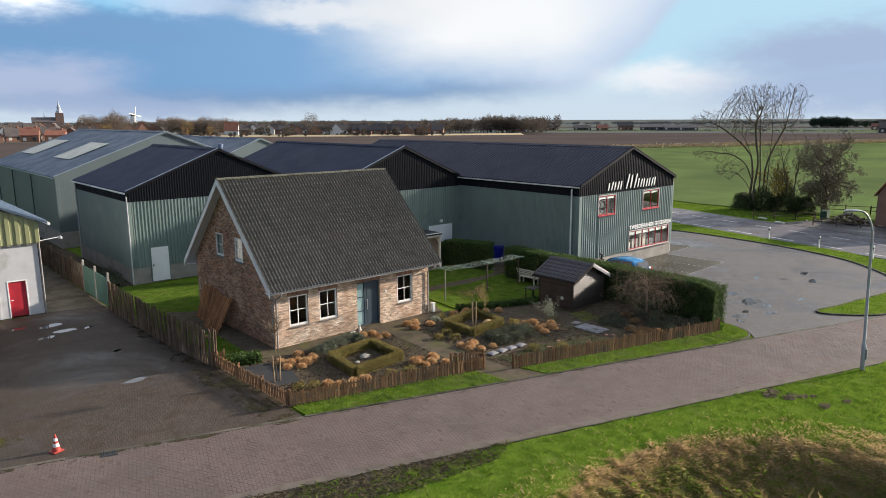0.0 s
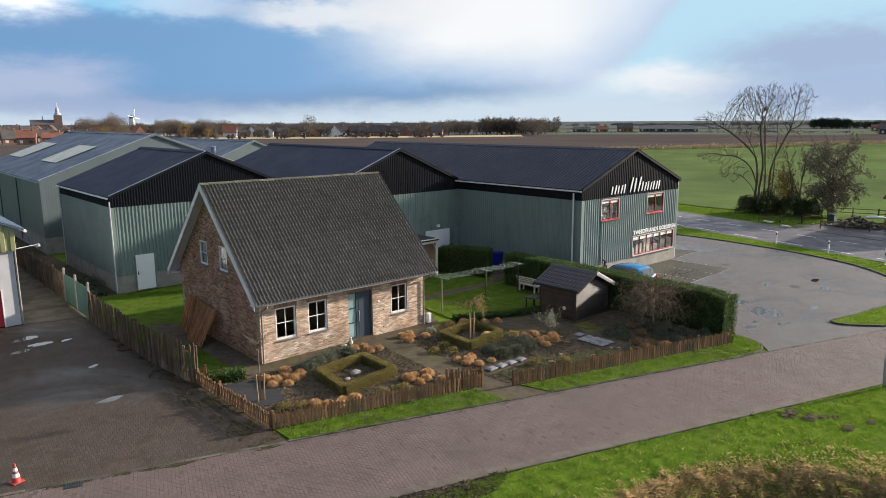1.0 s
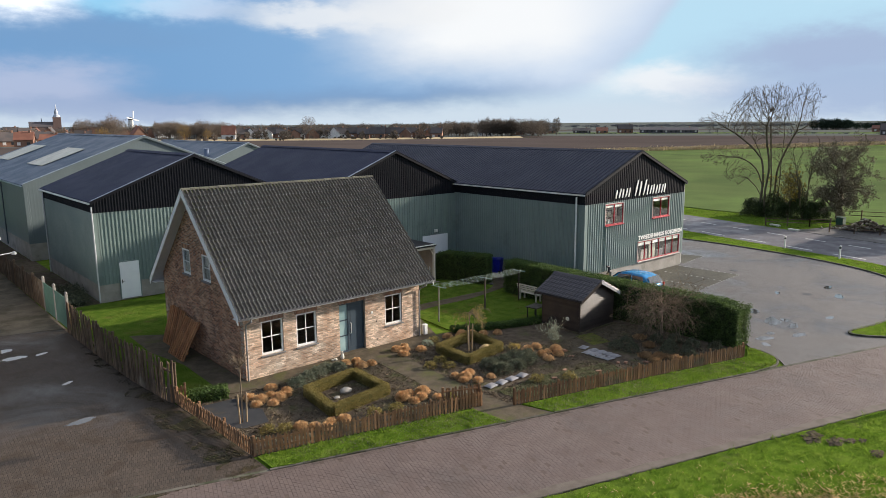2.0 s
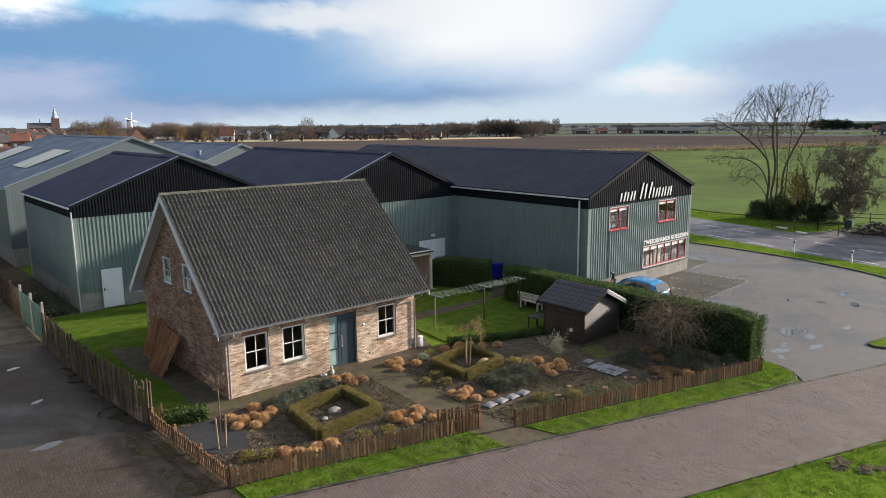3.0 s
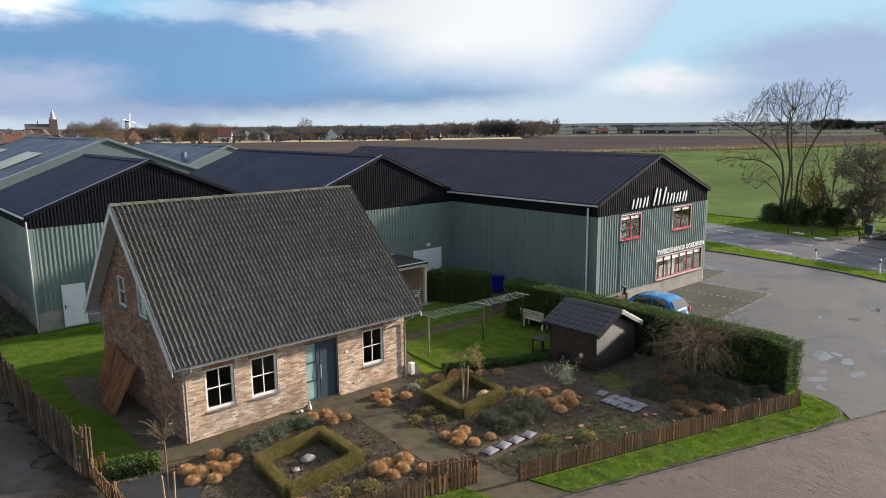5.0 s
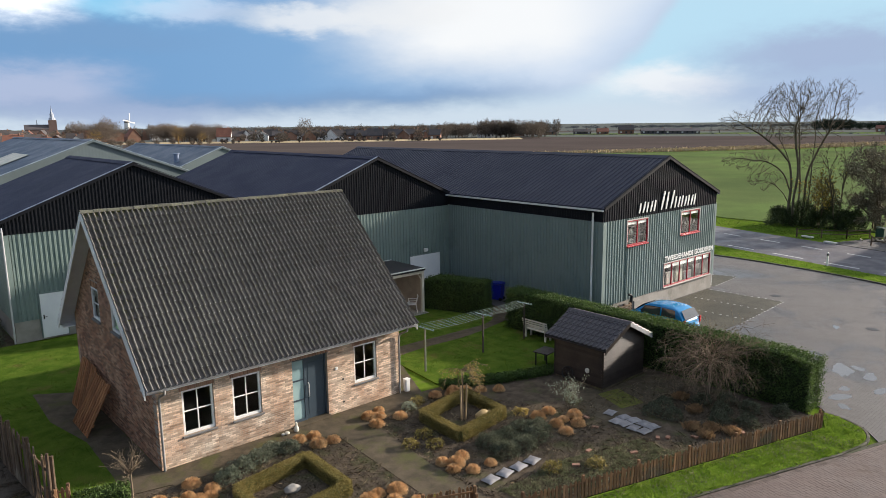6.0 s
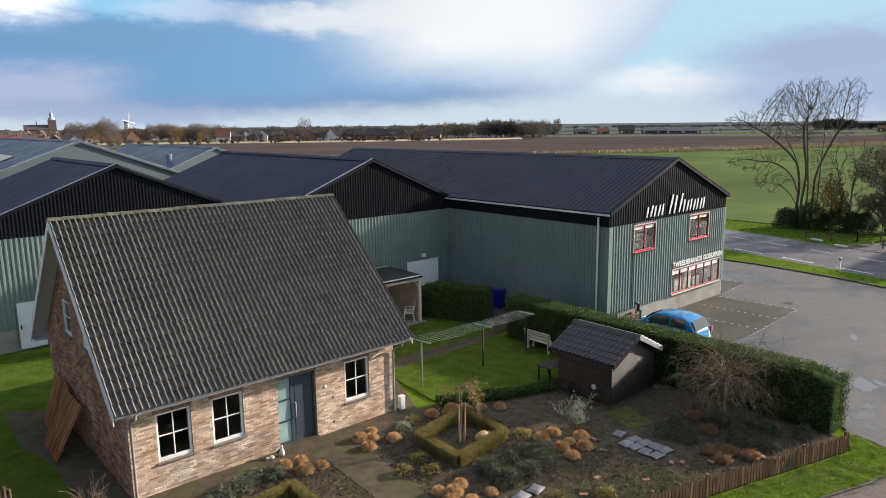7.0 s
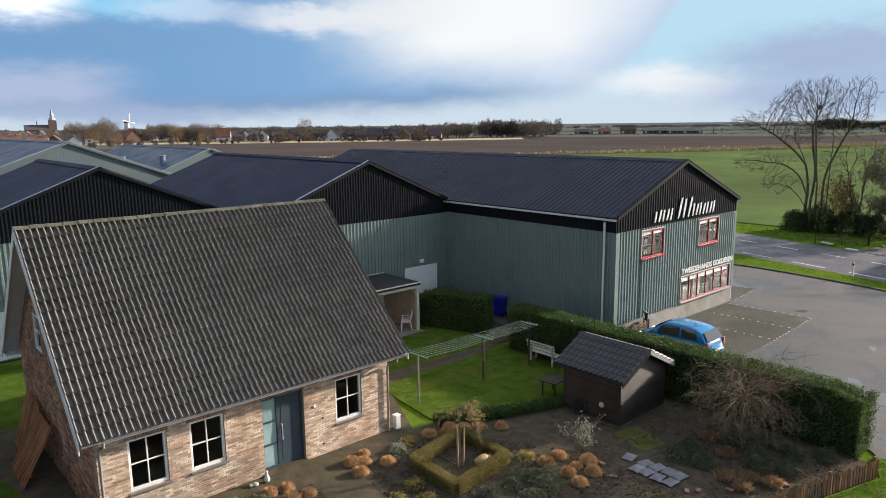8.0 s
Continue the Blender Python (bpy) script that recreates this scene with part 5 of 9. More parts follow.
# windows and door
def house_window(x0, x1, z0, z1):
    g = Geo()
    t, y = 0.07, 0.05
    for a, b in (((x0, z0), (x0 + t, z1)), ((x1 - t, z0), (x1, z1)), ((x0 + t, z0), (x1 - t, z0 + 0.09)), ((x0 + t, z1 - t), (x1 - t, z1))):
        g.box((a[0], y, a[1]), (b[0], y + 0.09, b[1]), 0.007)
    w = part("window", g, WHITE, house, "white painted window with four dark panes")
    xm, zm = (x0 + x1) / 2, (z0 + z1) / 2 + 0.02
    g = Geo()
    g.box((xm - 0.018, y + 0.02, z0 + 0.09), (xm + 0.018, y + 0.07, z1 - t), 0.005)
    part("glazing_bar", g, WHITE, w)
    for a, b in ((x0 + t, xm - 0.018), (xm + 0.018, x1 - t)):
        g = Geo()
        g.box((a, y + 0.022, zm - 0.018), (b, y + 0.068, zm + 0.018), 0.005)
        part("glazing_bar", g, WHITE, w)
        for c, d in ((z0 + 0.09, zm - 0.018), (zm + 0.018, z1 - t)):
            g = Geo()
            g.box((a, y + 0.04, c), (b, y + 0.05, d))
            part("pane", g, GLASS, w)
    g = Geo()
    g.box((x0 - 0.05, -0.06, z0 - 0.055), (x1 + 0.05, y + 0.06, z0 - 0.002), 0.008)
    part("sill", g, SILL, w, "dark stone sill")


for h in FRONT_HOLES[:3]:
    house_window(*h)


def gable_window(y0, y1, z0, z1):
    g = Geo()
    x, t = HX0 + 0.012, 0.065
    for a, b in (((y0, z0), (y0 + t, z1)), ((y1 - t, z0), (y1, z1)), ((y0 + t, z0), (y1 - t, z0 + 0.08)), ((y0 + t, z1 - t), (y1 - t, z1))):
        g.box((x, a[0], a[1]), (x + 0.09, b[0], b[1]), 0.006)
    w = part("window", g, WHITE, house, "small white attic window")
    zm = (z0 + z1) / 2
    g = Geo()
    g.box((x + 0.02, y0 + t, zm - 0.018), (x + 0.07, y1 - t, zm + 0.018), 0.005)
    part("glazing_bar", g, WHITE, w)
    for c, d in ((z0 + 0.08, zm - 0.018), (zm + 0.018, z1 - t)):
        g = Geo()
        g.box((x + 0.04, y0 + t, c), (x + 0.05, y1 - t, d))
        part("pane", g, GLASS, w)
        g = Geo()
        g.box((x + 0.12, y0 + t, c), (x + 0.14, y1 - t, d))
        part("curtain", g, PALEWOOD, w, "pale net curtain")
    g = Geo()
    g.box((HX0 - 0.06, y0 - 0.04, z0 - 0.07), (x + 0.06, y1 + 0.04, z0 - 0.002), 0.008)
    part("sill", g, SILL, w)


for h in GABLE_HOLES:
    gable_window(*h)


def front_door():
    y = 0.13
    g = Geo()
    for a, b in (((4.69, 0.06), (4.75, 2.28)), ((5.17, 0.06), (5.24, 2.28)), ((5.96, 0.06), (6.02, 2.28)), ((4.75, 2.21), (5.17, 2.28)), ((5.24, 2.21), (5.96, 2.28)), ((4.75, 0.06), (5.17, 0.16))):
        g.box((a[0], y - 0.02, a[1]), (b[0], y + 0.08, b[1]), 0.006)
    d = part("door_frame", g, ANTHRA, house, "anthracite door frame with a frosted side light")
    for i in range(3):
        g = Geo()
        g.box((4.75, y + 0.02, 0.16 + i * 0.69), (5.17, y + 0.035, 0.80 + i * 0.69))
        part("pane", g, MILKY, d, "pale frosted pane")
        if i:
            g = Geo()
            g.box((4.75, y - 0.01, 0.80 + (i - 1) * 0.69), (5.17, y + 0.06, 0.16 + i * 0.69), 0.005)
            part("cross_bar", g, ANTHRA, d)
    g = Geo()
    g.box((5.245, y + 0.01, 0.075), (5.955, y + 0.06, 2.205), 0.008)
    g.box((5.33, y + 0.002, 0.25), (5.87, y + 0.012, 2.05), 0.006)
    leaf = part("door", g, ANTHRA, house, "dark blue-grey flush front door, closed")
    g = Geo()
    g.tube([(5.33, y, 0.86), (5.33, y - 0.06, 0.90), (5.315, y - 0.075, 1.05), (5.33, y - 0.06, 1.32), (5.33, y, 1.36)], 0.017, 8)
    part("handle", g, STEEL, leaf, "curved stainless steel pull handle", smooth=True)
    g = Geo()
    g.box((4.66, -0.18, 0.0), (6.05, 0.24, 0.075), 0.012)
    part("doorstep", g, SLAB, house, "worn concrete doorstep")


front_door()
g = Geo()
g.box((6.32, -0.035, 1.58), (6.42, 0.012, 1.68), 0.012)
part("doorbell", g, WHITE, house, "white doorbell plate")

# roof decks, soffits, barge boards, gutter
TANP = math.tan(PITCH)
for sgn in (-1, 1):
    ey = RIDGE_Y + sgn * (RIDGE_Y - EAVE_Y)
    g = Geo()
    g.prism([(RX0 + 0.03, RIDGE_Y, RIDGE_Z - 0.10), (RX0 + 0.03, ey, EAVE_Z - 0.10), (RX0 + 0.03, ey, EAVE_Z - 0.04), (RX0 + 0.03, RIDGE_Y, RIDGE_Z - 0.04)], (RX1 - RX0 - 0.06, 0, 0))
    deck = part("roof", g, GREYPAINT, house, "steep roof of dark grey concrete tiles" if sgn < 0 else "")
    if sgn < 0:
        roof_front = deck
    else:
        roof_back = deck
    for x in (RX0 - 0.028, RX1):
        g = Geo()
        g.prism([(x, RIDGE_Y, RIDGE_Z - 0.25), (x, ey, EAVE_Z - 0.25), (x, ey, EAVE_Z + 0.035), (x, RIDGE_Y, RIDGE_Z + 0.035)], (0.028, 0, 0))
        part("barge_board", g, WHITE, house, "white painted barge board")
    for a, b in ((RX0 + 0.03, HX0), (HX1, RX1 - 0.03)):
        g = Geo()
        g.prism([(a, RIDGE_Y, RIDGE_Z - 0.125), (a, ey, EAVE_Z - 0.125), (a, ey, EAVE_Z - 0.104), (a, RIDGE_Y, RIDGE_Z - 0.104)], (b - a, 0, 0))
        part("soffit", g, GREYPAINT, house, "grey painted soffit under the gable overhang")
    g = Geo()
    a, b = sorted((ey - sgn * 0.03, 0.0 if sgn < 0 else HY1))
    g.box((RX0 + 0.03, a, EAVE_Z - 0.13), (RX1 - 0.03, b, EAVE_Z - 0.10))
    g.box((RX0 + 0.03, min(ey - sgn * 0.03, ey), EAVE_Z - 0.13), (RX1 - 0.03, max(ey - sgn * 0.03, ey), EAVE_Z - 0.02))
    part("eaves_board", g, WHITE, house)
    g = Geo()
    yy = ey + sgn * 0.005
    pr = [(yy, -0.025), (yy, -0.065), (yy + sgn * 0.02, -0.08), (yy + sgn * 0.06, -0.076), (yy + sgn * 0.085, -0.025), (yy + sgn * 0.077, -0.025), (yy + sgn * 0.057, -0.066), (yy + sgn * 0.01, -0.066), (yy + sgn * 0.01, -0.025)]
    g.prism([(RX0 + 0.02, p, EAVE_Z + q) for p, q in pr], (RX1 - RX0 - 0.04, 0, 0))
    gut = part("gutter", g, ZINC, house, "grey zinc gutter")
    for i in range(10 if sgn < 0 else 0):
        x = RX0 + 0.4 + i * 0.97
        g = Geo()
        g.box((x, yy - 0.09, EAVE_Z - 0.09), (x + 0.02, yy - 0.004, EAVE_Z - 0.083))
        g.box((x, yy - 0.095, EAVE_Z - 0.09), (x + 0.02, yy - 0.09, EAVE_Z - 0.025))
        part("bracket", g, ZINC, gut)
for x in (0.42, 9.04):
    g = Geo()
    g.tube([(x, -0.59, EAVE_Z - 0.08), (x, -0.58, EAVE_Z - 0.20), (x, -0.14, EAVE_Z - 0.42), (x, -0.075, EAVE_Z - 0.52), (x, -0.075, 0.02)], 0.036, 10)
    for z in (0.5, 1.4, 2.0):
        g.tube([(x, -0.075, z), (x, -0.075, z + 0.04)], 0.045, 10)
    part("downpipe", g, PIPE, house, "pale grey downpipe", smooth=True)
g = Geo()
for z in (0.32, 1.15):
    g.box((6.6, -0.006, z), (6.66, 0.013, z + 0.06))
part("wall_vent", g, BLACKTRIM, house)

# ---- fences ----
RNG = np.random.default_rng(7)


def picket_fence(a, b, height, label, posts=2.0):
    """A low fence of pointed pickets on two rails."""
    a, b = Vector((*a, 0)), Vector((*b, 0))
    d = b - a
    f = thing("picket_fence", label, "fence", Matrix.Translation(a) @ Matrix.Rotation(math.atan2(d.y, d.x), 4, "Z"))
    n = round(d.length / 0.118)
    shapes = []
    for i in range(5):
        h = height + (i - 2) * 0.012
        g = Geo()
        g.prism([(-0.036, -0.012, 0.05), (0.036, -0.012, 0.05), (0.036, -0.012, h - 0.05), (0.0, -0.012, h), (-0.036, -0.012, h - 0.05)], (0, 0.022, 0))
        shapes.append(g.mesh("picket", PICKET))
    for i in range(n):
        part("picket", shapes[int(RNG.integers(5))], None, f, at=pose((i + 0.5) * d.length / n, -0.02, 0, RNG.normal(0, 1.5), RNG.normal(0, 1.8), RNG.normal(0, 4)))
    for z in (0.16, height - 0.17):
        g = Geo()
        g.box((0, -0.008, z), (d.length, 0.025, z + 0.055), 0.006)
        part("rail", g, PICKET, f)
    m = max(2, round(d.length / posts) + 1)
    for i in range(m):
        x = i * (d.length - 0.08) / (m - 1)
        g = Geo()
        g.box((x, 0.022, -0.02), (x + 0.08, 0.10, height + 0.05), 0.012)
        part("post", g, PICKET, f)
    return f


picket_fence((-2.28, -5.92), (5.45, -7.90), 0.60, "low brown wooden picket fence in front of the garden")
picket_fence((6.30, -8.62), (17.2, -11.73), 0.60, "low brown wooden picket fence along the grass strip")
picket_fence((-2.50, -0.25), (-2.28, -5.86), 0.58, "low brown wooden picket fence beside the yard")
picket_fence((-2.62, -0.12), (-2.1, -0.3), 0.62, "short end of low picket fence beside tall posts", 0.6)
gate = picket_fence((5.5, -7.72), (4.2, -7.12), 0.78, "open picket gate leaf folded back behind the fence", 1.3)
gate.name = "garden_gate"
gate["category"] = "gate"


def board_fence():
    """The tall rustic fence between yard and garden."""
    pts = [Vector((-2.58, -0.12, 0)), Vector((-2.92, 3.2, 0)), Vector((-3.05, 7.5, 0)), Vector((-3.12, 12.0, 0))]
    f = thing("board_fence", "tall rustic fence of uneven weathered brown boards", "fence")
    shapes = []
    for i in range(7):
        w, h = RNG.uniform(0.045, 0.07), RNG.uniform(1.38, 1.62)
        tip = RNG.uniform(-0.04, 0.04)
        g = Geo()
        g.prism([(-w, -0.014, 0.0), (w, -0.014, 0.0), (w * 0.95, -0.014, h * 0.5), (w * 0.8, -0.014, h - 0.03 + tip), (0.3 * w, -0.014, h), (-w * 0.85, -0.014, h - 0.03 - tip), (-w * 1.02, -0.014, h * 0.55)], (0, 0.026, 0))
        shapes.append(g.mesh("board", OLDWOOD))
    for a, b in zip(pts, pts[1:]):
        d = b - a
        ang = math.degrees(math.atan2(d.y, d.x))
        n = round(d.length / 0.125)
        for i in range(n):
            p = a + d * ((i + 0.5) / n)
            part("board", shapes[int(RNG.integers(7))], None, f, at=pose(p.x - RNG.uniform(0.01, 0.03), p.y, 0, RNG.normal(0, 2), RNG.normal(0, 2.2), ang + RNG.normal(0, 5)))
        g = Geo()
        for z in (0.4, 1.15):
            g.tube([a + Vector((0.05, 0, z)), b + Vector((0.05, 0, z))], 0.04, 6)
        part("rail", g, OLDWOOD, f)
        for i in range(max(1, round(d.length / 2.0))):
            p = a + d * i / max(1, round(d.length / 2.0))
            g = Geo()
            g.tube([(p.x + 0.1, p.y, 0), (p.x + 0.1, p.y, 1.5)], 0.055, 8)
            part("post", g, OLDWOOD, f)
    for x, y, h in ((-2.53, -0.2, 1.62), (-2.42, -0.16, 1.5)):
        g = Geo()
        g.tube([(x, y, 0), (x + 0.02, y, h)], [0.05, 0.042], 8)
        part("post", g, OLDWOOD, f, "slim round end post")


board_fence()
GREENBOARD = mat("green_board", (0.10, 0.20, 0.155), (0.08, 0.16, 0.12), s=1, rough=0.8, bump=0.3, fine=0.3)


def alley_fence():
    f = thing("alley_fence", "old panel fence with concrete posts along the alley", "fence")
    ys = [12.2, 14.6, 17.0, 19.6, 22.2, 24.8, 27.4, 30.0, 33.0, 36.0]
    for i, y in enumerate(ys):
        g = Geo()
        h = 1.95 if i < 3 else 1.75
        g.box((-3.06, y - 0.06, 0), (-2.94, y + 0.06, h - 0.08), 0.015)
        g.lathe([(0.075, h - 0.1), (0.07, h - 0.05), (0.03, h)], 8, (-3.0, y, 0))
        part("post", g, CONCRETE if i < 3 else OLDWOOD, f)
    for i, (a, b) in enumerate(zip(ys, ys[1:])):
        n = 16
        for j in range(n):
            g = Geo()
            y0 = a + 0.07 + (b - a - 0.14) * j / n
            g.box((-3.02, y0 + 0.003, 0.05), (-2.99, y0 + (b - a - 0.14) / n - 0.003, 1.62 + RNG.uniform(-0.02, 0.02) - (0.12 if i > 2 else 0)), 0.004)
            part("plank", g, GREENBOARD if i < 2 else OLDWOOD, f, "green painted plank" if i < 2 else "")


alley_fence()

# ---- garden things ----
def shed():
    s = thing("garden_shed", "small dark brown wooden shed with a pantile-sheet roof", "shed")
    x0, x1, y0, y1, ex, rx, rz = 14.72, 17.35, -5.0, -2.75, 1.70, 16.03, 2.36
    g = Geo()
    for sx, a in ((x0 + 0.02, y0), (x1 - 0.08, y0)):
        g.box((sx, y0 + 0.03, 0.0), (sx + 0.06, y1 - 0.03, ex))
    g.prism([(x0 + 0.08, y0 + 0.03, 0), (x1 - 0.08, y0 + 0.03, 0), (x1 - 0.08, y0 + 0.03, ex), (rx, y0 + 0.03, rz - 0.06), (x0 + 0.08, y0 + 0.03, ex)], (0, 0.05, 0))
    g.prism([(x0 + 0.08, y1 - 0.03, 0), (x1 - 0.08, y1 - 0.03, 0), (x1 - 0.08, y1 - 0.03, ex), (rx, y1 - 0.03, rz - 0.06), (x0 + 0.08, y1 - 0.03, ex)], (0, -0.05, 0))
    part("frame", g, SHEDWOOD, s)
    sl = (rz - ex) / (rx - x0)
    z = 0.1
    while z < rz - 0.12:
        a = x0 if z < ex else rx - (rz - z) / sl + 0.08
        b = x1 if z < ex else rx + (rz - z) / sl - 0.06
        if b - a > 0.15:
            for yy, sg in ((y0, -1), (y1, 1)):
                g = Geo()
                g.prism([(a, yy, z), (a, yy + sg * 0.06, z), (a, yy + sg * 0.008, z + 0.115), (a, yy, z + 0.115)], (b - a, 0, 0))
                part("board", g, SHEDWOOD, s)
        if z < ex - 0.1:
            for xx, sg in ((x0, -1), (x1, 1)):
                g = Geo()
                g.prism([(xx, y0, z), (xx + sg * 0.034, y0, z), (xx + sg * 0.012, y0, z + 0.115), (xx, y0, z + 0.115)], (0, y1 - y0, 0))
                part("board", g, SHEDWOOD, s)
        z += 0.115
    for cx in (x0 - 0.03, x1 - 0.03):
        for cy in (y0 - 0.03, y1 - 0.03):
            g = Geo()
            g.box((cx, cy, 0.02), (cx + 0.06, cy + 0.06, ex), 0.006)
            part("corner_post", g, SHEDWOOD, s)
    g = Geo()
    g.box((x0 - 0.06, y0 - 0.08, 0.0), (x1 + 0.06, y1 + 0.06, 0.06), 0.01)
    part("base", g, SLAB, s, "dark concrete base")
    # roof of pantile-shaped sheet
    for sg in (-1, 1):
        dx = 1.54
        ln = math.hypot(dx, dx * sl)
        ux, uz = sg * dx / ln, -dx * sl / ln
        nx, nz = -uz * sg, ux * sg
        g = Geo()
        cols, rows = 28, 6
        yy0, yy1 = y0 - 0.25, y1 + 0.35
        vs, fs = [], []
        for r in range(rows):
            for e, lift in ((0.0, 0.0), (1.0, 0.04)):
                s_ = ln * (r + e) / rows
                for c in range(cols * 4 + 1):
                    y = yy0 + (yy1 - yy0) * c / (cols * 4)
                    w = 0.02 + lift + 0.055 * max(0.0, math.sin(2 * math.pi * c / 8.0))
                    vs.append((rx + ux * s_ + nx * w * sg, y, rz + 0.02 + uz * s_ + abs(nz) * w))
        k = cols * 4 + 1
        for q in range(rows * 2 - 1):
            for c in range(cols * 4):
                fs.append((q * k + c, q * k + c + 1, (q + 1) * k + c + 1, (q + 1) * k + c))
        g.add(vs, fs)
        part("roof_sheet", g, SHEDROOF, s, "dark brown pantile-profile roof sheet")
        g = Geo()
        g.prism([(rx, yy0 + 0.02, rz - 0.03), (rx + ux * ln, yy0 + 0.02, rz - 0.03 + uz * ln), (rx + ux * ln, yy0 + 0.02, rz + 0.012 + uz * ln), (rx, yy0 + 0.02, rz + 0.012)], (0, yy1 - yy0 - 0.04, 0))
        part("roof_deck", g, SHEDWOOD, s)
        for q in (yy0 - 0.015, yy1 - 0.01):
            g = Geo()
            g.prism([(rx, q, rz - 0.10), (rx + ux * ln, q, rz - 0.10 + uz * ln), (rx + ux * ln, q, rz + 0.05 + uz * ln), (rx, q, rz + 0.05)], (0, 0.025, 0))
            part("barge_board", g, SHEDWOOD if sg < 0 else ZINC, s)
    g = Geo()
    g.prism([(rx - 0.14, y0 - 0.27, rz + 0.0), (rx, y0 - 0.27, rz + 0.085), (rx + 0.14, y0 - 0.27, rz + 0.0), (rx, y0 - 0.27, rz + 0.045)], (0, y1 - y0 + 0.64, 0))
    part("ridge_cap", g, SHEDROOF, s)


shed()
g = Geo()
g.lathe([(0.04, -0.02), (0.10, 0.0), (0.09, 0.03), (0.04, 0.05)], 12)
tagged(part("wall_ornament", g, PALEWOOD, None, at=pose(14.66, -4.35, 0.62, 0, -90, 0)), "round pale ornament hung on the shed wall", "ornament")
g = Geo()
g.tube([(0, 0.25 * math.cos(a), 0.25 * math.sin(a)) for a in np.linspace(0, 2 * math.pi, 18)], 0.025, 6, cap=False)
for a in np.linspace(0, math.pi, 5)[:-1]:
    g.tube([(0, 0.24 * math.cos(a), 0.24 * math.sin(a)), (0, -0.24 * math.cos(a), -0.24 * math.sin(a))], 0.012, 5)
tagged(part("wagon_wheel", g, BLACKTRIM, None, at=pose(14.62, -3.45, 0.30, 0, 12, 0), smooth=True), "old wooden wheel leaning against the shed", "wheel")


def garden_bench():
    b = thing("garden_bench", "white slatted wooden garden bench on the lawn by the hedge", "bench", pose(17.72, 0.72, 0.02, 0, 0, 90))
    # local x along the seat, y towards the back
    for x in (-0.62, 0.54):
        g = Geo()
        g.box((x, -0.24, 0), (x + 0.08, -0.16, 0.40), 0.01)
        g.box((x, 0.12, 0), (x + 0.08, 0.20, 0.42), 0.01)
        g.box((x, -0.24, 0.34), (x + 0.08, 0.2, 0.40), 0.01)
        g.prism([(x, 0.12, 0.40), (x, 0.20, 0.40), (x, 0.34, 0.86), (x, 0.28, 0.86)], (0.08, 0, 0))
        part("leg", g, PALEWOOD, b)
    for i in range(4):
        g = Geo()
        g.box((-0.75, -0.25 + i * 0.105, 0.40), (0.75, -0.16 + i * 0.105, 0.435), 0.008)
        part("slat", g, PALEWOOD, b)
    for i in range(4):
        g = Geo()
        g.m = pose(0, 0.175 + i * 0.034, 0.50 + i * 0.112, -17)
        g.box((-0.75, -0.03, 0), (0.75, -0.005, 0.08), 0.008)
        part("back_slat", g, PALEWOOD, b)


garden_bench()


def side_table():
    t = thing("garden_table", "small dark wooden table beside the shed", "table", pose(15.35, -1.75, 0.02, 0, 0, 8))
    g = Geo()
    g.box((-0.45, -0.35, 0.56), (0.45, 0.35, 0.60), 0.008)
    part("tabletop", g, SHEDWOOD, t)
    for x in (-0.38, 0.33):
        for y in (-0.28, 0.23):
            g = Geo()
            g.box((x, y, 0), (x + 0.05, y + 0.05, 0.56), 0.006)
            part("leg", g, BLACKTRIM, t)


side_table()


def drying_rack():
    d = thing("drying_rack", "clothes line with three posts, crossbars and green plastic lines", "clothes line")
    tops = [(11.2, 1.02, 1.82, 0.5), (14.5, 1.06, 1.74, 0.46), (17.25, 1.15, 1.72, 0.42)]
    lines = []
    for i, (x, y, z, half) in enumerate(tops):
        g = Geo()
        if i < 2:
            g.box((x - 0.034, y - 0.034, 0), (x + 0.034, y + 0.034, z), 0.01)
        else:
            g.tube([(x, y, 0), (x, y, z)], 0.035, 8)
        part("post", g, DARKPOST if i else GREYPOST, d)
        g = Geo()
        g.m = pose(x, y, z, 0, 0, 4)
        g.box((-0.018, -half, -0.018), (0.018, half, 0.018), 0.005)
        g.box((-0.012, -half, 0.018), (0.012, -half + 0.03, 0.05))
        part("crossbar", g, LINE, d)
        lines.append([(x, y + half * t, z + 0.05) for t in (-0.95, -0.57, -0.19, 0.19, 0.57, 0.95)])
    for a, b in zip(lines, lines[1:]):
        for p, q in zip(a, b):
            g = Geo()
            m = [(p[i] + q[i]) / 2 - (0.05 if i == 2 else 0) for i in range(3)]
            g.tube([p, m, q], 0.0038, 5)
            part("line", g, LINE, d)


LINE = mat("plastic_line", (0.17, 0.28, 0.24), rough=0.5, bump=0)
DARKPOST = mat("dark_post", (0.045, 0.036, 0.028), (0.065, 0.052, 0.040), s=2, rough=0.8, bump=0.3, bs=40)
GREYPOST = mat("grey_post", (0.16, 0.17, 0.13), (0.11, 0.12, 0.09), s=2, rough=0.9, bump=0.3, bs=40)
drying_rack()


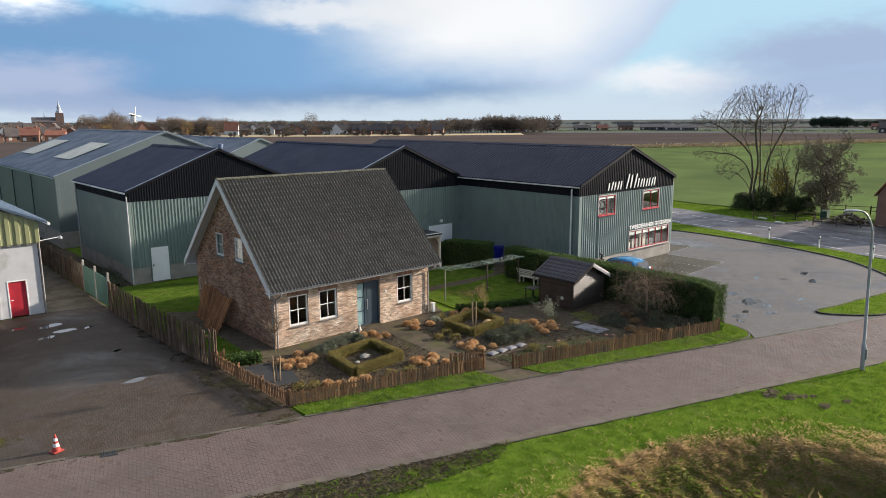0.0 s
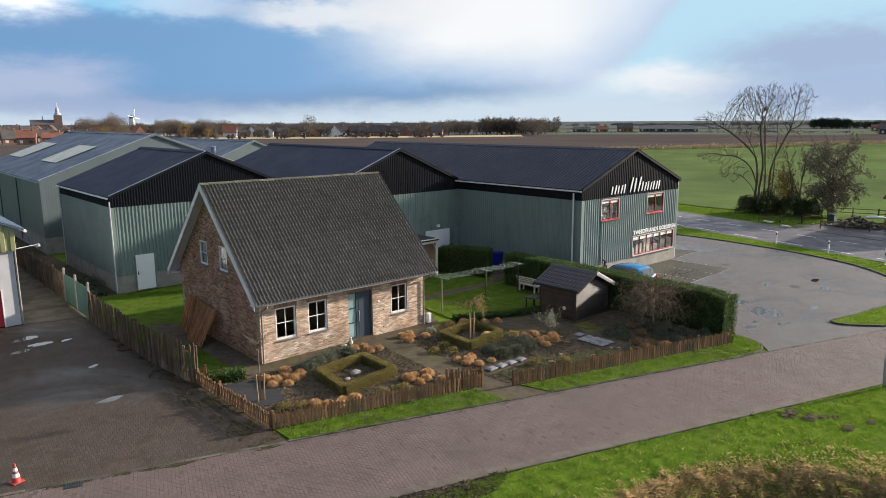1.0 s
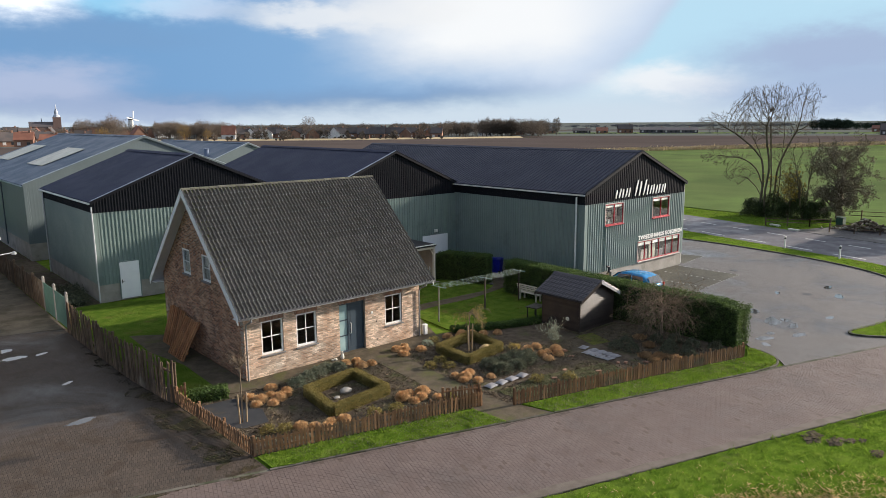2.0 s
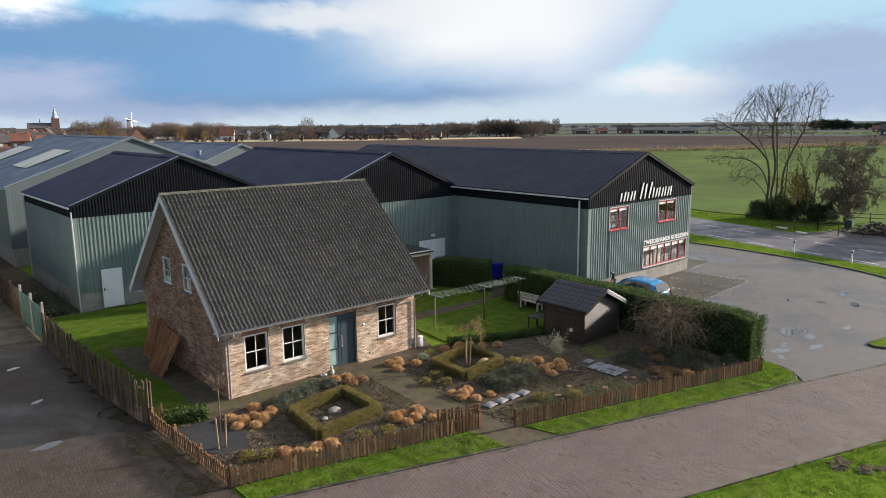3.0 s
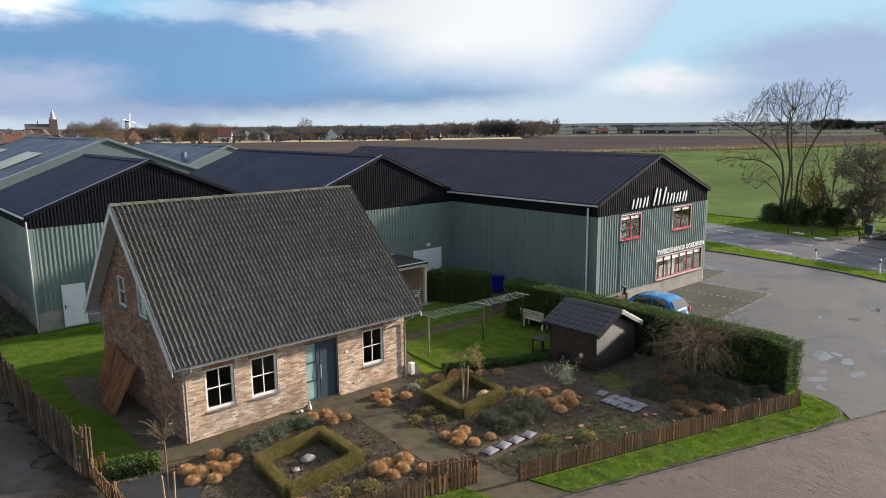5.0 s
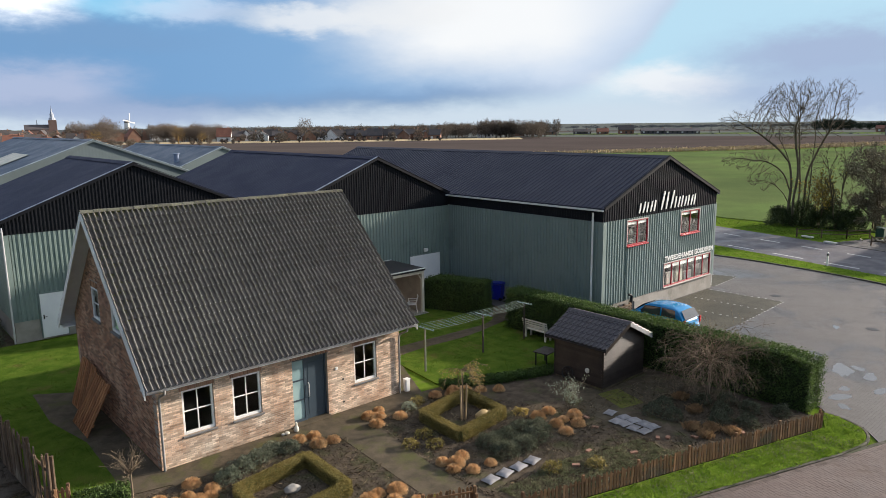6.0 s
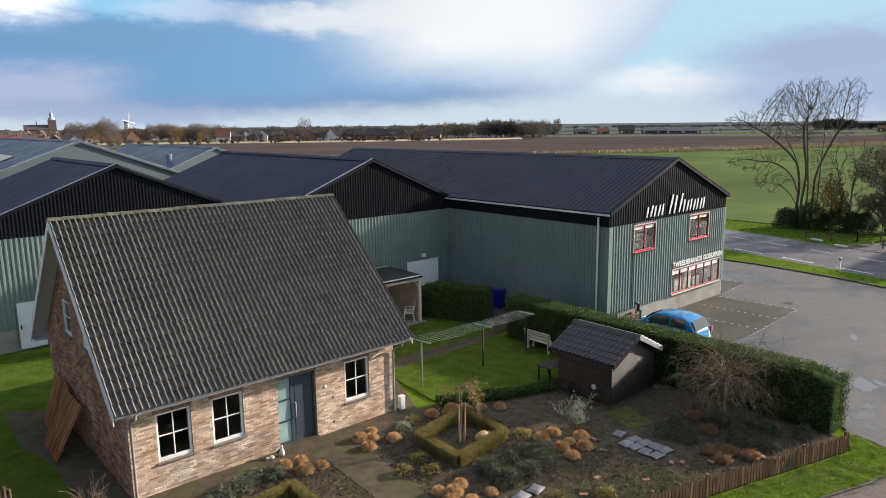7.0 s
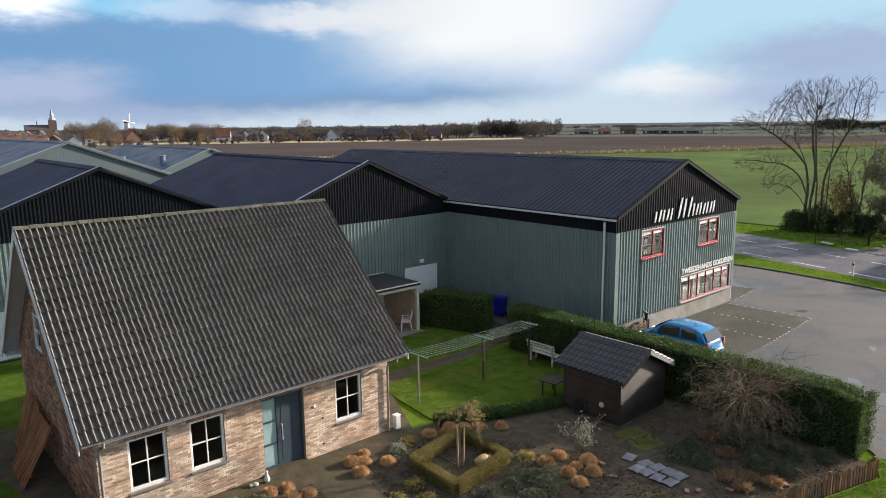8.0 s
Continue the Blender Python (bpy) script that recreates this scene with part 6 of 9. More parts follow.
def wheelie_bin():
    b = thing("wheelie_bin", "blue plastic wheelie bin standing in the hedge gap", "bin", pose(21.53, 6.97, 0.02, 0, 0, 200))
    g = Geo()
    g.add([(-0.22, -0.25, 0.06), (0.22, -0.25, 0.06), (0.22, 0.25, 0.06), (-0.22, 0.25, 0.06), (-0.28, -0.33, 0.95), (0.28, -0.33, 0.95), (0.28, 0.33, 0.95), (-0.28, 0.33, 0.95)], [(3, 2, 1, 0), (4, 5, 6, 7), (0, 1, 5, 4), (1, 2, 6, 5), (2, 3, 7, 6), (3, 0, 4, 7)])
    g.box((-0.3, -0.35, 0.90), (0.3, 0.35, 0.95), 0.012)
    part("body", g, BLUEPLASTIC, b)
    g = Geo()
    g.prism([(-0.3, -0.37, 0.955), (0.3, -0.37, 0.955), (0.3, 0.36, 0.985), (-0.3, 0.36, 0.985)], (0, 0, 0.05))
    part("lid", g, BLUEPLASTIC, b)
    g = Geo()
    g.tube([(-0.25, 0.40, 0.96), (0.25, 0.40, 0.96)], 0.018, 8)
    part("handle", g, BLUEPLASTIC, b)
    for x in (-0.25, 0.21):
        g = Geo()
        g.tube([(x, 0.26, 0.1), (x + 0.04, 0.26, 0.1)], 0.1, 12)
        part("wheel", g, TYRE, b)


wheelie_bin()


def canopy():
    c = thing("garden_canopy", "flat-roofed white garden canopy with black felt roof behind the house", "canopy")
    x0, x1, y0, y1, z = 9.3, 16.95, 7.8, 10.75, 2.28
    g = Geo()
    g.box((x0, y0, z), (x1, y1, z + 0.13), 0.01)
    part("roof", g, FELT, c, "black roofing felt")
    g = Geo()
    for a, b in (((x0, y0 - 0.02), (x1, y0 + 0.02)), ((x0, y1 - 0.02), (x1, y1 + 0.02))):
        g.box((a[0], a[1], z + 0.10), (b[0], b[1], z + 0.155), 0.006)
    part("edge_trim", g, WHITE, c)
    for x in (x1 - 0.18, 13.2, 9.5):
        g = Geo()
        g.box((x, y0 + 0.08, 0.02), (x + 0.15, y0 + 0.23, z), 0.01)
        part("post", g, PALEWOOD, c)
    for x, s in ((x1 - 0.18, -1),):
        g = Geo()
        g.prism([(x, y0 + 0.13, 1.75), (x, y0 + 0.13, 1.9), (x - 0.42, y0 + 0.13, z), (x - 0.27, y0 + 0.13, z)], (0, 0.07, 0))
        part("brace", g, PALEWOOD, c)
    g = Geo()
    g.box((x0, y0 + 0.1, z - 0.16), (x1 - 0.06, y0 + 0.18, z), 0.006)
    part("beam", g, PALEWOOD, c)
    g = Geo()
    g.box((x0, y1 - 0.12, 0.02), (x1, y1 - 0.05, z))
    part("back_panel", g, PALEWOOD, c, "pale painted back wall")
    g = Geo()
    g.box((x1 - 0.10, y0 + 0.24, 0.02), (x1 - 0.05, y1 - 0.12, z))
    # darker than the back panel: the interior's shade is put into its colour
    part("side_panel", g, mat("shaded_panel", (0.40, 0.35, 0.29), (0.33, 0.29, 0.24), s=2, rough=0.8, bump=0.2), c)
    tagged(slab("terrace", [(9.2, 7.6), (17.0, 7.6), (17.0, 10.8), (9.2, 10.8)], 0.0, 0.03, CONCRETE), "pale terrace paving under the canopy", "terrace", kind="structure")


canopy()


def plastic_chair(at, label):
    c = thing("garden_chair", label, "chair", at, "chairs on the terrace")
    for x in (-0.22, 0.22):
        for y, yy in ((-0.22, -0.25), (0.2, 0.26)):
            g = Geo()
            g.tube([(x * 1.1, yy, 0), (x, y, 0.42)], [0.022, 0.028], 6)
            part("leg", g, PLASTIC, c)
    g = Geo()
    g.box((-0.25, -0.25, 0.41), (0.25, 0.22, 0.445), 0.015)
    part("seat", g, PLASTIC, c)
    g = Geo()
    for i in range(5):
        x = -0.2 + i * 0.085
        g.prism([(x, 0.2, 0.46), (x + 0.06, 0.2, 0.46), (x + 0.06, 0.3, 0.85), (x, 0.3, 0.85)], (0, 0.02, 0))
    g.box((-0.25, 0.28, 0.82), (0.25, 0.32, 0.9), 0.012)
    part("backrest", g, PLASTIC, c)
    for x in (-0.27, 0.22):
        g = Geo()
        g.box((x, -0.2, 0.63), (x + 0.05, 0.27, 0.66), 0.01)
        g.box((x, -0.2, 0.43), (x + 0.05, -0.15, 0.64), 0.01)
        part("armrest", g, PLASTIC, c)
    return c


plastic_chair(pose(16.45, 8.35, 0.03, 0, 0, 235), "white plastic garden chair on the terrace")
plastic_chair(pose(15.2, 9.75, 0.03, 0, 0, 20), "white plastic garden chair behind the table")
gt = thing("garden_table", "round white garden table on the terrace", "table", pose(15.35, 9.0, 0.03))
g = Geo()
g.lathe([(0.45, 0.70), (0.47, 0.715), (0.45, 0.73)], 20)
part("tabletop", g, PLASTIC, gt)
for a in (0.5, 2.6, 4.7):
    g = Geo()
    g.tube([(0.36 * math.cos(a), 0.36 * math.sin(a), 0), (0.1 * math.cos(a), 0.1 * math.sin(a), 0.70)], 0.02, 6)
    part("leg", g, BLACKTRIM, gt)
g = Geo()
g.lathe([(0.05, 0), (0.08, 0.05), (0.09, 0.14), (0.07, 0.15)], 12)
pot = part("plant_pot", g, CONERED, None, at=pose(15.35, 9.0, 0.76))
tagged(pot, "small terracotta pot on the garden table", "pot")

# boards leaning against the gable
def plank_panel(at, n, label):
    p = thing("plank_panel", label, "wooden panel", at)
    for i in range(n):
        g = Geo()
        g.box((i * 0.2, -0.014, 0.0), (i * 0.2 + 0.135, 0.014, 1.75 + RNG.uniform(-0.03, 0.03)), 0.004)
        part("plank", g, REDWOOD, p)
    for z in (0.35, 1.5):
        g = Geo()
        g.box((-0.02, 0.013, z), (n * 0.2 - 0.04, 0.05, z + 0.09), 0.004)
        part("batten", g, REDWOOD, p)


plank_panel(pose(-0.66, 5.55, 0.026, -29, 0, -90), 9, "reddish slatted wooden panel leaning against the gable")
plank_panel(pose(-0.26, 7.3, 0.026, -17, 0, -90), 9, "second slatted panel leaning behind the first")

# small things in front of the house
g = Geo()
g.lathe([(0.02, 0), (0.07, 0.02), (0.09, 0.09), (0.06, 0.17), (0.035, 0.24), (0.045, 0.30), (0.02, 0.34)], 12)
tagged(part("garden_ornament", g, PALEWOOD, None, at=pose(4.55, -0.35, 0.012), smooth=True), "small pale garden ornament beside the doorstep", "ornament")
for x, y, s in ((4.22, -0.33, 0.09), (4.10, -0.30, 0.07)):
    g = Geo()
    g.lathe([(s * 0.6, 0), (s, s * 0.5), (s * 0.75, s), (s * 0.2, s * 1.15)], 9)
    tagged(part("stone", g, PALEWOOD, None, at=pose(x, y, 0.01), smooth=True), "fist-sized pale stone by the front wall", "stone")
mb = thing("meter_box", "white plastic utility box at the house corner", "box", pose(9.36, -0.08, 0.01))
g = Geo()
g.box((-0.1, -0.09, 0), (0.1, 0.09, 0.46), 0.02)
part("cabinet", g, PLASTIC, mb)
g = Geo()
g.box((-0.115, -0.105, 0.46), (0.115, 0.105, 0.49), 0.012)
part("lid", g, PLASTIC, mb)
g = Geo()
prof = [(0.06, 0), (0.075, 0.02), (0.13, 0.14), (0.165, 0.30), (0.14, 0.42), (0.085, 0.48), (0.075, 0.53), (0.10, 0.56), (0.085, 0.56), (0.06, 0.52)]
g.lathe(prof, 18)
POT = mat("glazed_stoneware", (0.40, 0.28, 0.12), (0.34, 0.23, 0.09), s=4, rough=0.5, bump=0.1)
tagged(part("amphora", g, POT, None, at=pose(9.42, -3.72, 0.16, 0, 88, -8), smooth=True), "tan stoneware jar lying on its side in the box hedge", "jar")


def boulder(x, y, r, label):
    bm = bmesh.new()
    bmesh.ops.create_icosphere(bm, subdivisions=3, radius=1)
    for v in bm.verts:
        k = 1 + 0.22 * noise.noise(v.co * 1.4 + Vector((x, y, 0)))
        v.co = Vector((v.co.x * r * k, v.co.y * r * 0.7 * k, v.co.z * r * 0.55 * k + r * 0.3))
    me = bpy.data.meshes.new("boulder")
    bm.to_mesh(me)
    bm.free()
    me.materials.append(CONCRETE)
    tagged(part("boulder", me, None, None, at=pose(x, y, 0)), label, "stone")


boulder(2.6, -3.55, 0.24, "rounded grey boulder inside the box hedge")
boulder(2.02, -3.85, 0.13, "small pale stone inside the box hedge")
def molehill(x, y, r):
    bm = bmesh.new()
    bmesh.ops.create_icosphere(bm, subdivisions=3, radius=1)
    for v in bm.verts:
        k = 1 + 0.9 * noise.noise(v.co * 2.1 + Vector((x, y, 0)))
        v.co = Vector((v.co.x * r * k, v.co.y * r * 0.6 * k, v.co.z * r * 0.14 * k))
    me = bpy.data.meshes.new("molehill")
    bm.to_mesh(me)
    bm.free()
    me.materials.append(SOIL)
    tagged(part("molehill", me, None, None, at=pose(x, y, float(ground_height(x, y)) + 0.02)), "low dark molehill of bare earth in the grass", "molehill", "molehills on the bank")


for x, y, r in ((11.49, -16.65, 0.40), (11.71, -17.26, 0.32), (12.05, -17.55, 0.2), (12.37, -17.78, 0.16), (11.8, -18.34, 0.26), (12.81, -18.72, 0.2)):
    molehill(x, y, r)
SLATEGREY = mat("sack_plastic", (0.235, 0.228, 0.235), (0.175, 0.168, 0.175), s=4, rough=0.5, bump=0.25, bs=30, fine=0.35, rnd=0.15)


def sack_mesh(seed, w, d):
    """A filled plastic sack: a rumpled pillow with pinched corners."""
    n, vs, fs = 9, [], []
    for side in (1, -1):
        for i in range(n):
            for j in range(n):
                u, t = 2 * i / (n - 1) - 1, 2 * j / (n - 1) - 1
                puff = (max(0.0, 1 - u * u) * max(0.0, 1 - t * t)) ** 0.45
                pinch = 1 - 0.10 * (1 - u * u * t * t)
                k = noise.noise(Vector((u * 2.2 + seed * 3, t * 2.2, side * 0.6)))
                vs.append((u * w / 2 * pinch, t * d / 2 * pinch, 0.05 + (0.062 if side > 0 else -0.045) * puff + 0.016 * k * puff))
    for s0 in (0, n * n):
        for i in range(n - 1):
            for j in range(n - 1):
                q = s0 + i * n + j
                fs.append((q, q + n, q + n + 1, q + 1))
    g = Geo()
    g.weld = True
    g.add(vs, fs)
    return g.mesh("sack", SLATEGREY, True)


SACKS = [sack_mesh(i, 0.52, 0.40) for i in range(4)]


def sack(i, x, y, rz, scale, label):
    tagged(part("sack", SACKS[i % 4], None, None, at=pose(x, y, 0.0, 0, 0, rz) @ Matrix.Scale(scale, 4)), label, "sack", "grey plastic sacks")


for i in range(4):
    sack(i, 6.98 + i * 0.56, -6.82 - 0.015 * i, 6 + 7 * (i % 2), 1.0, "filled pale grey plastic sack lying beside the path")
for i in range(4):
    for j in range(2):
        sack(i + j, 12.80 + j * 0.46 + RNG.normal(0, 0.03), -6.95 - i * 0.36 + RNG.normal(0, 0.025), RNG.normal(-8, 6), 0.92, "filled pale grey plastic sack in a row on bare soil")
sack(2, 13.2, -6.42, 10, 0.92, "filled grey plastic sack lying apart on bare soil")
for x, y in ((12.7, -8.55), (12.95, -8.75), (11.9, -6.75), (12.3, -6.1), (10.4, -7.6), (9.4, -7.9), (15.0, -10.2), (11.3, -8.6), (13.6, -9.3)):
    g = Geo()
    g.box((-0.11, -0.06, 0), (0.11, 0.06, 0.06), 0.008)
    tagged(part("loose_brick", g, SOLDIER, None, at=pose(x, y, 0.0, 0, 4, RNG.uniform(0, 180))), "loose brick lying on the garden soil", "brick", "loose bricks in the garden")


def cone():
    c = thing("traffic_cone", "red and white striped traffic cone on the yard", "traffic cone", pose(-9.2, -4.08, 0.0, 0, 0, 20) @ Matrix.Scale(0.82, 4))
    g = Geo()
    g.box((-0.2, -0.2, 0.0), (0.2, 0.2, 0.035), 0.012)
    part("base", g, CONERED, c)
    rad = lambda z: 0.155 - 0.125 * (z / 0.66)
    for i, (a, b) in enumerate(((0.035, 0.2), (0.2, 0.33), (0.33, 0.42), (0.42, 0.53), (0.53, 0.68))):
        g = Geo()
        g.lathe([(rad(a) - 0.02, a), (rad(a), a), (rad(b), b), (rad(b) - 0.02, b)], 18)
        part("stripe", g, WHITE if i % 2 else CONERED, c, "white band" if i % 2 else "", smooth=True)


cone()


def street_lamp():
    s = thing("street_lamp", "grey steel street lamp with a curved arm on the grass verge", "street lamp", pose(16.55, -18.02, -0.05))
    d = Vector((-0.75, 0.66, 0)).normalized()
    g = Geo()
    lean = Vector((-0.15, 0.13, 5.3))
    g.tube([(0, 0, 0), lean * 0.21, lean * 0.217, lean], [0.085, 0.085, 0.06, 0.05], 12)
    pts = [lean + d * (0.62 * (1 - math.cos(a))) + Vector((0, 0, 1.15 * math.sin(a))) for a in np.linspace(0, math.pi / 2, 9)]
    g.tube(pts, 0.04, 10)
    part("pole", g, GALV, s, smooth=True)
    g = Geo()
    g.box((-0.055, -0.12, 0.5), (0.055, -0.075, 0.95), 0.008)
    part("hatch", g, GALV, s)
    e = pts[-1]
    g = Geo()
    ang = math.atan2(d.y, d.x)
    g.m = Matrix.Translation(e) @ Matrix.Rotation(ang, 4, "Z")
    secs = [(-0.06, 0.045, 0.035), (0.04, 0.075, 0.05), (0.25, 0.12, 0.07), (0.45, 0.11, 0.065), (0.58, 0.05, 0.025)]
    vs = [(x, w * math.cos(t), hh * math.sin(t) * (1.0 if math.sin(t) > 0 else 0.6)) for x, w, hh in secs for t in np.linspace(0, 2 * math.pi, 13)[:-1]]
    fs = [(i * 12 + j, i * 12 + (j + 1) % 12, (i + 1) * 12 + (j + 1) % 12, (i + 1) * 12 + j) for i in range(4) for j in range(12)]
    fs += [tuple(range(12))[::-1], tuple(range(48, 60))]
    g.add(vs, fs)
    part("lamp_head", g, GALV, s, "pale oval lamp housing", smooth=True)


street_lamp()
for x, y in ((44.0, -2.3), (42.6, -6.7), (40.9, -10.9)):
    p = thing("marker_post", "white plastic road marker post on the verge", "post", pose(x, y, 0.05), "marker posts on the verge")
    g = Geo()
    g.box((-0.06, -0.05, 0), (0.06, 0.05, 0.95), 0.02)
    part("shaft", g, PLASTIC, p)
    g = Geo()
    g.box((-0.063, -0.053, 0.72), (0.063, 0.053, 0.86), 0.012)
    part("reflector", g, BLACKTRIM, p)

# ---- hedges, shrubs, grasses ----
VR = np.random.default_rng(11)


def hedge(pts, width, height, label, leaf_m, leaf, density, name="hedge", core_m=None, rough=0.06, closed=False, taper=0.0):
    """A clipped hedge along a line: a solid body darker than its coat of leaves."""
    pts = [np.array(p, float) for p in pts]
    segs = list(zip(pts, pts[1:] + pts[:1])) if closed else list(zip(pts, pts[1:]))
    h = thing(name, label, "hedge")
    vs, fs, lv = [], [], []
    for a, b in segs:
        d = b - a
        ln = np.linalg.norm(d)
        d = d / ln
        nrm = np.array([-d[1], d[0]])
        n = max(2, int(ln / 0.35))
        ring = 9
        base = len(vs)
        for i in range(n + 1):
            c = a + d * ln * i / n
            for j in range(ring):
                t = j / (ring - 1)
                if t < 0.35:
                    w, z = -1.0, t / 0.35
                elif t < 0.65:
                    w, z = -1 + 2 * (t - 0.35) / 0.3, 1.0
                else:
                    w, z = 1.0, (1 - t) / 0.35
                k = rough * 0.8 * noise.noise(Vector((c[0] * 1.3 + w, c[1] * 1.3, z * 2)))
                ww = w * (width / 2 - 0.06 + k) * (1 - taper * z)
                p = c + nrm * ww
                low = 1 - 0.22 * max(0.0, 1 - float(np.linalg.norm(c - pts[0]))) ** 2 if height > 1 and not closed else 1.0
                vs.append((p[0], p[1], z * (height - 0.06 + k) * low))
        for i in range(n):
            for j in range(ring - 1):
                q = base + i * ring + j
                fs.append((q, q + 1, q + ring + 1, q + ring))
        fs.append(tuple(base + j for j in range(ring))[::-1])
        fs.append(tuple(base + n * ring + j for j in range(ring)))
        area = ln * (2 * height + width) + 2 * width * height
        m = int(area * density)
        u = VR.uniform(-0.02 if not closed else 0, 1.0 + 0.02, m) * ln
        t = VR.uniform(0, 2 * height + width, m)
        end = VR.uniform(0, 1, m) < (2 * width * height / area)
        w = np.where(t < height, -width / 2, np.where(t < height + width, t - height - width / 2, width / 2))
        z = np.where(t < height, t, np.where(t < height + width, height, 2 * height + width - t))
        w = np.where(end, VR.uniform(-width / 2, width / 2, m), w)
        z = np.where(end, VR.uniform(0, height, m), z)
        u = np.where(end, np.where(VR.uniform(size=m) < 0.5, 0, ln), u)
        w = w * (1 - taper * z / height)
        c = a[None] + d[None] * u[:, None] + nrm[None] * w[:, None]
        p = np.concatenate([c, z[:, None]], 1) + VR.normal(0, rough * 0.6, (m, 3))
        bump = np.array([noise.noise(Vector((q[0] * 0.9, q[1] * 0.9, q[2] * 0.9))) for q in p[::8]])
        p += np.repeat(bump, 8)[:m, None] * rough * np.array([[1, 1, 0.6]])
        if height > 1 and not closed:                # rounded shoulder at the free end
            end = np.clip(1 - np.linalg.norm(p[:, :2] - pts[0][None], axis=1) / 1.0, 0, 1)
            p[:, 2] *= 1 - 0.22 * end ** 2
        p[:, 2] = np.maximum(p[:, 2], 0.02)
        lv.append(p)
    g = Geo()
    g.add(vs, fs)
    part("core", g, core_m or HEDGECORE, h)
    v, f = leaves(np.concatenate(lv), leaf, VR)
    part("foliage", tri_mesh("foliage", v, f, leaf_m), None, h)["kind"] = "stuff"
    return h


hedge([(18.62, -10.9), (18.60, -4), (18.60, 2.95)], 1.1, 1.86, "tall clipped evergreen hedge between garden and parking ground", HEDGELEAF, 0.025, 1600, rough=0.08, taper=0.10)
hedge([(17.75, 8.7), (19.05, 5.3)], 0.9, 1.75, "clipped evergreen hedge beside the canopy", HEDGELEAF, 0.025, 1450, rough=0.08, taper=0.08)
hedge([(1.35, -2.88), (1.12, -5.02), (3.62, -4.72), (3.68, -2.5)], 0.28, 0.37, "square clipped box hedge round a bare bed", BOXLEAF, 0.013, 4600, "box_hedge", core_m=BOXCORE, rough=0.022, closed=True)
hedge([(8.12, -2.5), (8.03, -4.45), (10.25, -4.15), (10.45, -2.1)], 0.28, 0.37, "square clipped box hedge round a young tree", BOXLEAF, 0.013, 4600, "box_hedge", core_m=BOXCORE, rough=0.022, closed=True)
hedge([(10.5, -0.75), (12.6, -1.75), (15.0, -2.55)], 0.42, 0.24, "low dark green border hedge along the lawn", HEDGELEAF, 0.03, 1500, "low_hedge", rough=0.05)
hedge([(-2.05, -0.5), (-0.85, -0.85)], 0.6, 0.34, "low spreading evergreen by the fence corner", HEDGELEAF, 0.03, 1500, "low_shrub", rough=0.06)
hedge([(-1.7, 16.9), (-1.2, 21.5)], 1.5, 0.26, "dark straggling weeds beside the front warehouse", DARKLEAF, 0.05, 300, "undergrowth", rough=0.2)
for a, b in (((20.9, 0.6), (20.9, 5.2)), ((20.95, 8.3), (20.95, 10.8))):
    hedge([a, b], 0.7, 0.75, "rough weedy growth along the warehouse wall", HEDGELEAF, 0.05, 320, "undergrowth", rough=0.2)


def mound(name, label, x, y, rx, ry, h, m, n, leaf, group="", category="shrub", spiky=0.0):
    """A low rounded shrub of many small leaves."""
    a = VR.uniform(0, 2 * math.pi, n)
    z = VR.uniform(0, 1, n) ** 0.7
    r = np.sqrt(np.maximum(0, 1 - z * z)) * VR.uniform(0.75, 1.05, n)
    p = np.stack([rx * r * np.cos(a), ry * r * np.sin(a), h * z * VR.uniform(0.8, 1.1, n) + 0.02], 1)
    lump = np.array([noise.noise(Vector((q[0] * 1.7 / rx + x, q[1] * 1.7 / ry + y, q[2] * 1.7 / h))) for q in p])
    p = p * (1 + (0.38 if h < 1 else 0.75) * lump[:, None]) + VR.normal(0, 0.03 * (rx + h), p.shape)
    p[:, 2] = np.maximum(p[:, 2], 0.01)
    if spiky:
        v, f = blades(p * [[1, 1, 0.55]], h * spiky, leaf * 0.3, 0.7, VR)
    else:
        v, f = leaves(p, leaf, VR)
    s = thing(name, label, category, pose(x, y, 0), group)
    part("foliage", tri_mesh("foliage", v, f, m), None, s)
    g = Geo()
    for k in range(5):
        b = VR.uniform(0, 6.28)
        g.tube([(0, 0, 0), (rx * 0.35 * math.cos(b), ry * 0.35 * math.sin(b), h * 0.4), (rx * 0.6 * math.cos(b), ry * 0.6 * math.sin(b), h * 0.7)], [0.012, 0.008, 0.004], 4)
    part("twigwork", g, TWIG, s)["kind"] = "stuff"
    return s


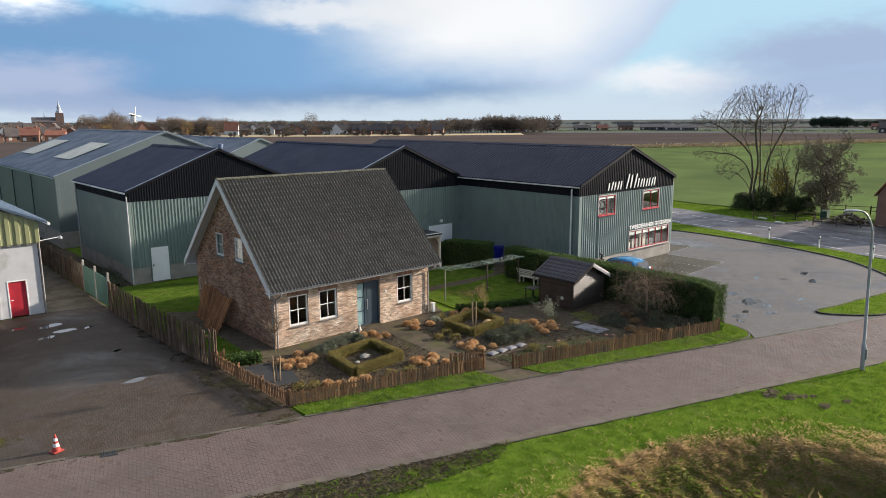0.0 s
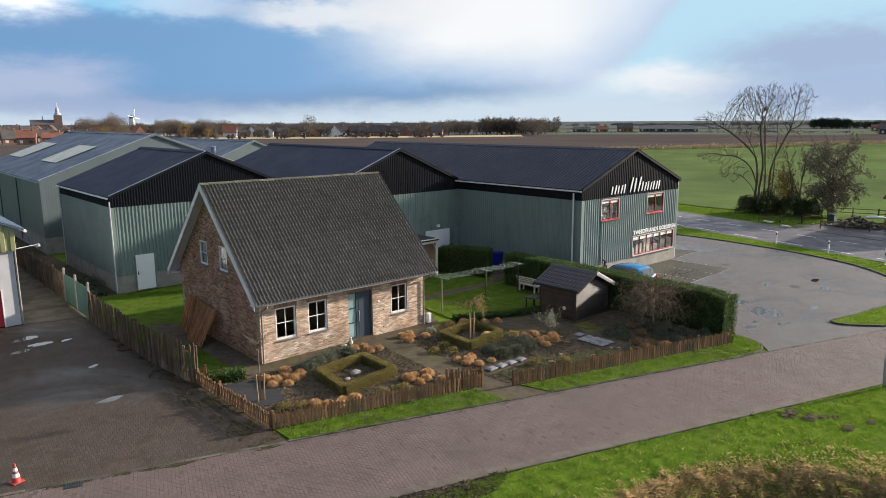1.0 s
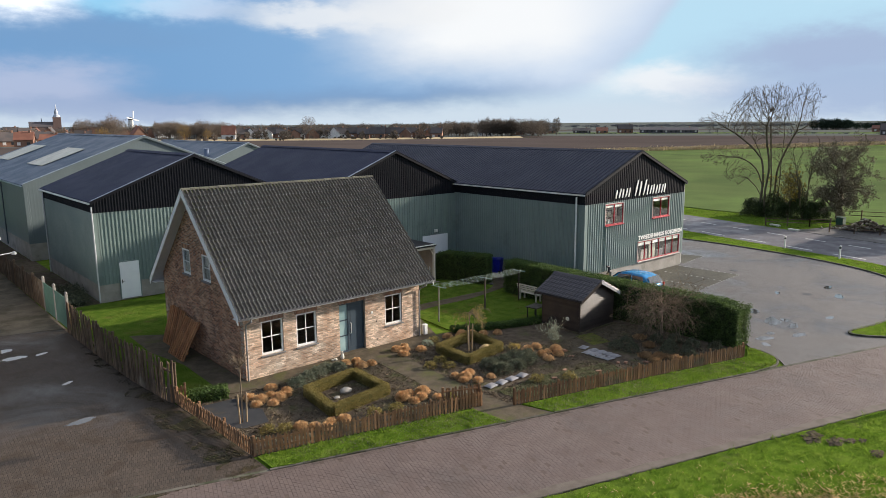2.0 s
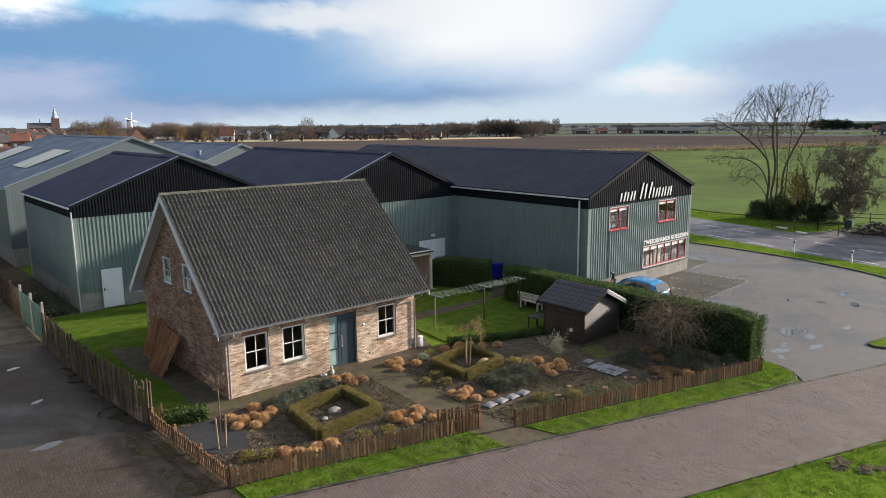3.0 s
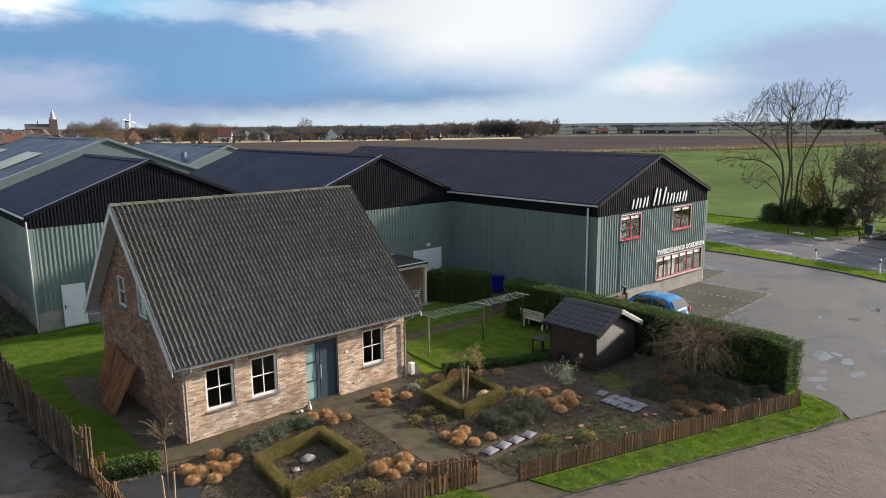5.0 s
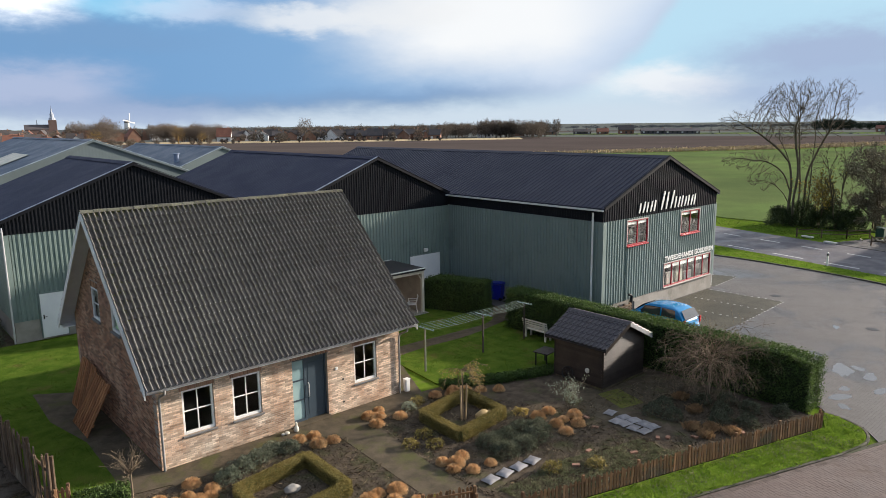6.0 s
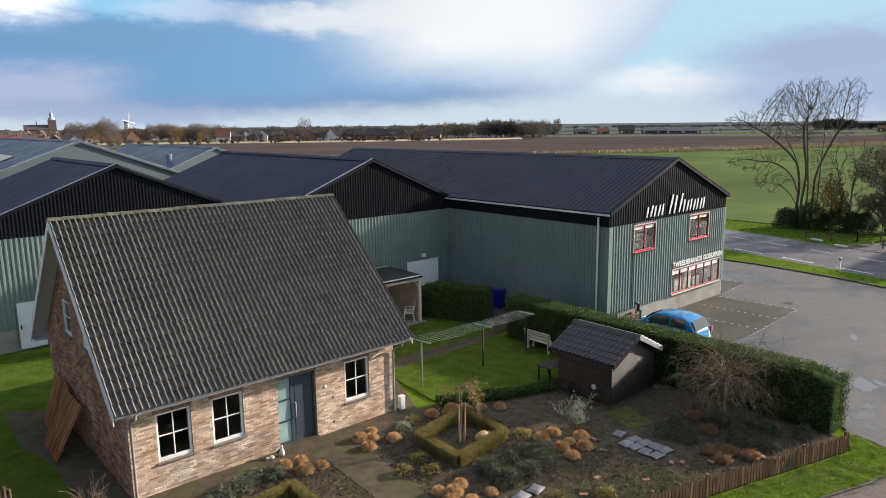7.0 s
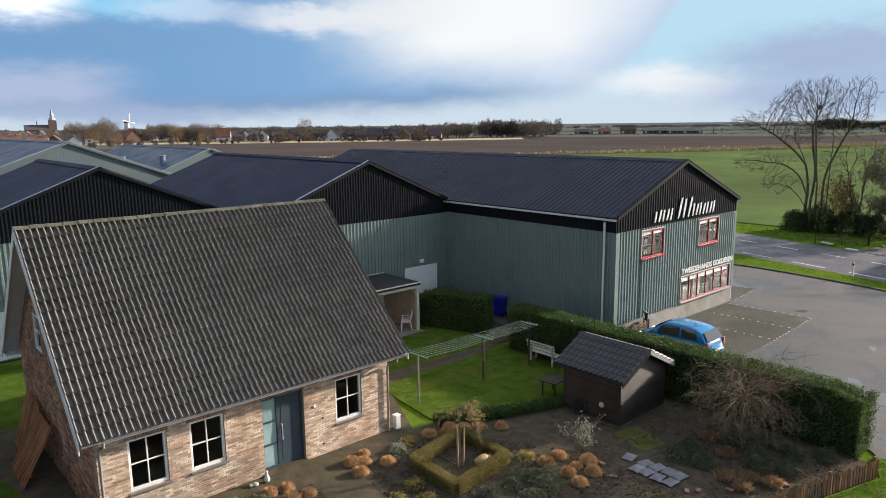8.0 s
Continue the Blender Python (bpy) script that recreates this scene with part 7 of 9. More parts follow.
def straw_tuft_mesh(seed):
    """A mop of fine arching blades that hang over into a ball."""
    r = np.random.default_rng(seed)
    n = 1500
    a = r.uniform(0, 2 * math.pi, n)
    out = np.stack([np.cos(a), np.sin(a), np.zeros(n)], 1)
    el = np.arcsin(r.uniform(0.0, 1.0, n)) * 0.92 + 0.08
    ln = r.uniform(0.19, 0.27, n)
    base = out * (0.05 * r.uniform(0, 1, n))[:, None]
    up = np.array([[0, 0, 1.0]])
    d = out * np.cos(el)[:, None] + up * np.sin(el)[:, None]
    mid = base + d * (ln * 0.72)[:, None] + up * 0.03
    top = base + d * ln[:, None] + up * 0.025
    tip = top + out * (0.05 * r.uniform(0.2, 1, n))[:, None] - up * (0.075 * r.uniform(0.3, 1, n))[:, None] + r.normal(0, 0.012, (n, 3))
    tip[:, 2] = np.maximum(tip[:, 2], 0.01)
    s = np.stack([-np.sin(a), np.cos(a), np.zeros(n)], 1) * 0.0042
    v = np.stack([base - s, base + s, mid + s, mid - s, top + s, top - s, tip], 1).reshape(-1, 3)
    i = np.arange(n)[:, None] * 7
    f = np.concatenate([i + [[0, 1, 2]], i + [[0, 2, 3]], i + [[3, 2, 4]], i + [[3, 4, 5]], i + [[5, 4, 6]]])
    return tri_mesh("tuft", v, f, STRAW)


TUFTS = [straw_tuft_mesh(s) for s in range(5)]
TUFT_AT = [(-0.35, -1.7), (-0.15, -2.2), (0.35, -1.95), (0.66, -1.4), (1.0, -2.0), (0.8, -2.35), (-0.45, -2.45), (0.05, -2.75), (0.42, -2.5), (4.28, -1.0), (4.75, -1.1), (5.06, -1.75), (4.55, -1.7), (-0.24, -5.2), (0.14, -5.45), (0.74, -5.5), (1.15, -5.65), (0.45, -5.75), (3.88, -6.0), (4.7, -5.5), (4.74, -6.3), (3.75, -5.5), (4.3, -5.9), (4.2, -5.3)]
TUFT_AT += [(6.75, -1.75), (7.7, -1.8), (7.5, -0.85), (6.9, -1.1), (7.2, -1.3), (6.62, -5.2), (6.6, -5.7), (7.3, -5.3), (6.98, -6.1), (7.65, -6.15), (6.9, -5.5), (11.1, -5.0), (11.7, -4.95), (11.6, -5.7), (11.65, -6.25), (11.1, -5.8), (10.9, -6.35), (12.1, -5.75)]
TUFT_AT += [(9.8, -1.2), (10.3, -1.5), (10.8, -1.75), (11.4, -1.95), (11.9, -2.4), (10.6, -1.3)]
for i, (x, y) in enumerate(TUFT_AT):
    s = VR.uniform(0.70, 1.04)
    t = new("ornamental_grass", TUFTS[i % 5])
    t.matrix_basis = pose(x, y, 0.0, 0, 0, VR.uniform(0, 360)) @ Matrix.Diagonal((s, s, s * VR.uniform(0.85, 1.1), 1))
    tagged(t, "rounded tuft of straw-coloured ornamental grass on bare soil", "ornamental grass", "straw-coloured grass tufts")

for x, y, rx, ry, h in ((1.5, -1.85, 0.42, 0.3, 0.34), (2.05, -1.6, 0.45, 0.32, 0.36), (2.65, -1.4, 0.45, 0.32, 0.34), (3.2, -1.2, 0.42, 0.3, 0.32), (3.75, -1.35, 0.36, 0.3, 0.28)):
    mound("lavender", "grey-green clump of clipped lavender before the front wall", x, y, rx, ry, h, GREYLEAF, 1500, 0.022, "lavender row")
for x, y in ((8.5, -5.3), (8.45, -6.0), (9.1, -5.35), (9.15, -6.1), (9.8, -5.3), (9.85, -6.0), (10.3, -5.65)):
    mound("heather", "dark grey-green mound of heather beside the box hedge", x, y, 0.48, 0.46, 0.34, DARKLEAF, 1500, 0.024, "heather patch")
for x, y in ((14.2, -7.4), (14.4, -8.1), (15.0, -7.4), (15.2, -9.3), (15.9, -9.0), (16.3, -8.1), (16.8, -9.6), (15.7, -10.0), (16.9, -8.7), (17.3, -10.4)):
    mound("low_shrub", "dark rounded low shrub on the shaded soil", x, y, 0.36, 0.34, 0.34, DARKLEAF, 1100, 0.022, "dark shrubs by the hedge")
for x, y in ((14.1, -8.95), (13.9, -9.5), (14.7, -9.95), (16.1, -7.4), (14.5, -9.4), (15.4, -8.3)):
    mound("faded_perennial", "rust-brown faded perennial clump", x, y, 0.27, 0.25, 0.22, RUST, 520, 0.012, "faded perennials", spiky=0.7)
for x, y, m in ((-1.2, -4.7, BOXLEAF), (-0.7, -5.0, BOXLEAF), (5.0, -6.75, BOXLEAF), (8.4, -1.4, PALELEAF), (8.9, -1.2, BOXLEAF), (7.4, -3.4, BOXLEAF), (7.2, -4.2, BOXLEAF), (10.9, -4.4, YELLOWLEAF), (2.2, -5.9, BOXLEAF), (3.0, -6.1, BOXLEAF), (6.6, -3.7, BOXLEAF), (8.7, -7.6, BOXLEAF), (9.8, -8.3, BOXLEAF)):
    mound("low_perennial", "small loose green garden plant on the soil", x, y, 0.3, 0.28, 0.22, m, 260, 0.03, "small garden plants", "plant")


def branchy(base, height, spread, seed, stems=1, levels=4, droop=0.0, trunk=0.05, first=0.35, upright=0.5, kids=(5, 5, 4, 3), twig=0.004, ratio=0.62, wob=0.13, lean=(0.12, 0.34)):
    """Tapered limbs that fork again and again; returns thick and thin wood, and the twig ends."""
    r = np.random.default_rng(seed)
    thick, thin, ends = Geo(), Geo(), []

    def grow(p, d, ln, rad, lv):
        n = 5 if lv < 2 else 3
        pts, rads = [p], [rad]
        for i in range(n):
            up = Vector((0, 0, 1)) * (upright if lv < 2 else upright * 0.4 - droop * lv * 0.35)
            d = (d + Vector(r.normal(0, wob + 0.04 * lv, 3)) + up * 0.22).normalized()
            pts.append(pts[-1] + d * (ln / n))
            rads.append(max(twig, rad * (1 - 0.62 * (i + 1) / n)))
        (thick if lv < 2 else thin).tube(pts, rads, 7 if lv == 0 else 5 if lv == 1 else 3, cap=lv < 2)
        if lv + 1 >= levels:
            ends.extend(pts[1:])
            return
        k = kids[min(lv, len(kids) - 1)]
        for i in range(k):
            t = (first if lv == 0 else 0.25) + (1 - (first if lv == 0 else 0.25)) * (i + r.uniform(0.2, 0.9)) / k
            q = min(int(t * n), n - 1)
            s = pts[q].lerp(pts[q + 1], t * n - q)
            side = Vector(r.normal(0, 1, 3))
            side = (side - d * side.dot(d)).normalized()
            nd = (d * r.uniform(0.45, 0.8) + side * spread).normalized()
            grow(s, nd, ln * ratio * r.uniform(0.7, 1.15), rads[q] * 0.62, lv + 1)

    for s in range(stems):
        a = 2 * math.pi * (s + r.uniform(0, 0.5)) / stems
        tilt = 0.0 if stems == 1 else r.uniform(*lean)
        d = Vector((math.cos(a) * tilt, math.sin(a) * tilt, 1)).normalized()
        grow(Vector(base) + Vector((math.cos(a), math.sin(a), 0)) * (0.0 if stems == 1 else trunk * 1.2), d, height * r.uniform(0.62, 0.75), trunk * r.uniform(0.75, 1.0), 0)
    return thick, thin, ends


def tree(name, label, x, y, leaf_m=None, leaf=0.06, per=2, keep=1.0, category="tree", z=0.0, **kw):
    thick, thin, ends = branchy((0, 0, 0), **kw)
    t = thing(name, label, category, pose(x, y, z))
    part("trunk", thick, BARK, t, smooth=True)
    part("twigwork", thin, DARKTWIG if kw["height"] > 5 else TWIG, t)["kind"] = "stuff"
    if leaf_m:
        e = np.array([tuple(p) for p in ends if VR.uniform() < keep])
        e = np.repeat(e, per, 0) + VR.normal(0, leaf * 1.6, (len(e) * per, 3))
        v, f = leaves(e, leaf, VR)
        part("crown", tri_mesh("crown", v, f, leaf_m), None, t)["kind"] = "stuff"
    return t


def twig_crown(name, label, x, y, stem, seed, sets, side, trunk, wild=0.13, leaf_m=None, leaf=0.02):
    """A grafted standard: a straight stem and bare branches that start at its top; sets: count, lowest and highest angle, length, droop."""
    r = np.random.default_rng(seed)
    t = thing(name, label, "tree", pose(x, y, 0))
    g = Geo()
    g.tube([(0, 0, 0), (0.01, 0.01, stem * 0.5), (0, 0, stem), (0, 0, stem + 0.08)], [trunk, trunk * 0.9, trunk * 0.85, trunk * 0.5], 8)
    part("trunk", g, TWIG, t, smooth=True)
    g, ends = Geo(), []

    def twig(p, d, ln, rad, droop, steps, lv):
        pts = [p]
        for i in range(steps):
            d = (d + Vector(r.normal(0, wild, 3)) - Vector((0, 0, droop / steps * 0.5))).normalized()
            q = pts[-1] + d * (ln / steps)
            if q.z < 0.25:
                break
            pts.append(q)
            if lv < 2 and i > 0:
                for _ in range(int(r.integers(0, side - 1 - lv)) if side > lv + 2 else 1):
                    twig(q, (d + Vector(r.normal(0, 0.6, 3))).normalized(), ln * r.uniform(0.2, 0.42), rad * 0.6, droop * 0.6, 3, lv + 1)
        ends.extend(pts[2:])
        if len(pts) > 1:
            g.tube(pts, [max(0.0028, rad * (1 - 0.7 * i / len(pts))) for i in range(len(pts))], 4 if lv == 0 else 3, cap=False)

    for count, lo, hi, ln, droop in sets:
        for i in range(count):
            az, el = r.uniform(0, 2 * math.pi), radians(r.uniform(lo, hi))
            d = Vector((math.cos(az) * math.cos(el), math.sin(az) * math.cos(el), math.sin(el)))
            twig(Vector((0, 0, stem + r.uniform(-0.08, 0.06))), d, ln * r.uniform(0.7, 1.15), 0.009, droop, 7, 0)
    part("twigwork", g, TWIG, t)["kind"] = "stuff"
    if leaf_m:
        v, f = leaves(np.array([tuple(q) for q in ends if r.uniform() < 0.75]), leaf, r)
        part("crown", tri_mesh("crown", v, f, leaf_m), None, t)["kind"] = "stuff"
    return t


def smooth_limb(pts, n=5):
    """Points along an even curve through pts."""
    p = np.array([pts[0]] + list(pts) + [pts[-1]], float)
    out = []
    for i in range(1, len(p) - 2):
        for t in np.arange(n) / n:
            out.append(0.5 * (2 * p[i] + (p[i + 1] - p[i - 1]) * t + (2 * p[i - 1] - 5 * p[i] + 4 * p[i + 1] - p[i + 2]) * t * t + (3 * p[i] - p[i - 1] - 3 * p[i + 1] + p[i + 2]) * t ** 3))
    return out + [p[-1]]


def grown_limbs(starts, lobes, count, seed, step=0.22, reach=1.7, clear=0.34):
    """Stems that grow towards free room in the crown until it is filled; gives nodes, parents."""
    r = np.random.default_rng(seed)
    nodes, parent = [], []
    for line, join in starts:
        pts = [Vector(p) for p in smooth_limb(line)]
        last = -1 if join < 0 else min(range(len(nodes)), key=lambda i: (nodes[i] - pts[0]).length)
        for a, b in zip(pts, pts[1:]):
            n = max(1, int((b - a).length / step))
            for i in range(n):
                w = Vector(r.normal(0, 0.012, 3))
                nodes.append(a.lerp(b, i / n) + (w if len(nodes) else Vector((0, 0, 0))))
                parent.append(last)
                last = len(nodes) - 1
    room = []
    total = sum(rx * ry * rz for _, (rx, ry, rz) in lobes)
    for c, radii in lobes:
        n = int(count * radii[0] * radii[1] * radii[2] / total)
        a = r.normal(size=(n, 3))
        a *= (r.uniform(0.15, 1, (n, 1)) ** 0.42) / np.linalg.norm(a, axis=1, keepdims=True)
        room.append(np.array(c) + a * radii)
    room = np.concatenate(room)
    P = np.array([tuple(p) for p in nodes])
    near_i, near_d = np.zeros(len(room), int), np.full(len(room), 1e9)
    first = 0
    for _ in range(110):
        d = np.linalg.norm(room[:, None] - P[None, first:], axis=2)
        j = d.argmin(1)
        dj = d[np.arange(len(room)), j]
        better = dj < near_d
        near_i[better], near_d[better] = j[better] + first, dj[better]
        free = near_d > clear
        room, near_i, near_d = room[free], near_i[free], near_d[free]
        first = len(P)
        if not len(room):
            break
        pull = near_d < reach
        fresh = []
        for k in np.unique(near_i[pull]):
            v = room[pull & (near_i == k)] - P[k]
            v = (v / np.linalg.norm(v, axis=1, keepdims=True)).mean(0) + r.normal(0, 0.06, 3) + [0, 0, 0.12]
            q = parent[k]
            if q >= 0:
                old = P[k] - P[q]
                v = v / np.linalg.norm(v) + 1.0 * old / np.linalg.norm(old)
            fresh.append(P[k] + v / np.linalg.norm(v) * step)
            parent.append(int(k))
        if not fresh:
            break
        P = np.concatenate([P, np.array(fresh)])
    return P, parent


def ash_tree(x, y):
    t = thing("large_tree", "tall leafless ash tree with several stems beyond the main road", "tree", pose(x, y, 0, 0, 0, -66.7))
    stems = [([(0, 0, 0), (-0.25, 0.1, 1.6), (-0.15, 0.2, 4.0), (-0.6, 0.3, 6.4), (-1.5, 0.2, 8.2)], -1),
             ([(0.15, -0.2, 0), (0.1, -0.4, 2.5), (0.3, -0.7, 5.2), (-0.1, -1.0, 8.0), (-0.2, -1.1, 9.6)], -1),
             ([(0.9, 0.1, 0), (1.0, 0.15, 2.6), (1.15, 0.3, 5.0), (1.9, 0.4, 7.2), (2.7, 0.2, 9.0)], -1),
             ([(1.15, -0.3, 0), (1.35, -0.6, 3.0), (1.4, -0.6, 6.0), (1.5, -0.8, 8.6)], -1),
             ([(0.5, 0.4, 0), (0.6, 0.9, 3.4), (0.4, 1.5, 6.5), (0.2, 1.9, 9.0)], -1),
             ([(-0.2, 0.2, 3.2), (-0.9, 0.2, 4.9), (-2.2, 0.1, 5.9), (-3.6, 0.0, 6.1)], 0),
             ([(-0.5, 0.3, 6.0), (-1.6, 0.0, 7.3), (-3.2, -0.2, 8.6), (-4.4, -0.2, 9.3)], 0),
             ([(-0.2, 0.1, 2.0), (-0.9, 0.0, 3.2), (-1.7, -0.1, 3.9)], 0)]
    lobes = [((-0.9, 0.0, 10.4), (2.9, 3.2, 2.7)), ((0.6, 0.0, 11.2), (1.6, 2.4, 2.2)), ((2.9, 0.1, 10.7), (1.5, 1.8, 2.5)), ((3.5, 0.1, 12.0), (1.2, 1.2, 1.3)),
             ((-4.7, -0.2, 9.6), (2.0, 1.7, 1.0)), ((-4.0, 0.0, 6.1), (2.5, 1.7, 0.8)), ((-2.3, 0.0, 4.4), (1.7, 1.4, 1.1)), ((1.6, -0.2, 6.0), (1.0, 1.3, 1.6))]
    P, parent = grown_limbs(stems, lobes, 6500, 5)
    r = np.random.default_rng(6)
    kids = [[] for _ in parent]
    for i, q in enumerate(parent):
        if q >= 0:
            kids[q].append(i)
    rad = np.zeros(len(P))
    for i in range(len(P) - 1, -1, -1):
        rad[i] = max(0.0085, sum(rad[k] ** 2.15 for k in kids[i]) ** (1 / 2.15)) if kids[i] else 0.009
    thick, thin = Geo(), Geo()
    for i, q in enumerate(parent):
        if q >= 0 and max(kids[q], key=lambda k: rad[k]) == i:
            continue
        run = [i]
        while kids[run[-1]]:
            run.append(max(kids[run[-1]], key=lambda k: rad[k]))
        pts = ([P[q]] if q >= 0 else []) + [P[k] for k in run]
        rads = ([rad[i]] if q >= 0 else []) + [rad[k] for k in run]
        if len(pts) < 2:
            continue
        (thick if rad[i] > 0.035 else thin).tube(pts, rads, 6 if rad[i] > 0.035 else 3, cap=False)
        # short side and end twigs
        for k in range(1, len(pts)):
            last = k == len(pts) - 1
            if rads[k] > 0.035 or (not last and r.uniform() > 0.5):
                continue
            d = Vector(pts[k] - pts[k - 1]).normalized()
            for _ in range(3 if last else 1):
                e = (d + Vector(r.normal(0, 0.36, 3)) + Vector((0, 0, 0.15))).normalized()
                a = Vector(pts[k])
                b = a + e * r.uniform(0.2, 0.55)
                thin.tube([a, b], [0.0075, 0.0055], 3, cap=False)
                e = (e + Vector(r.normal(0, 0.4, 3)) + Vector((0, 0, 0.2))).normalized()
                thin.tube([a.lerp(b, 0.5), a.lerp(b, 0.5) + e * r.uniform(0.15, 0.35)], [0.006, 0.005], 3, cap=False)
    part("trunk", thick, BARK, t, smooth=True)
    part("twigwork", thin, DARKTWIG, t)["kind"] = "stuff"
    return t


def stake_pair(x, y, gap, h, label):
    for s in (-1, 1):
        g = Geo()
        g.tube([(0, 0, 0), (0, 0, h - 0.06), (0, 0, h)], [0.03, 0.03, 0.012], 8)
        tagged(part("tree_stake", g, PALESTAKE, None, at=pose(x + s * gap, y, 0, 0, s * 2, 0)), label, "stake", "stakes of young trees")


PALESTAKE = mat("stake_wood", (0.36, 0.27, 0.16), (0.28, 0.20, 0.12), s=2, rough=0.85, bump=0.3, fine=0.3)
stake_pair(-1.42, -3.45, 0.12, 1.05, "round wooden stake supporting a young tree")
twig_crown("young_tree", "young bare standard tree with a round crown, tied to two stakes", -1.42, -3.4, 1.95, 3, [(26, 18, 85, 0.58, 0.0)], 4, 0.026)
stake_pair(9.2, -3.35, 0.1, 1.25, "round wooden stake beside the weeping tree")
twig_crown("weeping_tree", "small weeping tree with hanging yellow leaves", 9.22, -3.28, 1.72, 5, [(22, 0, 55, 0.85, 3.4)], 4, 0.024, 0.16, YELLOWLEAF, 0.026)
twig_crown("weeping_shrub", "leafless weeping tree with a tangled dome of brown twigs", 16.55, -8.2, 1.55, 8, [(40, 0, 60, 1.95, 2.3), (22, -25, 20, 1.7, 1.6), (14, 40, 80, 1.45, 0.3)], 6, 0.05, 0.27)
tree("pale_shrub", "open shrub with pale grey-green leaves", 12.2, -5.45, PALELEAF, 0.024, 3, 0.6, "shrub", height=1.15, spread=0.6, seed=12, stems=5, levels=3, trunk=0.014, first=0.3, kids=(5, 4), twig=0.004, upright=0.5)

# the group of trees beyond the main road
ash_tree(61.4, 7.2)
tree("ivy_tree", "broad tree with thin brown-green autumn foliage", 63.7, 0.6, mat("dull_autumn_leaf", (0.17, 0.15, 0.10), (0.20, 0.165, 0.105), s=0.5, rough=0.8, bump=0, isl=0.4), 0.055, 2, 0.55, height=9.6, spread=1.3, seed=26, stems=2, levels=5, trunk=0.2, first=0.12, upright=0.22, kids=(16, 7, 5, 4), twig=0.011, ratio=0.46)
tree("slender_tree", "slender leafless tree beside the bushes", 62.0, 3.5, None, height=10.0, spread=0.42, seed=34, stems=2, levels=5, trunk=0.09, first=0.2, upright=1.1, kids=(10, 5, 4, 3), twig=0.010, ratio=0.30)
tree("yellow_shrub", "tall shrub with yellow-green autumn leaves", 62.0, 4.9, mat("yellow_green_leaf", (0.36, 0.25, 0.035), (0.28, 0.21, 0.04), s=0.5, rough=0.8, bump=0, isl=0.35), 0.09, 1, 0.55, "shrub", height=5.2, spread=0.6, seed=37, stems=4, levels=4, trunk=0.06, first=0.3, upright=0.6, kids=(7, 5, 4), twig=0.012, ratio=0.5)
for x, y, rx, ry, h in ((61.6, 8.0, 1.2, 1.3, 1.5), (62.0, 6.2, 1.5, 1.6, 1.9), (62.4, 4.2, 1.5, 1.6, 2.0), (62.6, 2.6, 1.3, 1.2, 1.6)):
    mound("evergreen_bush", "dense dark evergreen bush under the trees", x, y, rx, ry, h, BUSHLEAF, 9000, 0.05, "bushes under the trees", "bush")

# ---- grass, litter ----
GR = np.random.default_rng(23)
DRYRIM = mat("dry_rim_grass", (0.60, 0.43, 0.235), (0.50, 0.37, 0.19), s=2.5, rough=0.9, bump=0, fine=0.2, isl=0.22, spec=0.1, trans=0.35, c3=(0.20, 0.22, 0.04), s3=1.2)

WEED = mat("dull_weed", (0.155, 0.165, 0.088), (0.215, 0.210, 0.125), s=2.0, rough=0.85, bump=0, isl=0.5, spec=0.1, trans=0.3)


def grass(name, poly, density, height, width, lean, m, label, z=0.02, ground=None, keep=None):
    p = scatter(poly, density, GR)
    if keep is not None:
        p = p[keep(p)]
    zz = ground(p[:, 0], p[:, 1]) if ground else np.full(len(p), z)
    clump = np.array([noise.noise(Vector((x * 2.6, y * 2.6, 7.0))) for x, y in p])
    v, f = blades(np.concatenate([p, zz[:, None]], 1), height * (0.95 + 0.9 * clump) * GR.uniform(0.7, 1.2, len(p)), width, lean, GR)
    ob = new(name, tri_mesh(name, v, f, m))
    return tagged(ob, label, "grass", kind="stuff")


def patchy(scale, bias):
    return lambda p: np.array([noise.noise(Vector((x * scale, y * scale, 3.1))) for x, y in p]) + GR.normal(0, 0.15, len(p)) > bias


strip_w = [(-2.1, kerb_n(-2.1) - 0.02), (5.1, kerb_n(5.1) - 0.02), (5.0, -7.82), (-2.15, -6.02)]
strip_e = [(6.95, kerb_n(6.95) - 0.02), (15.8, kerb_n(15.8) - 0.02), *[(x - 0.06, y + 0.05) for x, y in ARC[1:]], (17.3, -11.85), (6.65, -8.8)]
grass("verge_grass", strip_w, 620, 0.07, 0.010, 0.8, BLADE, "short uneven verge grass beside the kerb", 0.03)
grass("verge_grass", strip_e, 520, 0.07, 0.010, 0.8, BLADE, "short uneven verge grass beside the kerb", 0.03)
for strip in (strip_w, strip_e):
    grass("verge_grass", strip, 320, 0.06, 0.009, 1.0, WEED, "dull dry grass mixed into the verge", 0.03, keep=patchy(0.9, -0.05))
south = [(-1.5, -11.8), (38, kerb_s(38) + 0.1), (38, -42), (4, -34), (-8, -21), (-7.5, -12.8)]
rim = lambda p: dip(p[:, 0], p[:, 1]) > -0.40
grass("verge_grass", south, 300, 0.085, 0.008, 0.9, BLADE, "lush green grass on the roadside bank", ground=ground_height, keep=lambda p: rim(p) & (GR.uniform(size=len(p)) < np.clip((dip(p[:, 0], p[:, 1]) + 0.42) / 0.2, 0.12, 1)) & (p[:, 1] < kerb_s(p[:, 0]) - 0.0 + 0.07 * np.sin(p[:, 0] * 2.3) * np.sin(p[:, 0] * 0.9 + 1) - 0.7 * np.clip((1.0 - p[:, 0]) / 5, 0, 1)))
ditch = [(-5, -16), (3, -13.5), (9, -16), (12, -22), (10, -24), (5, -22.5), (-4, -20)]
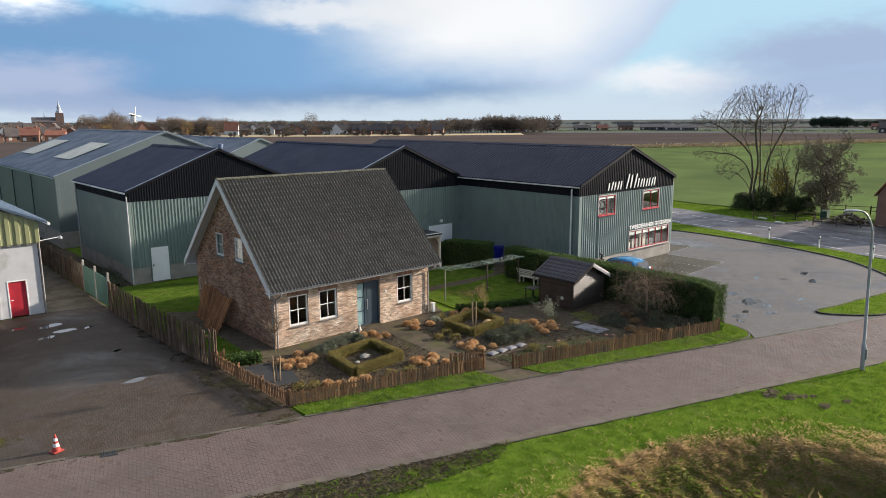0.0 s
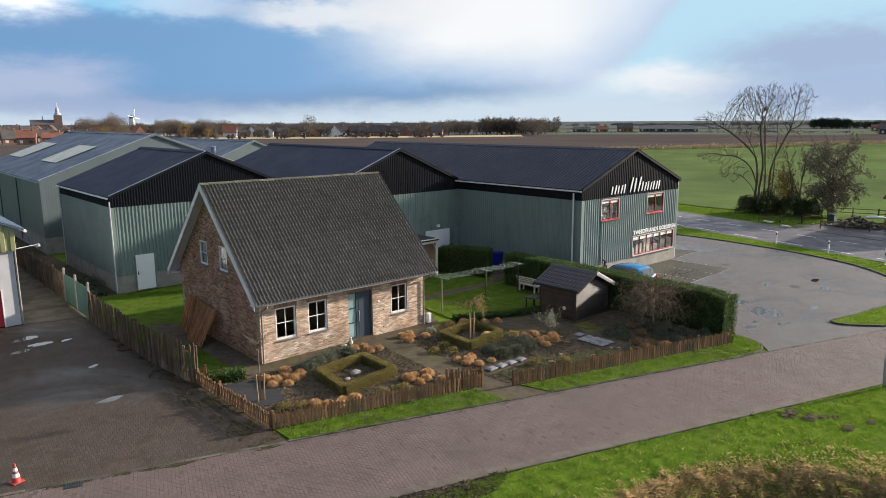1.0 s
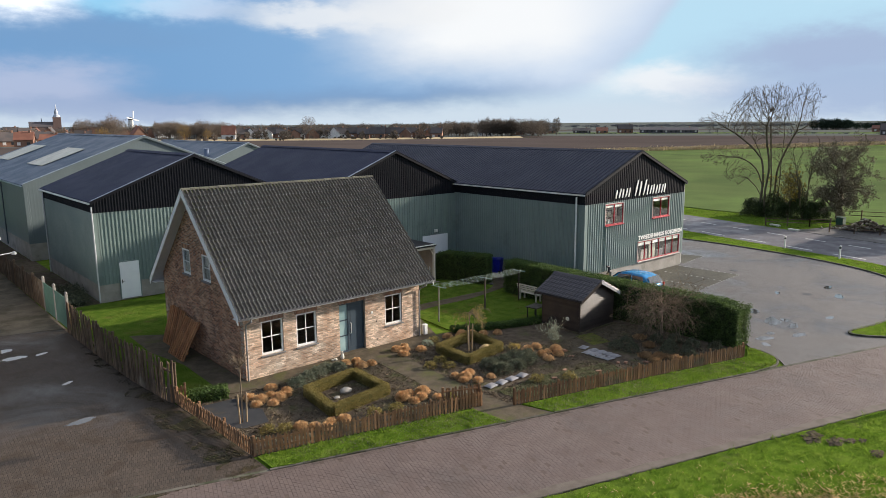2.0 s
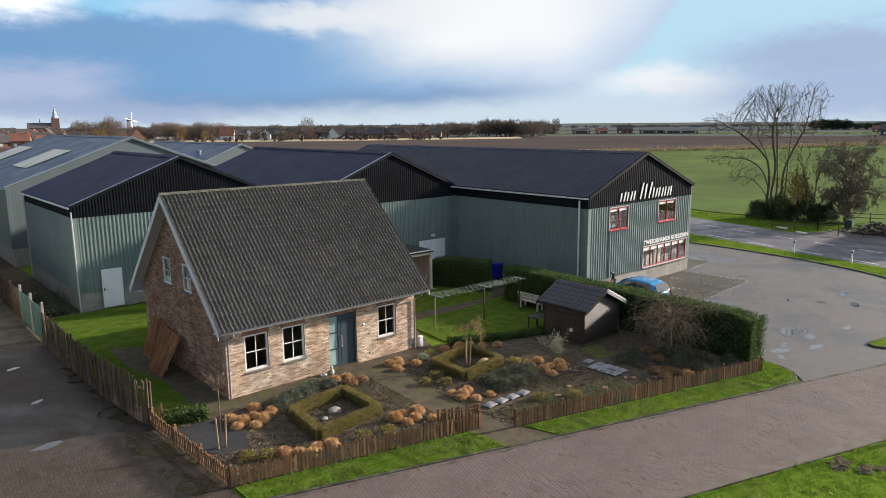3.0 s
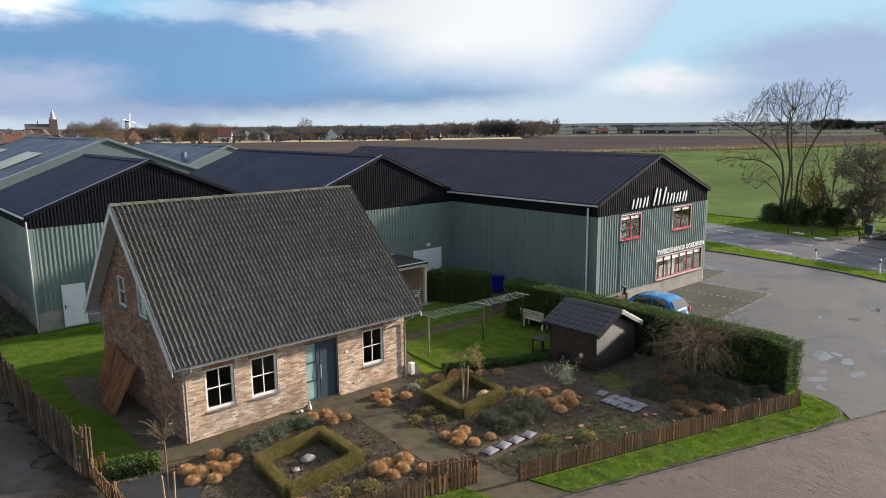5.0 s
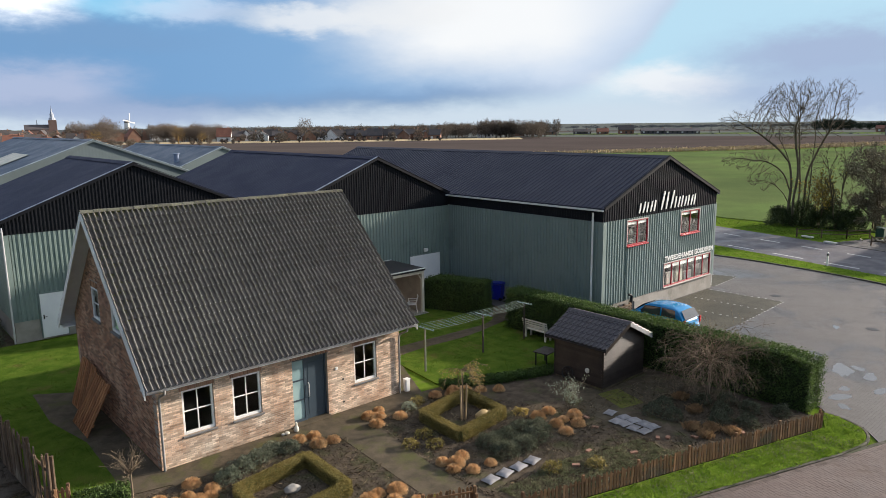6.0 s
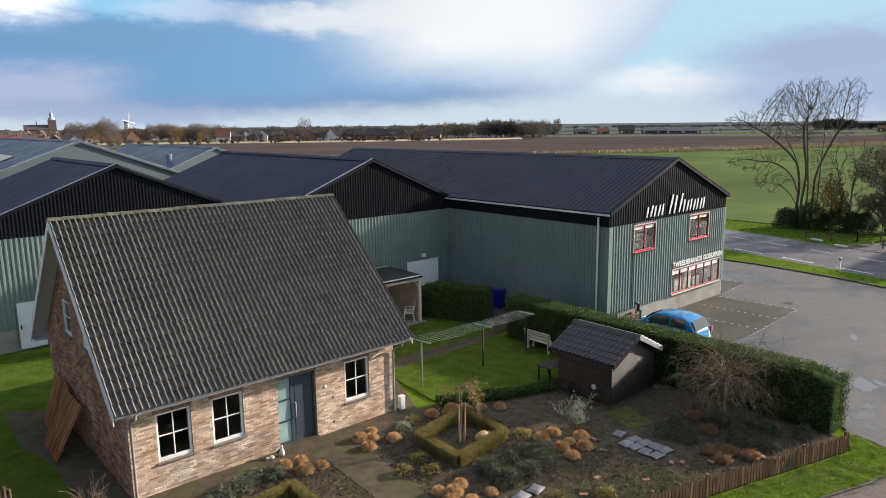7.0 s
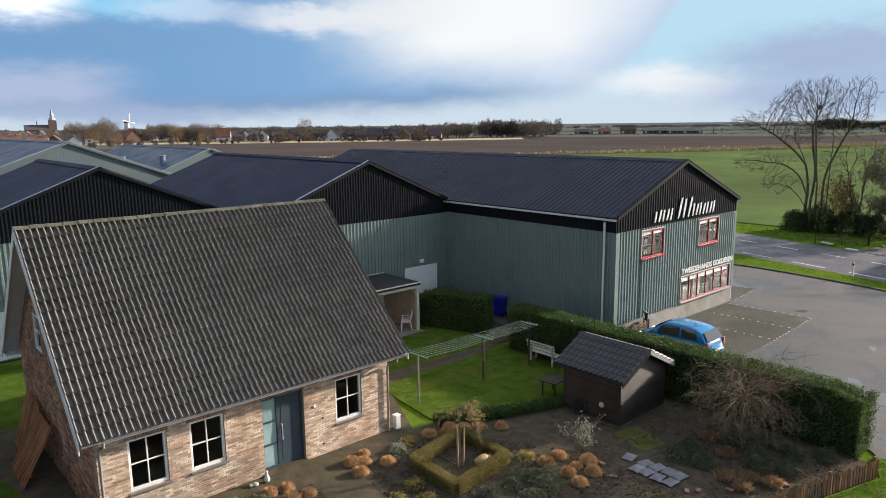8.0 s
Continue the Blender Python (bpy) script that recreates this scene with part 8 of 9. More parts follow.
grass("ditch_grass", ditch, 3000, 0.10, 0.0025, 1.3, DITCH, "long dry tangled grass in the ditch", ground=ground_height, keep=lambda p: dip(p[:, 0], p[:, 1]) < -0.30)
grass("ditch_grass", ditch, 4200, 0.09, 0.003, 1.3, DRYRIM, "bleached straw grass hanging over the ditch edge", ground=ground_height, keep=lambda p: np.abs(dip(p[:, 0], p[:, 1]) + 0.42 + GR.normal(0, 0.08, len(p))) < 0.19)
grass("ditch_grass", ditch, 480, 0.13, 0.006, 1.0, BLADE, "green grass mixed into the ditch edge", ground=ground_height, keep=lambda p: dip(p[:, 0], p[:, 1]) < -0.42)
ditch_rest = [(-5, -16), (12, -22), (10, -29), (-3, -29), (-6, -22)]
grass("ditch_grass", ditch_rest, 420, 0.16, 0.006, 1.3, DITCH, "long dry tangled grass in the ditch", ground=ground_height, keep=lambda p: (dip(p[:, 0], p[:, 1]) < -0.3) & ~in_poly(p, ditch))
reeds = [(5.4, -20.6), (6.4, -19.6), (6.9, -20.4), (6.0, -21.4)]
grass("reed_stems", reeds, 25, 0.5, 0.004, 0.7, DITCH, "pale dead reed stems standing in the ditch", ground=ground_height)
lawn_w = [(-2.85, 12.3), (-2.5, 0.4), (-2.25, -0.35), (-0.95, -0.2), (0.3, 0.6), (0.3, 8.3), (9.0, 8.4), (9.0, 11.2), (0, 16.5), (-2.95, 16.5)]
lawn_e = [(9.4, 2.85), (11.0, 2.8), (10.75, -0.25), (15.0, -2.2), (17.9, -2.2), (18.1, 3.2), (17.0, 8.0), (9.4, 7.6)]
grass("lawn_grass", lawn_w, 200, 0.05, 0.005, 0.9, LAWNBLADE, "short lawn grass", 0.02, keep=lambda p: ~in_poly(p, [(-0.9, -0.3), (0.34, -0.3), (0.34, 8.2), (-1.15, 9.2), (-1.25, 6.0), (-0.75, 3.5), (-0.8, 0.6)]))
grass("lawn_grass", lawn_e, 240, 0.05, 0.005, 0.9, LAWNBLADE, "short lawn grass", 0.02, keep=lambda p: ~((p[:, 1] > 3.2) & (p[:, 1] < 4.25) & (p[:, 0] > 10.5)))
grass("verge_grass", ISLAND + [(34, -15.6)], 90, 0.09, 0.016, 0.8, BLADE, "short verge grass on the island", 0.05)
grass("verge_grass", MAIN_VERGE, 40, 0.08, 0.02, 0.8, LAWNBLADE, "short verge grass along the main road", 0.05)
far_bank = [(54.2, 2.0), (57.0, 12), (60, 26), (64, 26), (63, 12), (62, 1), (58.5, 0.2)]
grass("verge_grass", far_bank, 40, 0.09, 0.03, 0.8, LAWNBLADE, "rough grass beyond the main road", 0.0)
reed_line = [(92, 176), (150, 133.5), (196, 104), (238, 83), (292, 65), (500, 20), (500, 24), (312, 79.5), (226, 107.5), (150, 135.6), (93, 178)]
grass("reed_strip", reed_line, 5.0, 0.8, 0.35, 0.5, REED, "strip of dry yellow reeds between the fields", 0.0)
moss = [(14.3, -5.12), (15.3, -5.3), (14.85, -6.7), (13.85, -6.45)]
grass("moss_patch", moss, 900, 0.02, 0.006, 0.9, MOSS, "mossy grass patch beside the shed paving", 0.012)
weeds = [(9.0, -8.9), (12.2, -10.0), (12.3, -8.2), (9.3, -7.4), (6.8, -7.4), (6.8, -8.4)]
grass("weeds", weeds, 1700, 0.06, 0.009, 1.1, WEED, "dull grey-green weeds on the garden soil", 0.0, keep=patchy(1.1, -0.3))
grass("weeds", [(1.0, -5.3), (3.6, -5.1), (5.0, -6.6), (4.6, -7.3), (-1.9, -5.6), (-1.6, -4.4)], 160, 0.07, 0.009, 1.1, WEED, "sparse weeds between the grass tufts", 0.0, keep=patchy(1.4, 0.06))
bed = [(-2.2, -5.7), (5.2, -7.6), (6.5, -8.4), (17.0, -11.4), (17.8, -5.6), (12.4, -5.0), (10.3, -1.1), (7.0, -1.4), (0.6, -1.2), (-2.3, -1.0)]
on_path = [(5.0, -8.2), (6.3, -8.2), (6.35, -5.2), (6.8, -1.2), (5.4, -1.2), (5.15, -5.2)]


def on_paving(p):
    """True on the path, the weed cloth and round the sacks."""
    x, y = p[:, 0], p[:, 1]
    return in_poly(p, on_path) | in_poly(p, CLOTH) | ((x > 12.5) & (x < 14.1) & (y > -8.9) & (y < -6.1)) | ((x > 6.5) & (x < 9.1) & (y > -7.2) & (y < -6.4))


p = scatter(bed, 190, GR)
p = p[~on_paving(p)]
v, f = leaves(np.concatenate([p, np.full((len(p), 1), 0.016)], 1), 0.02, GR, flat=0.75, length=1.2)
tagged(new("leaf_litter", tri_mesh("leaf_litter", v, f, LITTER)), "fallen brown leaves and dead stems on the soil", "leaves", kind="stuff")
p = scatter(bed, 34, GR)
p = p[~on_paving(p)]
v, f = blades(np.concatenate([p, np.zeros((len(p), 1))], 1), 0.11, 0.004, 1.8, GR)
tagged(new("dead_stems", tri_mesh("dead_stems", v, f, LITTER)), "thin dead plant stems over the garden soil", "stems", kind="stuff")
p = scatter(bed, 150, GR)
p = p[~on_paving(p)]
v, f = leaves(np.concatenate([p, np.full((len(p), 1), 0.012)], 1), 0.03, GR, flat=0.3, length=1.0)
tagged(new("soil_crumbs", tri_mesh("soil_crumbs", v, f, SOIL)), "clods of dark earth", "soil", kind="stuff")

STALK = mat("mud_stalk", (0.16, 0.125, 0.080), (0.10, 0.085, 0.05), s=2.0, rough=0.9, spec=0.1, bump=0, isl=0.4)
mud = [(-14, kerb_s(-14) - 0.0), (1.6, kerb_s(1.6) - 0.0), (0.4, kerb_s(0.4) - 0.9), (-3, kerb_s(-3) - 1.6), (-14, kerb_s(-14) - 2.0)]
p = scatter(mud, 260, GR)
v, f = blades(np.concatenate([p, np.full((len(p), 1), 0.008)], 1), 0.07, 0.003, 2.4, GR, 0.85)
tagged(new("dead_stems", tri_mesh("dead_stems", v, f, STALK)), "broken stalks strewn over the muddy roadside", "stems", kind="stuff")
p = scatter(mud, 170, GR)
v, f = leaves(np.concatenate([p, np.full((len(p), 1), 0.014)], 1), 0.035, GR, flat=0.4, length=1.1)
tagged(new("soil_crumbs", tri_mesh("soil_crumbs", v, f, SOIL)), "clods of wet earth beside the road", "soil", kind="stuff")
grass("weeds", mud, 240, 0.08, 0.007, 1.0, BLADE, "patches of thin grass on the muddy roadside", 0.004, keep=patchy(0.8, 0.12))

# ---- blue car ----
def rounded(ob):
    """Rounds a coarse cage into a smooth pressed shell."""
    ob.modifiers.new("rounding", "SUBSURF").levels = 2
    ob.modifiers["rounding"].render_levels = 2
    return ob


def blue_car():
    c = thing("car", "small bright blue hatchback car parked before the shop", "car", pose(23.0, -2.35, 0.0) @ Matrix.Scale(0.96, 4))
    # local: x across, y forwards
    L, W = 1.78, 0.82
    st = [(-1.76, 0.30, 0.52, 0.70, 0.80), (-1.70, 0.24, 0.55, 0.93, 0.92), (-1.45, 0.20, 0.55, 0.98, 0.97), (-0.9, 0.19, 0.55, 0.98, 1.0), (0.0, 0.19, 0.55, 0.95, 1.0), (0.75, 0.19, 0.55, 0.93, 1.0), (1.1, 0.2, 0.54, 0.90, 0.98), (1.45, 0.22, 0.52, 0.80, 0.93), (1.68, 0.26, 0.48, 0.68, 0.84), (1.77, 0.32, 0.46, 0.56, 0.72)]
    ring = 12
    vs, fs = [], []
    for y, zl, zm, zt, k in st:
        w = W * k
        pr = [(-w * 0.86, zl), (-w * 0.98, zl + 0.1), (-w, zm), (-w * 0.97, (zm + zt) / 2 + 0.05), (-w * 0.90, zt), (-w * 0.45, zt + 0.025)]
        pr += [(-x, z) for x, z in pr[::-1]]
        vs += [(x, y, z) for x, z in pr]
    n = len(st)
    for i in range(n - 1):
        for j in range(ring):
            fs.append((i * ring + j, i * ring + (j + 1) % ring, (i + 1) * ring + (j + 1) % ring, (i + 1) * ring + j))
    fs += [tuple(range(ring))[::-1], tuple((n - 1) * ring + j for j in range(ring))]
    g = Geo()
    g.add(vs, fs)
    rounded(part("body", g, CARBLUE, c, smooth=True))
    # cabin: pillars and roof in paint, glass let in
    cab = [(-1.66, 0.95, 0.78), (-1.40, 1.42, 0.66), (-0.7, 1.49, 0.665), (0.1, 1.475, 0.66), (0.52, 1.38, 0.64), (1.08, 0.93, 0.76)]
    base = [(-1.70, 0.9), (-1.40, 0.96), (-0.7, 0.96), (0.1, 0.94), (0.52, 0.93), (1.12, 0.90)]
    vs, fs = [], []
    for (y, z, w), (yb, zb) in zip(cab, base):
        wb = 0.765
        vs += [(-wb, yb, zb), (-(w + wb) / 2 - 0.012, (y + yb) / 2, (z + zb) / 2), (-w, y, z - 0.04), (-w * 0.86, y, z), (0, y, z + 0.022), (w * 0.86, y, z), (w, y, z - 0.04), ((w + wb) / 2 + 0.012, (y + yb) / 2, (z + zb) / 2), (wb, yb, zb)]
    k = 9
    for i in range(len(cab) - 1):
        for j in range(k - 1):
            fs.append((i * k + j, i * k + j + 1, (i + 1) * k + j + 1, (i + 1) * k + j))
    g = Geo()
    g.add(vs, fs)
    rounded(part("roof", g, CARBLUE, c, smooth=True))

    def pane(name, pts, label=""):
        g = Geo()
        g.prism(pts, (0, 0, 0.004))
        return part(name, g, CARGLASS, c, label)

    for s in (-1, 1):
        x0, x1 = s * 0.785, s * 0.69
        pane("side_window", [(x0, -1.28, 1.0), (x0, -0.52, 0.99), (x1, -0.50, 1.38), (x1, -1.18, 1.35)])
        pane("side_window", [(x0, -0.44, 0.99), (x0, 0.72, 0.97), (x1, 0.42, 1.34), (x1, -0.42, 1.39)])
        g = Geo()
        g.lathe([(0.02, -0.06), (0.075, -0.04), (0.085, 0.03), (0.03, 0.07)], 10, (s * 0.90, 0.62, 1.02))
        part("wing_mirror", g, CARBLUE, c, smooth=True)
        g = Geo()
        g.box((s * 0.80 - 0.012, -0.02, 0.76), (s * 0.80 + 0.02, 0.16, 0.79), 0.006)
        part("door_handle", g, CARBLUE, c)
        g = Geo()
        g.box((s * 0.71 - 0.07, -1.765, 0.66), (s * 0.71 + 0.07, -1.69, 0.98), 0.02)
        part("tail_lamp", g, REDLAMP, c, "red tail lamp")
        g = Geo()
        g.box((s * 0.56 - 0.12, 1.60, 0.60), (s * 0.56 + 0.12, 1.72, 0.74), 0.03)
        part("headlight", g, STEEL, c)
        for y in (-1.12, 1.2):
            g = Geo()
            a, b = (s * 0.64, s * 0.825)
            g.tube([(a, y, 0.29), (b - s * 0.02, y, 0.29), (b, y, 0.29)], [0.29, 0.29, 0.265], 20)
            w = part("wheel", g, TYRE, c, smooth=True)
            g = Geo()
            g.tube([(b - s * 0.03, y, 0.29), (b + s * 0.004, y, 0.29)], [0.19, 0.175], 16)
            for q in range(5):
                an = q * 2 * math.pi / 5
                g.box((b - 0.012, y - 0.02 + 0.1 * math.cos(an), 0.27 + 0.1 * math.sin(an)), (b + 0.012, y + 0.02 + 0.1 * math.cos(an), 0.31 + 0.1 * math.sin(an)))
            part("rim", g, GALV, w)
    pane("rear_window", [(-0.64, -1.71, 0.985), (0.64, -1.71, 0.985), (0.56, -1.45, 1.37), (-0.56, -1.45, 1.37)], "dark curved tailgate window")
    pane("windscreen", [(-0.66, 1.09, 0.955), (0.66, 1.09, 0.955), (0.58, 0.58, 1.36), (-0.58, 0.58, 1.36)])
    g = Geo()
    g.box((-0.70, -1.80, 0.30), (0.70, -1.70, 0.55), 0.05)
    part("bumper", g, CARBLUE, c)
    g = Geo()
    g.box((-0.26, -1.812, 0.42), (0.26, -1.80, 0.52), 0.004)
    part("number_plate", g, mat("plate_yellow", (0.62, 0.46, 0.05), rough=0.5, bump=0), c, "plain yellow plate bar")


blue_car()


def pallet_stack():
    s = thing("pallet", "grey weathered pallet leaning at the shop wall", "pallet", pose(22.6, -0.25, 0))
    for i in range(5):
        g = Geo()
        g.box((0, -0.1, 0.15 + i * 0.14), (1.1, -0.06, 0.24 + i * 0.14), 0.006)
        part("board", g, OLDWOOD, s)
    for x in (0.02, 0.5, 0.98):
        g = Geo()
        g.box((x, -0.055, 0.0), (x + 0.1, 0.04, 0.85), 0.006)
        part("bearer", g, OLDWOOD, s)


pallet_stack()
g = Geo()
g.tube([(0, 0, 0), (0, 0, 1.0), (0.02, 0.0, 1.15)], 0.07, 12)
g.tube([(0.02, 0, 1.15), (-0.14, 0.06, 1.22)], 0.06, 10)
tagged(part("vent_pipe", g, BLACKTRIM, None, at=pose(23.85, -0.2, -0.004), smooth=True), "black vent pipe standing at the shop corner", "pipe")
g = Geo()
g.box((0, 0, 0), (0.5, 0.35, 0.85), 0.02)
tagged(part("utility_cabinet", g, CONCRETE, None, at=pose(24.0, -0.28, -0.004)), "grey mossy utility cabinet at the shop wall", "cabinet")


# ---- forecourt beyond the main road ----
LOGEND = mat("split_wood", (0.42, 0.36, 0.27), (0.33, 0.28, 0.20), s=4, rough=0.85, bump=0.2, isl=0.2)


def log_pile():
    s = thing("log_pile", "heap of split firewood on the forecourt", "firewood", pose(58.0, -3.6, 0.0, 0, 0, -70))
    r = np.random.default_rng(5)
    for i in range(200):
        x = r.normal(0, 1.35)
        z = max(0.08, 1.0 * math.exp(-(x / 1.6) ** 2) * r.uniform(0.1, 1.0))
        y = r.normal(0, 0.4)
        d = Vector(r.normal(0, 1, 3))
        d.z *= 0.3
        d.normalize()
        g = Geo()
        p = Vector((x, y, z))
        rr = r.uniform(0.05, 0.1)
        g.tube([p - d * 0.22, p + d * 0.22], rr, 6)
        part("log", g, (LOGEND, BARK, OLDWOOD)[i % 3], s)


log_pile()
g = Geo()
g.box((-0.5, -0.4, 0), (0.5, 0.4, 0.95), 0.03)
g.prism([(-0.54, -0.44, 0.95), (0.54, -0.44, 0.95), (0.54, 0.44, 1.08), (-0.54, 0.44, 1.08)], (0, 0, 0.05))
tagged(part("container", g, mat("dark_green_plastic", (0.016, 0.050, 0.032), (0.022, 0.060, 0.04), s=2, rough=0.6), None, at=pose(60.0, -0.8, 0) @ Matrix.Scale(0.78, 4)), "dark green bin beside the firewood", "bin")


def rail_fence(pts, label, h=0.95, step=2.2):
    f = thing("rail_fence", label, "fence")
    for a, b in zip(pts, pts[1:]):
        a, b = Vector((*a, 0)), Vector((*b, 0))
        n = max(1, round((b - a).length / step))
        for i in range(n + 1):
            p = a.lerp(b, i / n)
            g = Geo()
            g.box((p.x - 0.05, p.y - 0.05, -0.04), (p.x + 0.05, p.y + 0.05, h), 0.012)
            part("post", g, OLDWOOD, f)
        for z in (0.45, 0.85):
            g = Geo()
            g.tube([a + Vector((0, 0, z * h)), b + Vector((0, 0, z * h))], 0.035, 6)
            part("rail", g, OLDWOOD, f)


rail_fence([(55.4, 4.2), (57.2, 0.9), (59.2, -0.2)], "low wooden rail fence along the grass bank", 0.75)
rail_fence([(55.0, -1.6), (56.3, -5.2)], "low wooden rail fence before the firewood", 0.8)
rail_fence([(64.5, 1.2), (66.0, -3.0), (67.5, -8.0)], "thin field fence of wooden posts", 1.0)
for x, y in ((55.6, 3.4), (53.9, 1.0)):
    g = Geo()
    g.box((-0.5, -0.18, 0), (0.5, 0.18, 0.14), 0.02)
    tagged(part("kerb_block", g, PALEWOOD, None, at=pose(x, y, -0.008, 0, 0, 70)), "white painted concrete block at the roadside", "block", "white blocks at the roadside")


def red_house():
    h = thing("brick_house", "red brick house with a rounded gambrel roof", "house", pose(58.4, -5.7, 0))
    top = lambda v: 2.9 + (1.6 * min(1, -v / 1.0) if v > -1.0 else 1.6 + 1.0 * min(1.0, (-v - 1.0) / 2.5)) if v >= -3.5 else top(-7 - v)
    g = Geo()
    wall_cells(g, -7, 0, 0, top, [(-2.6, -1.4, 0.8, 2.2), (-5.6, -4.4, 0.8, 2.2)], lambda u, w, z: (w, u, z), 0.25, cuts=(-6, -3.5, -1.0))
    part("gable_wall", g, FARBRICK, h)
    g = Geo()
    wall_cells(g, 0.25, 9, 0, lambda u: 2.9, (), lambda u, w, z: (u, -w, z), 0.25)
    part("side_wall", g, FARBRICK, h)
    g = Geo()
    wall_cells(g, 0.25, 9, 0, lambda u: 2.9, (), lambda u, w, z: (u, -7 + w, z), 0.25)
    part("side_wall", g, FARBRICK, h)
    for y0 in (-2.6, -5.6):
        framed = Geo()
        framed.box((0.08, y0, 0.8), (0.14, y0 + 1.2, 2.2), 0.01)
        part("window", framed, WHITE, h)
    prof = [(0.25, 2.75), (-1.0, 4.6), (-3.5, 5.65), (-6.0, 4.6), (-7.25, 2.75)]
    for (a, za), (b, zb) in zip(prof, prof[1:]):
        g = Geo()
        g.prism([(-0.2, a, za), (-0.2, b, zb), (-0.2, b, zb + 0.14), (-0.2, a, za + 0.14)], (9.3, 0, 0))
        part("roof", g, ORANGEROOF, h)


red_house()

# ---- village, church, mill and woods on the horizon ----
FR = np.random.default_rng(41)


def far_place(deg, dist):
    """A place seen from the garden: degrees clockwise from north, metres."""
    return -8 + dist * math.sin(radians(deg)), -21 + dist * math.cos(radians(deg))


def far_house(deg, dist, w, d, wall, ridge, wall_m, roof_m, turn, label):
    x, y = far_place(deg, dist)
    h = thing("house", label, "house", pose(x, y, 0, 0, 0, -deg + turn), "village houses")
    g = Geo()
    g.prism([(-w / 2, -d / 2, 0), (-w / 2, d / 2, 0), (-w / 2, d / 2, wall), (-w / 2, 0, ridge - 0.2), (-w / 2, -d / 2, wall)], (w, 0, 0))
    part("wall", g, wall_m, h)
    for s in (-1, 1):
        g = Geo()
        g.prism([(-w / 2 - 0.3, 0, ridge), (-w / 2 - 0.3, s * (d / 2 + 0.4), wall - 0.2), (-w / 2 - 0.3, s * (d / 2 + 0.4), wall + 0.05), (-w / 2 - 0.3, 0, ridge + 0.25)], (w + 0.6, 0, 0))
        part("roof", g, roof_m, h)
    g = Geo()
    g.box((w * 0.25, -0.4, ridge - 0.6), (w * 0.25 + 0.8, 0.4, ridge + 1.0), 0.05)
    part("chimney", g, FARBRICK, h)
    n = max(2, int(w / 3.5))
    for i in range(n):
        g = Geo()
        cx = -w / 2 + (i + 0.5) * w / n
        g.box((cx - 0.7, -d / 2 - 0.06, 0.8), (cx + 0.7, -d / 2 + 0.02, 2.2), 0.02)
        part("window", g, FARWHITE if i % 3 == 0 else FARGLASS, h)


deg = 24.6
while deg < 41.5:
    white = FR.uniform() < 0.25
    far_house(deg, FR.uniform(440, 520), FR.uniform(7, 11), FR.uniform(7, 8.5), FR.uniform(2.6, 3.4), FR.uniform(5.6, 7.4), FARWHITE if white else FARBRICK, DARKROOF, FR.choice([0, 0, 90]) + FR.uniform(-8, 8), "detached village house with a dark roof beyond the field")
    deg += FR.uniform(0.40, 0.75)
deg = 7.2
while deg < 24.5:
    far_house(deg, FR.uniform(470, 590), FR.uniform(8, 13), FR.uniform(8, 9), FR.uniform(3.0, 5.0), FR.uniform(7.0, 9.0), FARWHITE if FR.uniform() < 0.3 else FARBRICK, ORANGEROOF if FR.uniform() < 0.45 else DARKROOF, FR.choice([0, 90]) + FR.uniform(-12, 12), "village house with an orange tiled roof")
    deg += FR.uniform(0.55, 1.0)
structure("village_ground", [far_place(d, 372) for d in (5, 8, 11, 14, 17)] + [far_place(d, 640) for d in (17, 14, 11, 8, 5)], -0.1, 0.068, HAZYFIELD, "grassy ground between the village houses", "grass")
for row, dist in enumerate((385, 420, 455)):
    deg = 6.6 + 0.4 * row
    while deg < 14.2:
        far_house(deg, dist + FR.uniform(-10, 10), FR.uniform(6.5, 9.5), FR.uniform(6, 7.5), FR.uniform(2.6, 3.8), FR.uniform(5.6, 7.2), FARWHITE if FR.uniform() < 0.28 else FARBRICK, ORANGEROOF if FR.uniform() < 0.55 else DARKROOF, FR.choice([0, 90]) + FR.uniform(-14, 14), "small village house with a tiled roof")
        deg += FR.uniform(1.0, 1.7)
for deg, dist, w, d, wall, ridge, wm, rm in ((56.2, 600, 12, 10, 3.5, 7.0, FARBRICK, DARKROOF), (58.4, 600, 22, 12, 2.6, 4.6, SLATE, SLATE), (60.4, 590, 26, 12, 2.4, 4.4, SLATE, SLATE), (45.0, 500, 10, 8, 2.4, 4.8, FARWHITE, DARKROOF), (47.6, 540, 9, 7, 2.2, 4.4, FARBRICK, DARKROOF), (48.6, 560, 12, 8, 2.2, 4.0, FARWHITE, SLATE), (50.2, 590, 10, 8, 2.3, 4.6, FARBRICK, DARKROOF), (52.8, 600, 14, 9, 2.2, 4.2, DARKROOF, DARKROOF), (54.4, 585, 9, 8, 2.3, 4.8, FARBRICK, ORANGEROOF), (73.8, 640, 12, 8, 2.8, 5.0, FARBRICK, ORANGEROOF), (74.8, 520, 18, 10, 3.2, 7.0, DARKROOF, DARKROOF)):
    far_house(deg, dist, w, d, wall, ridge, wm, rm, 4, "low farm building beyond the field")


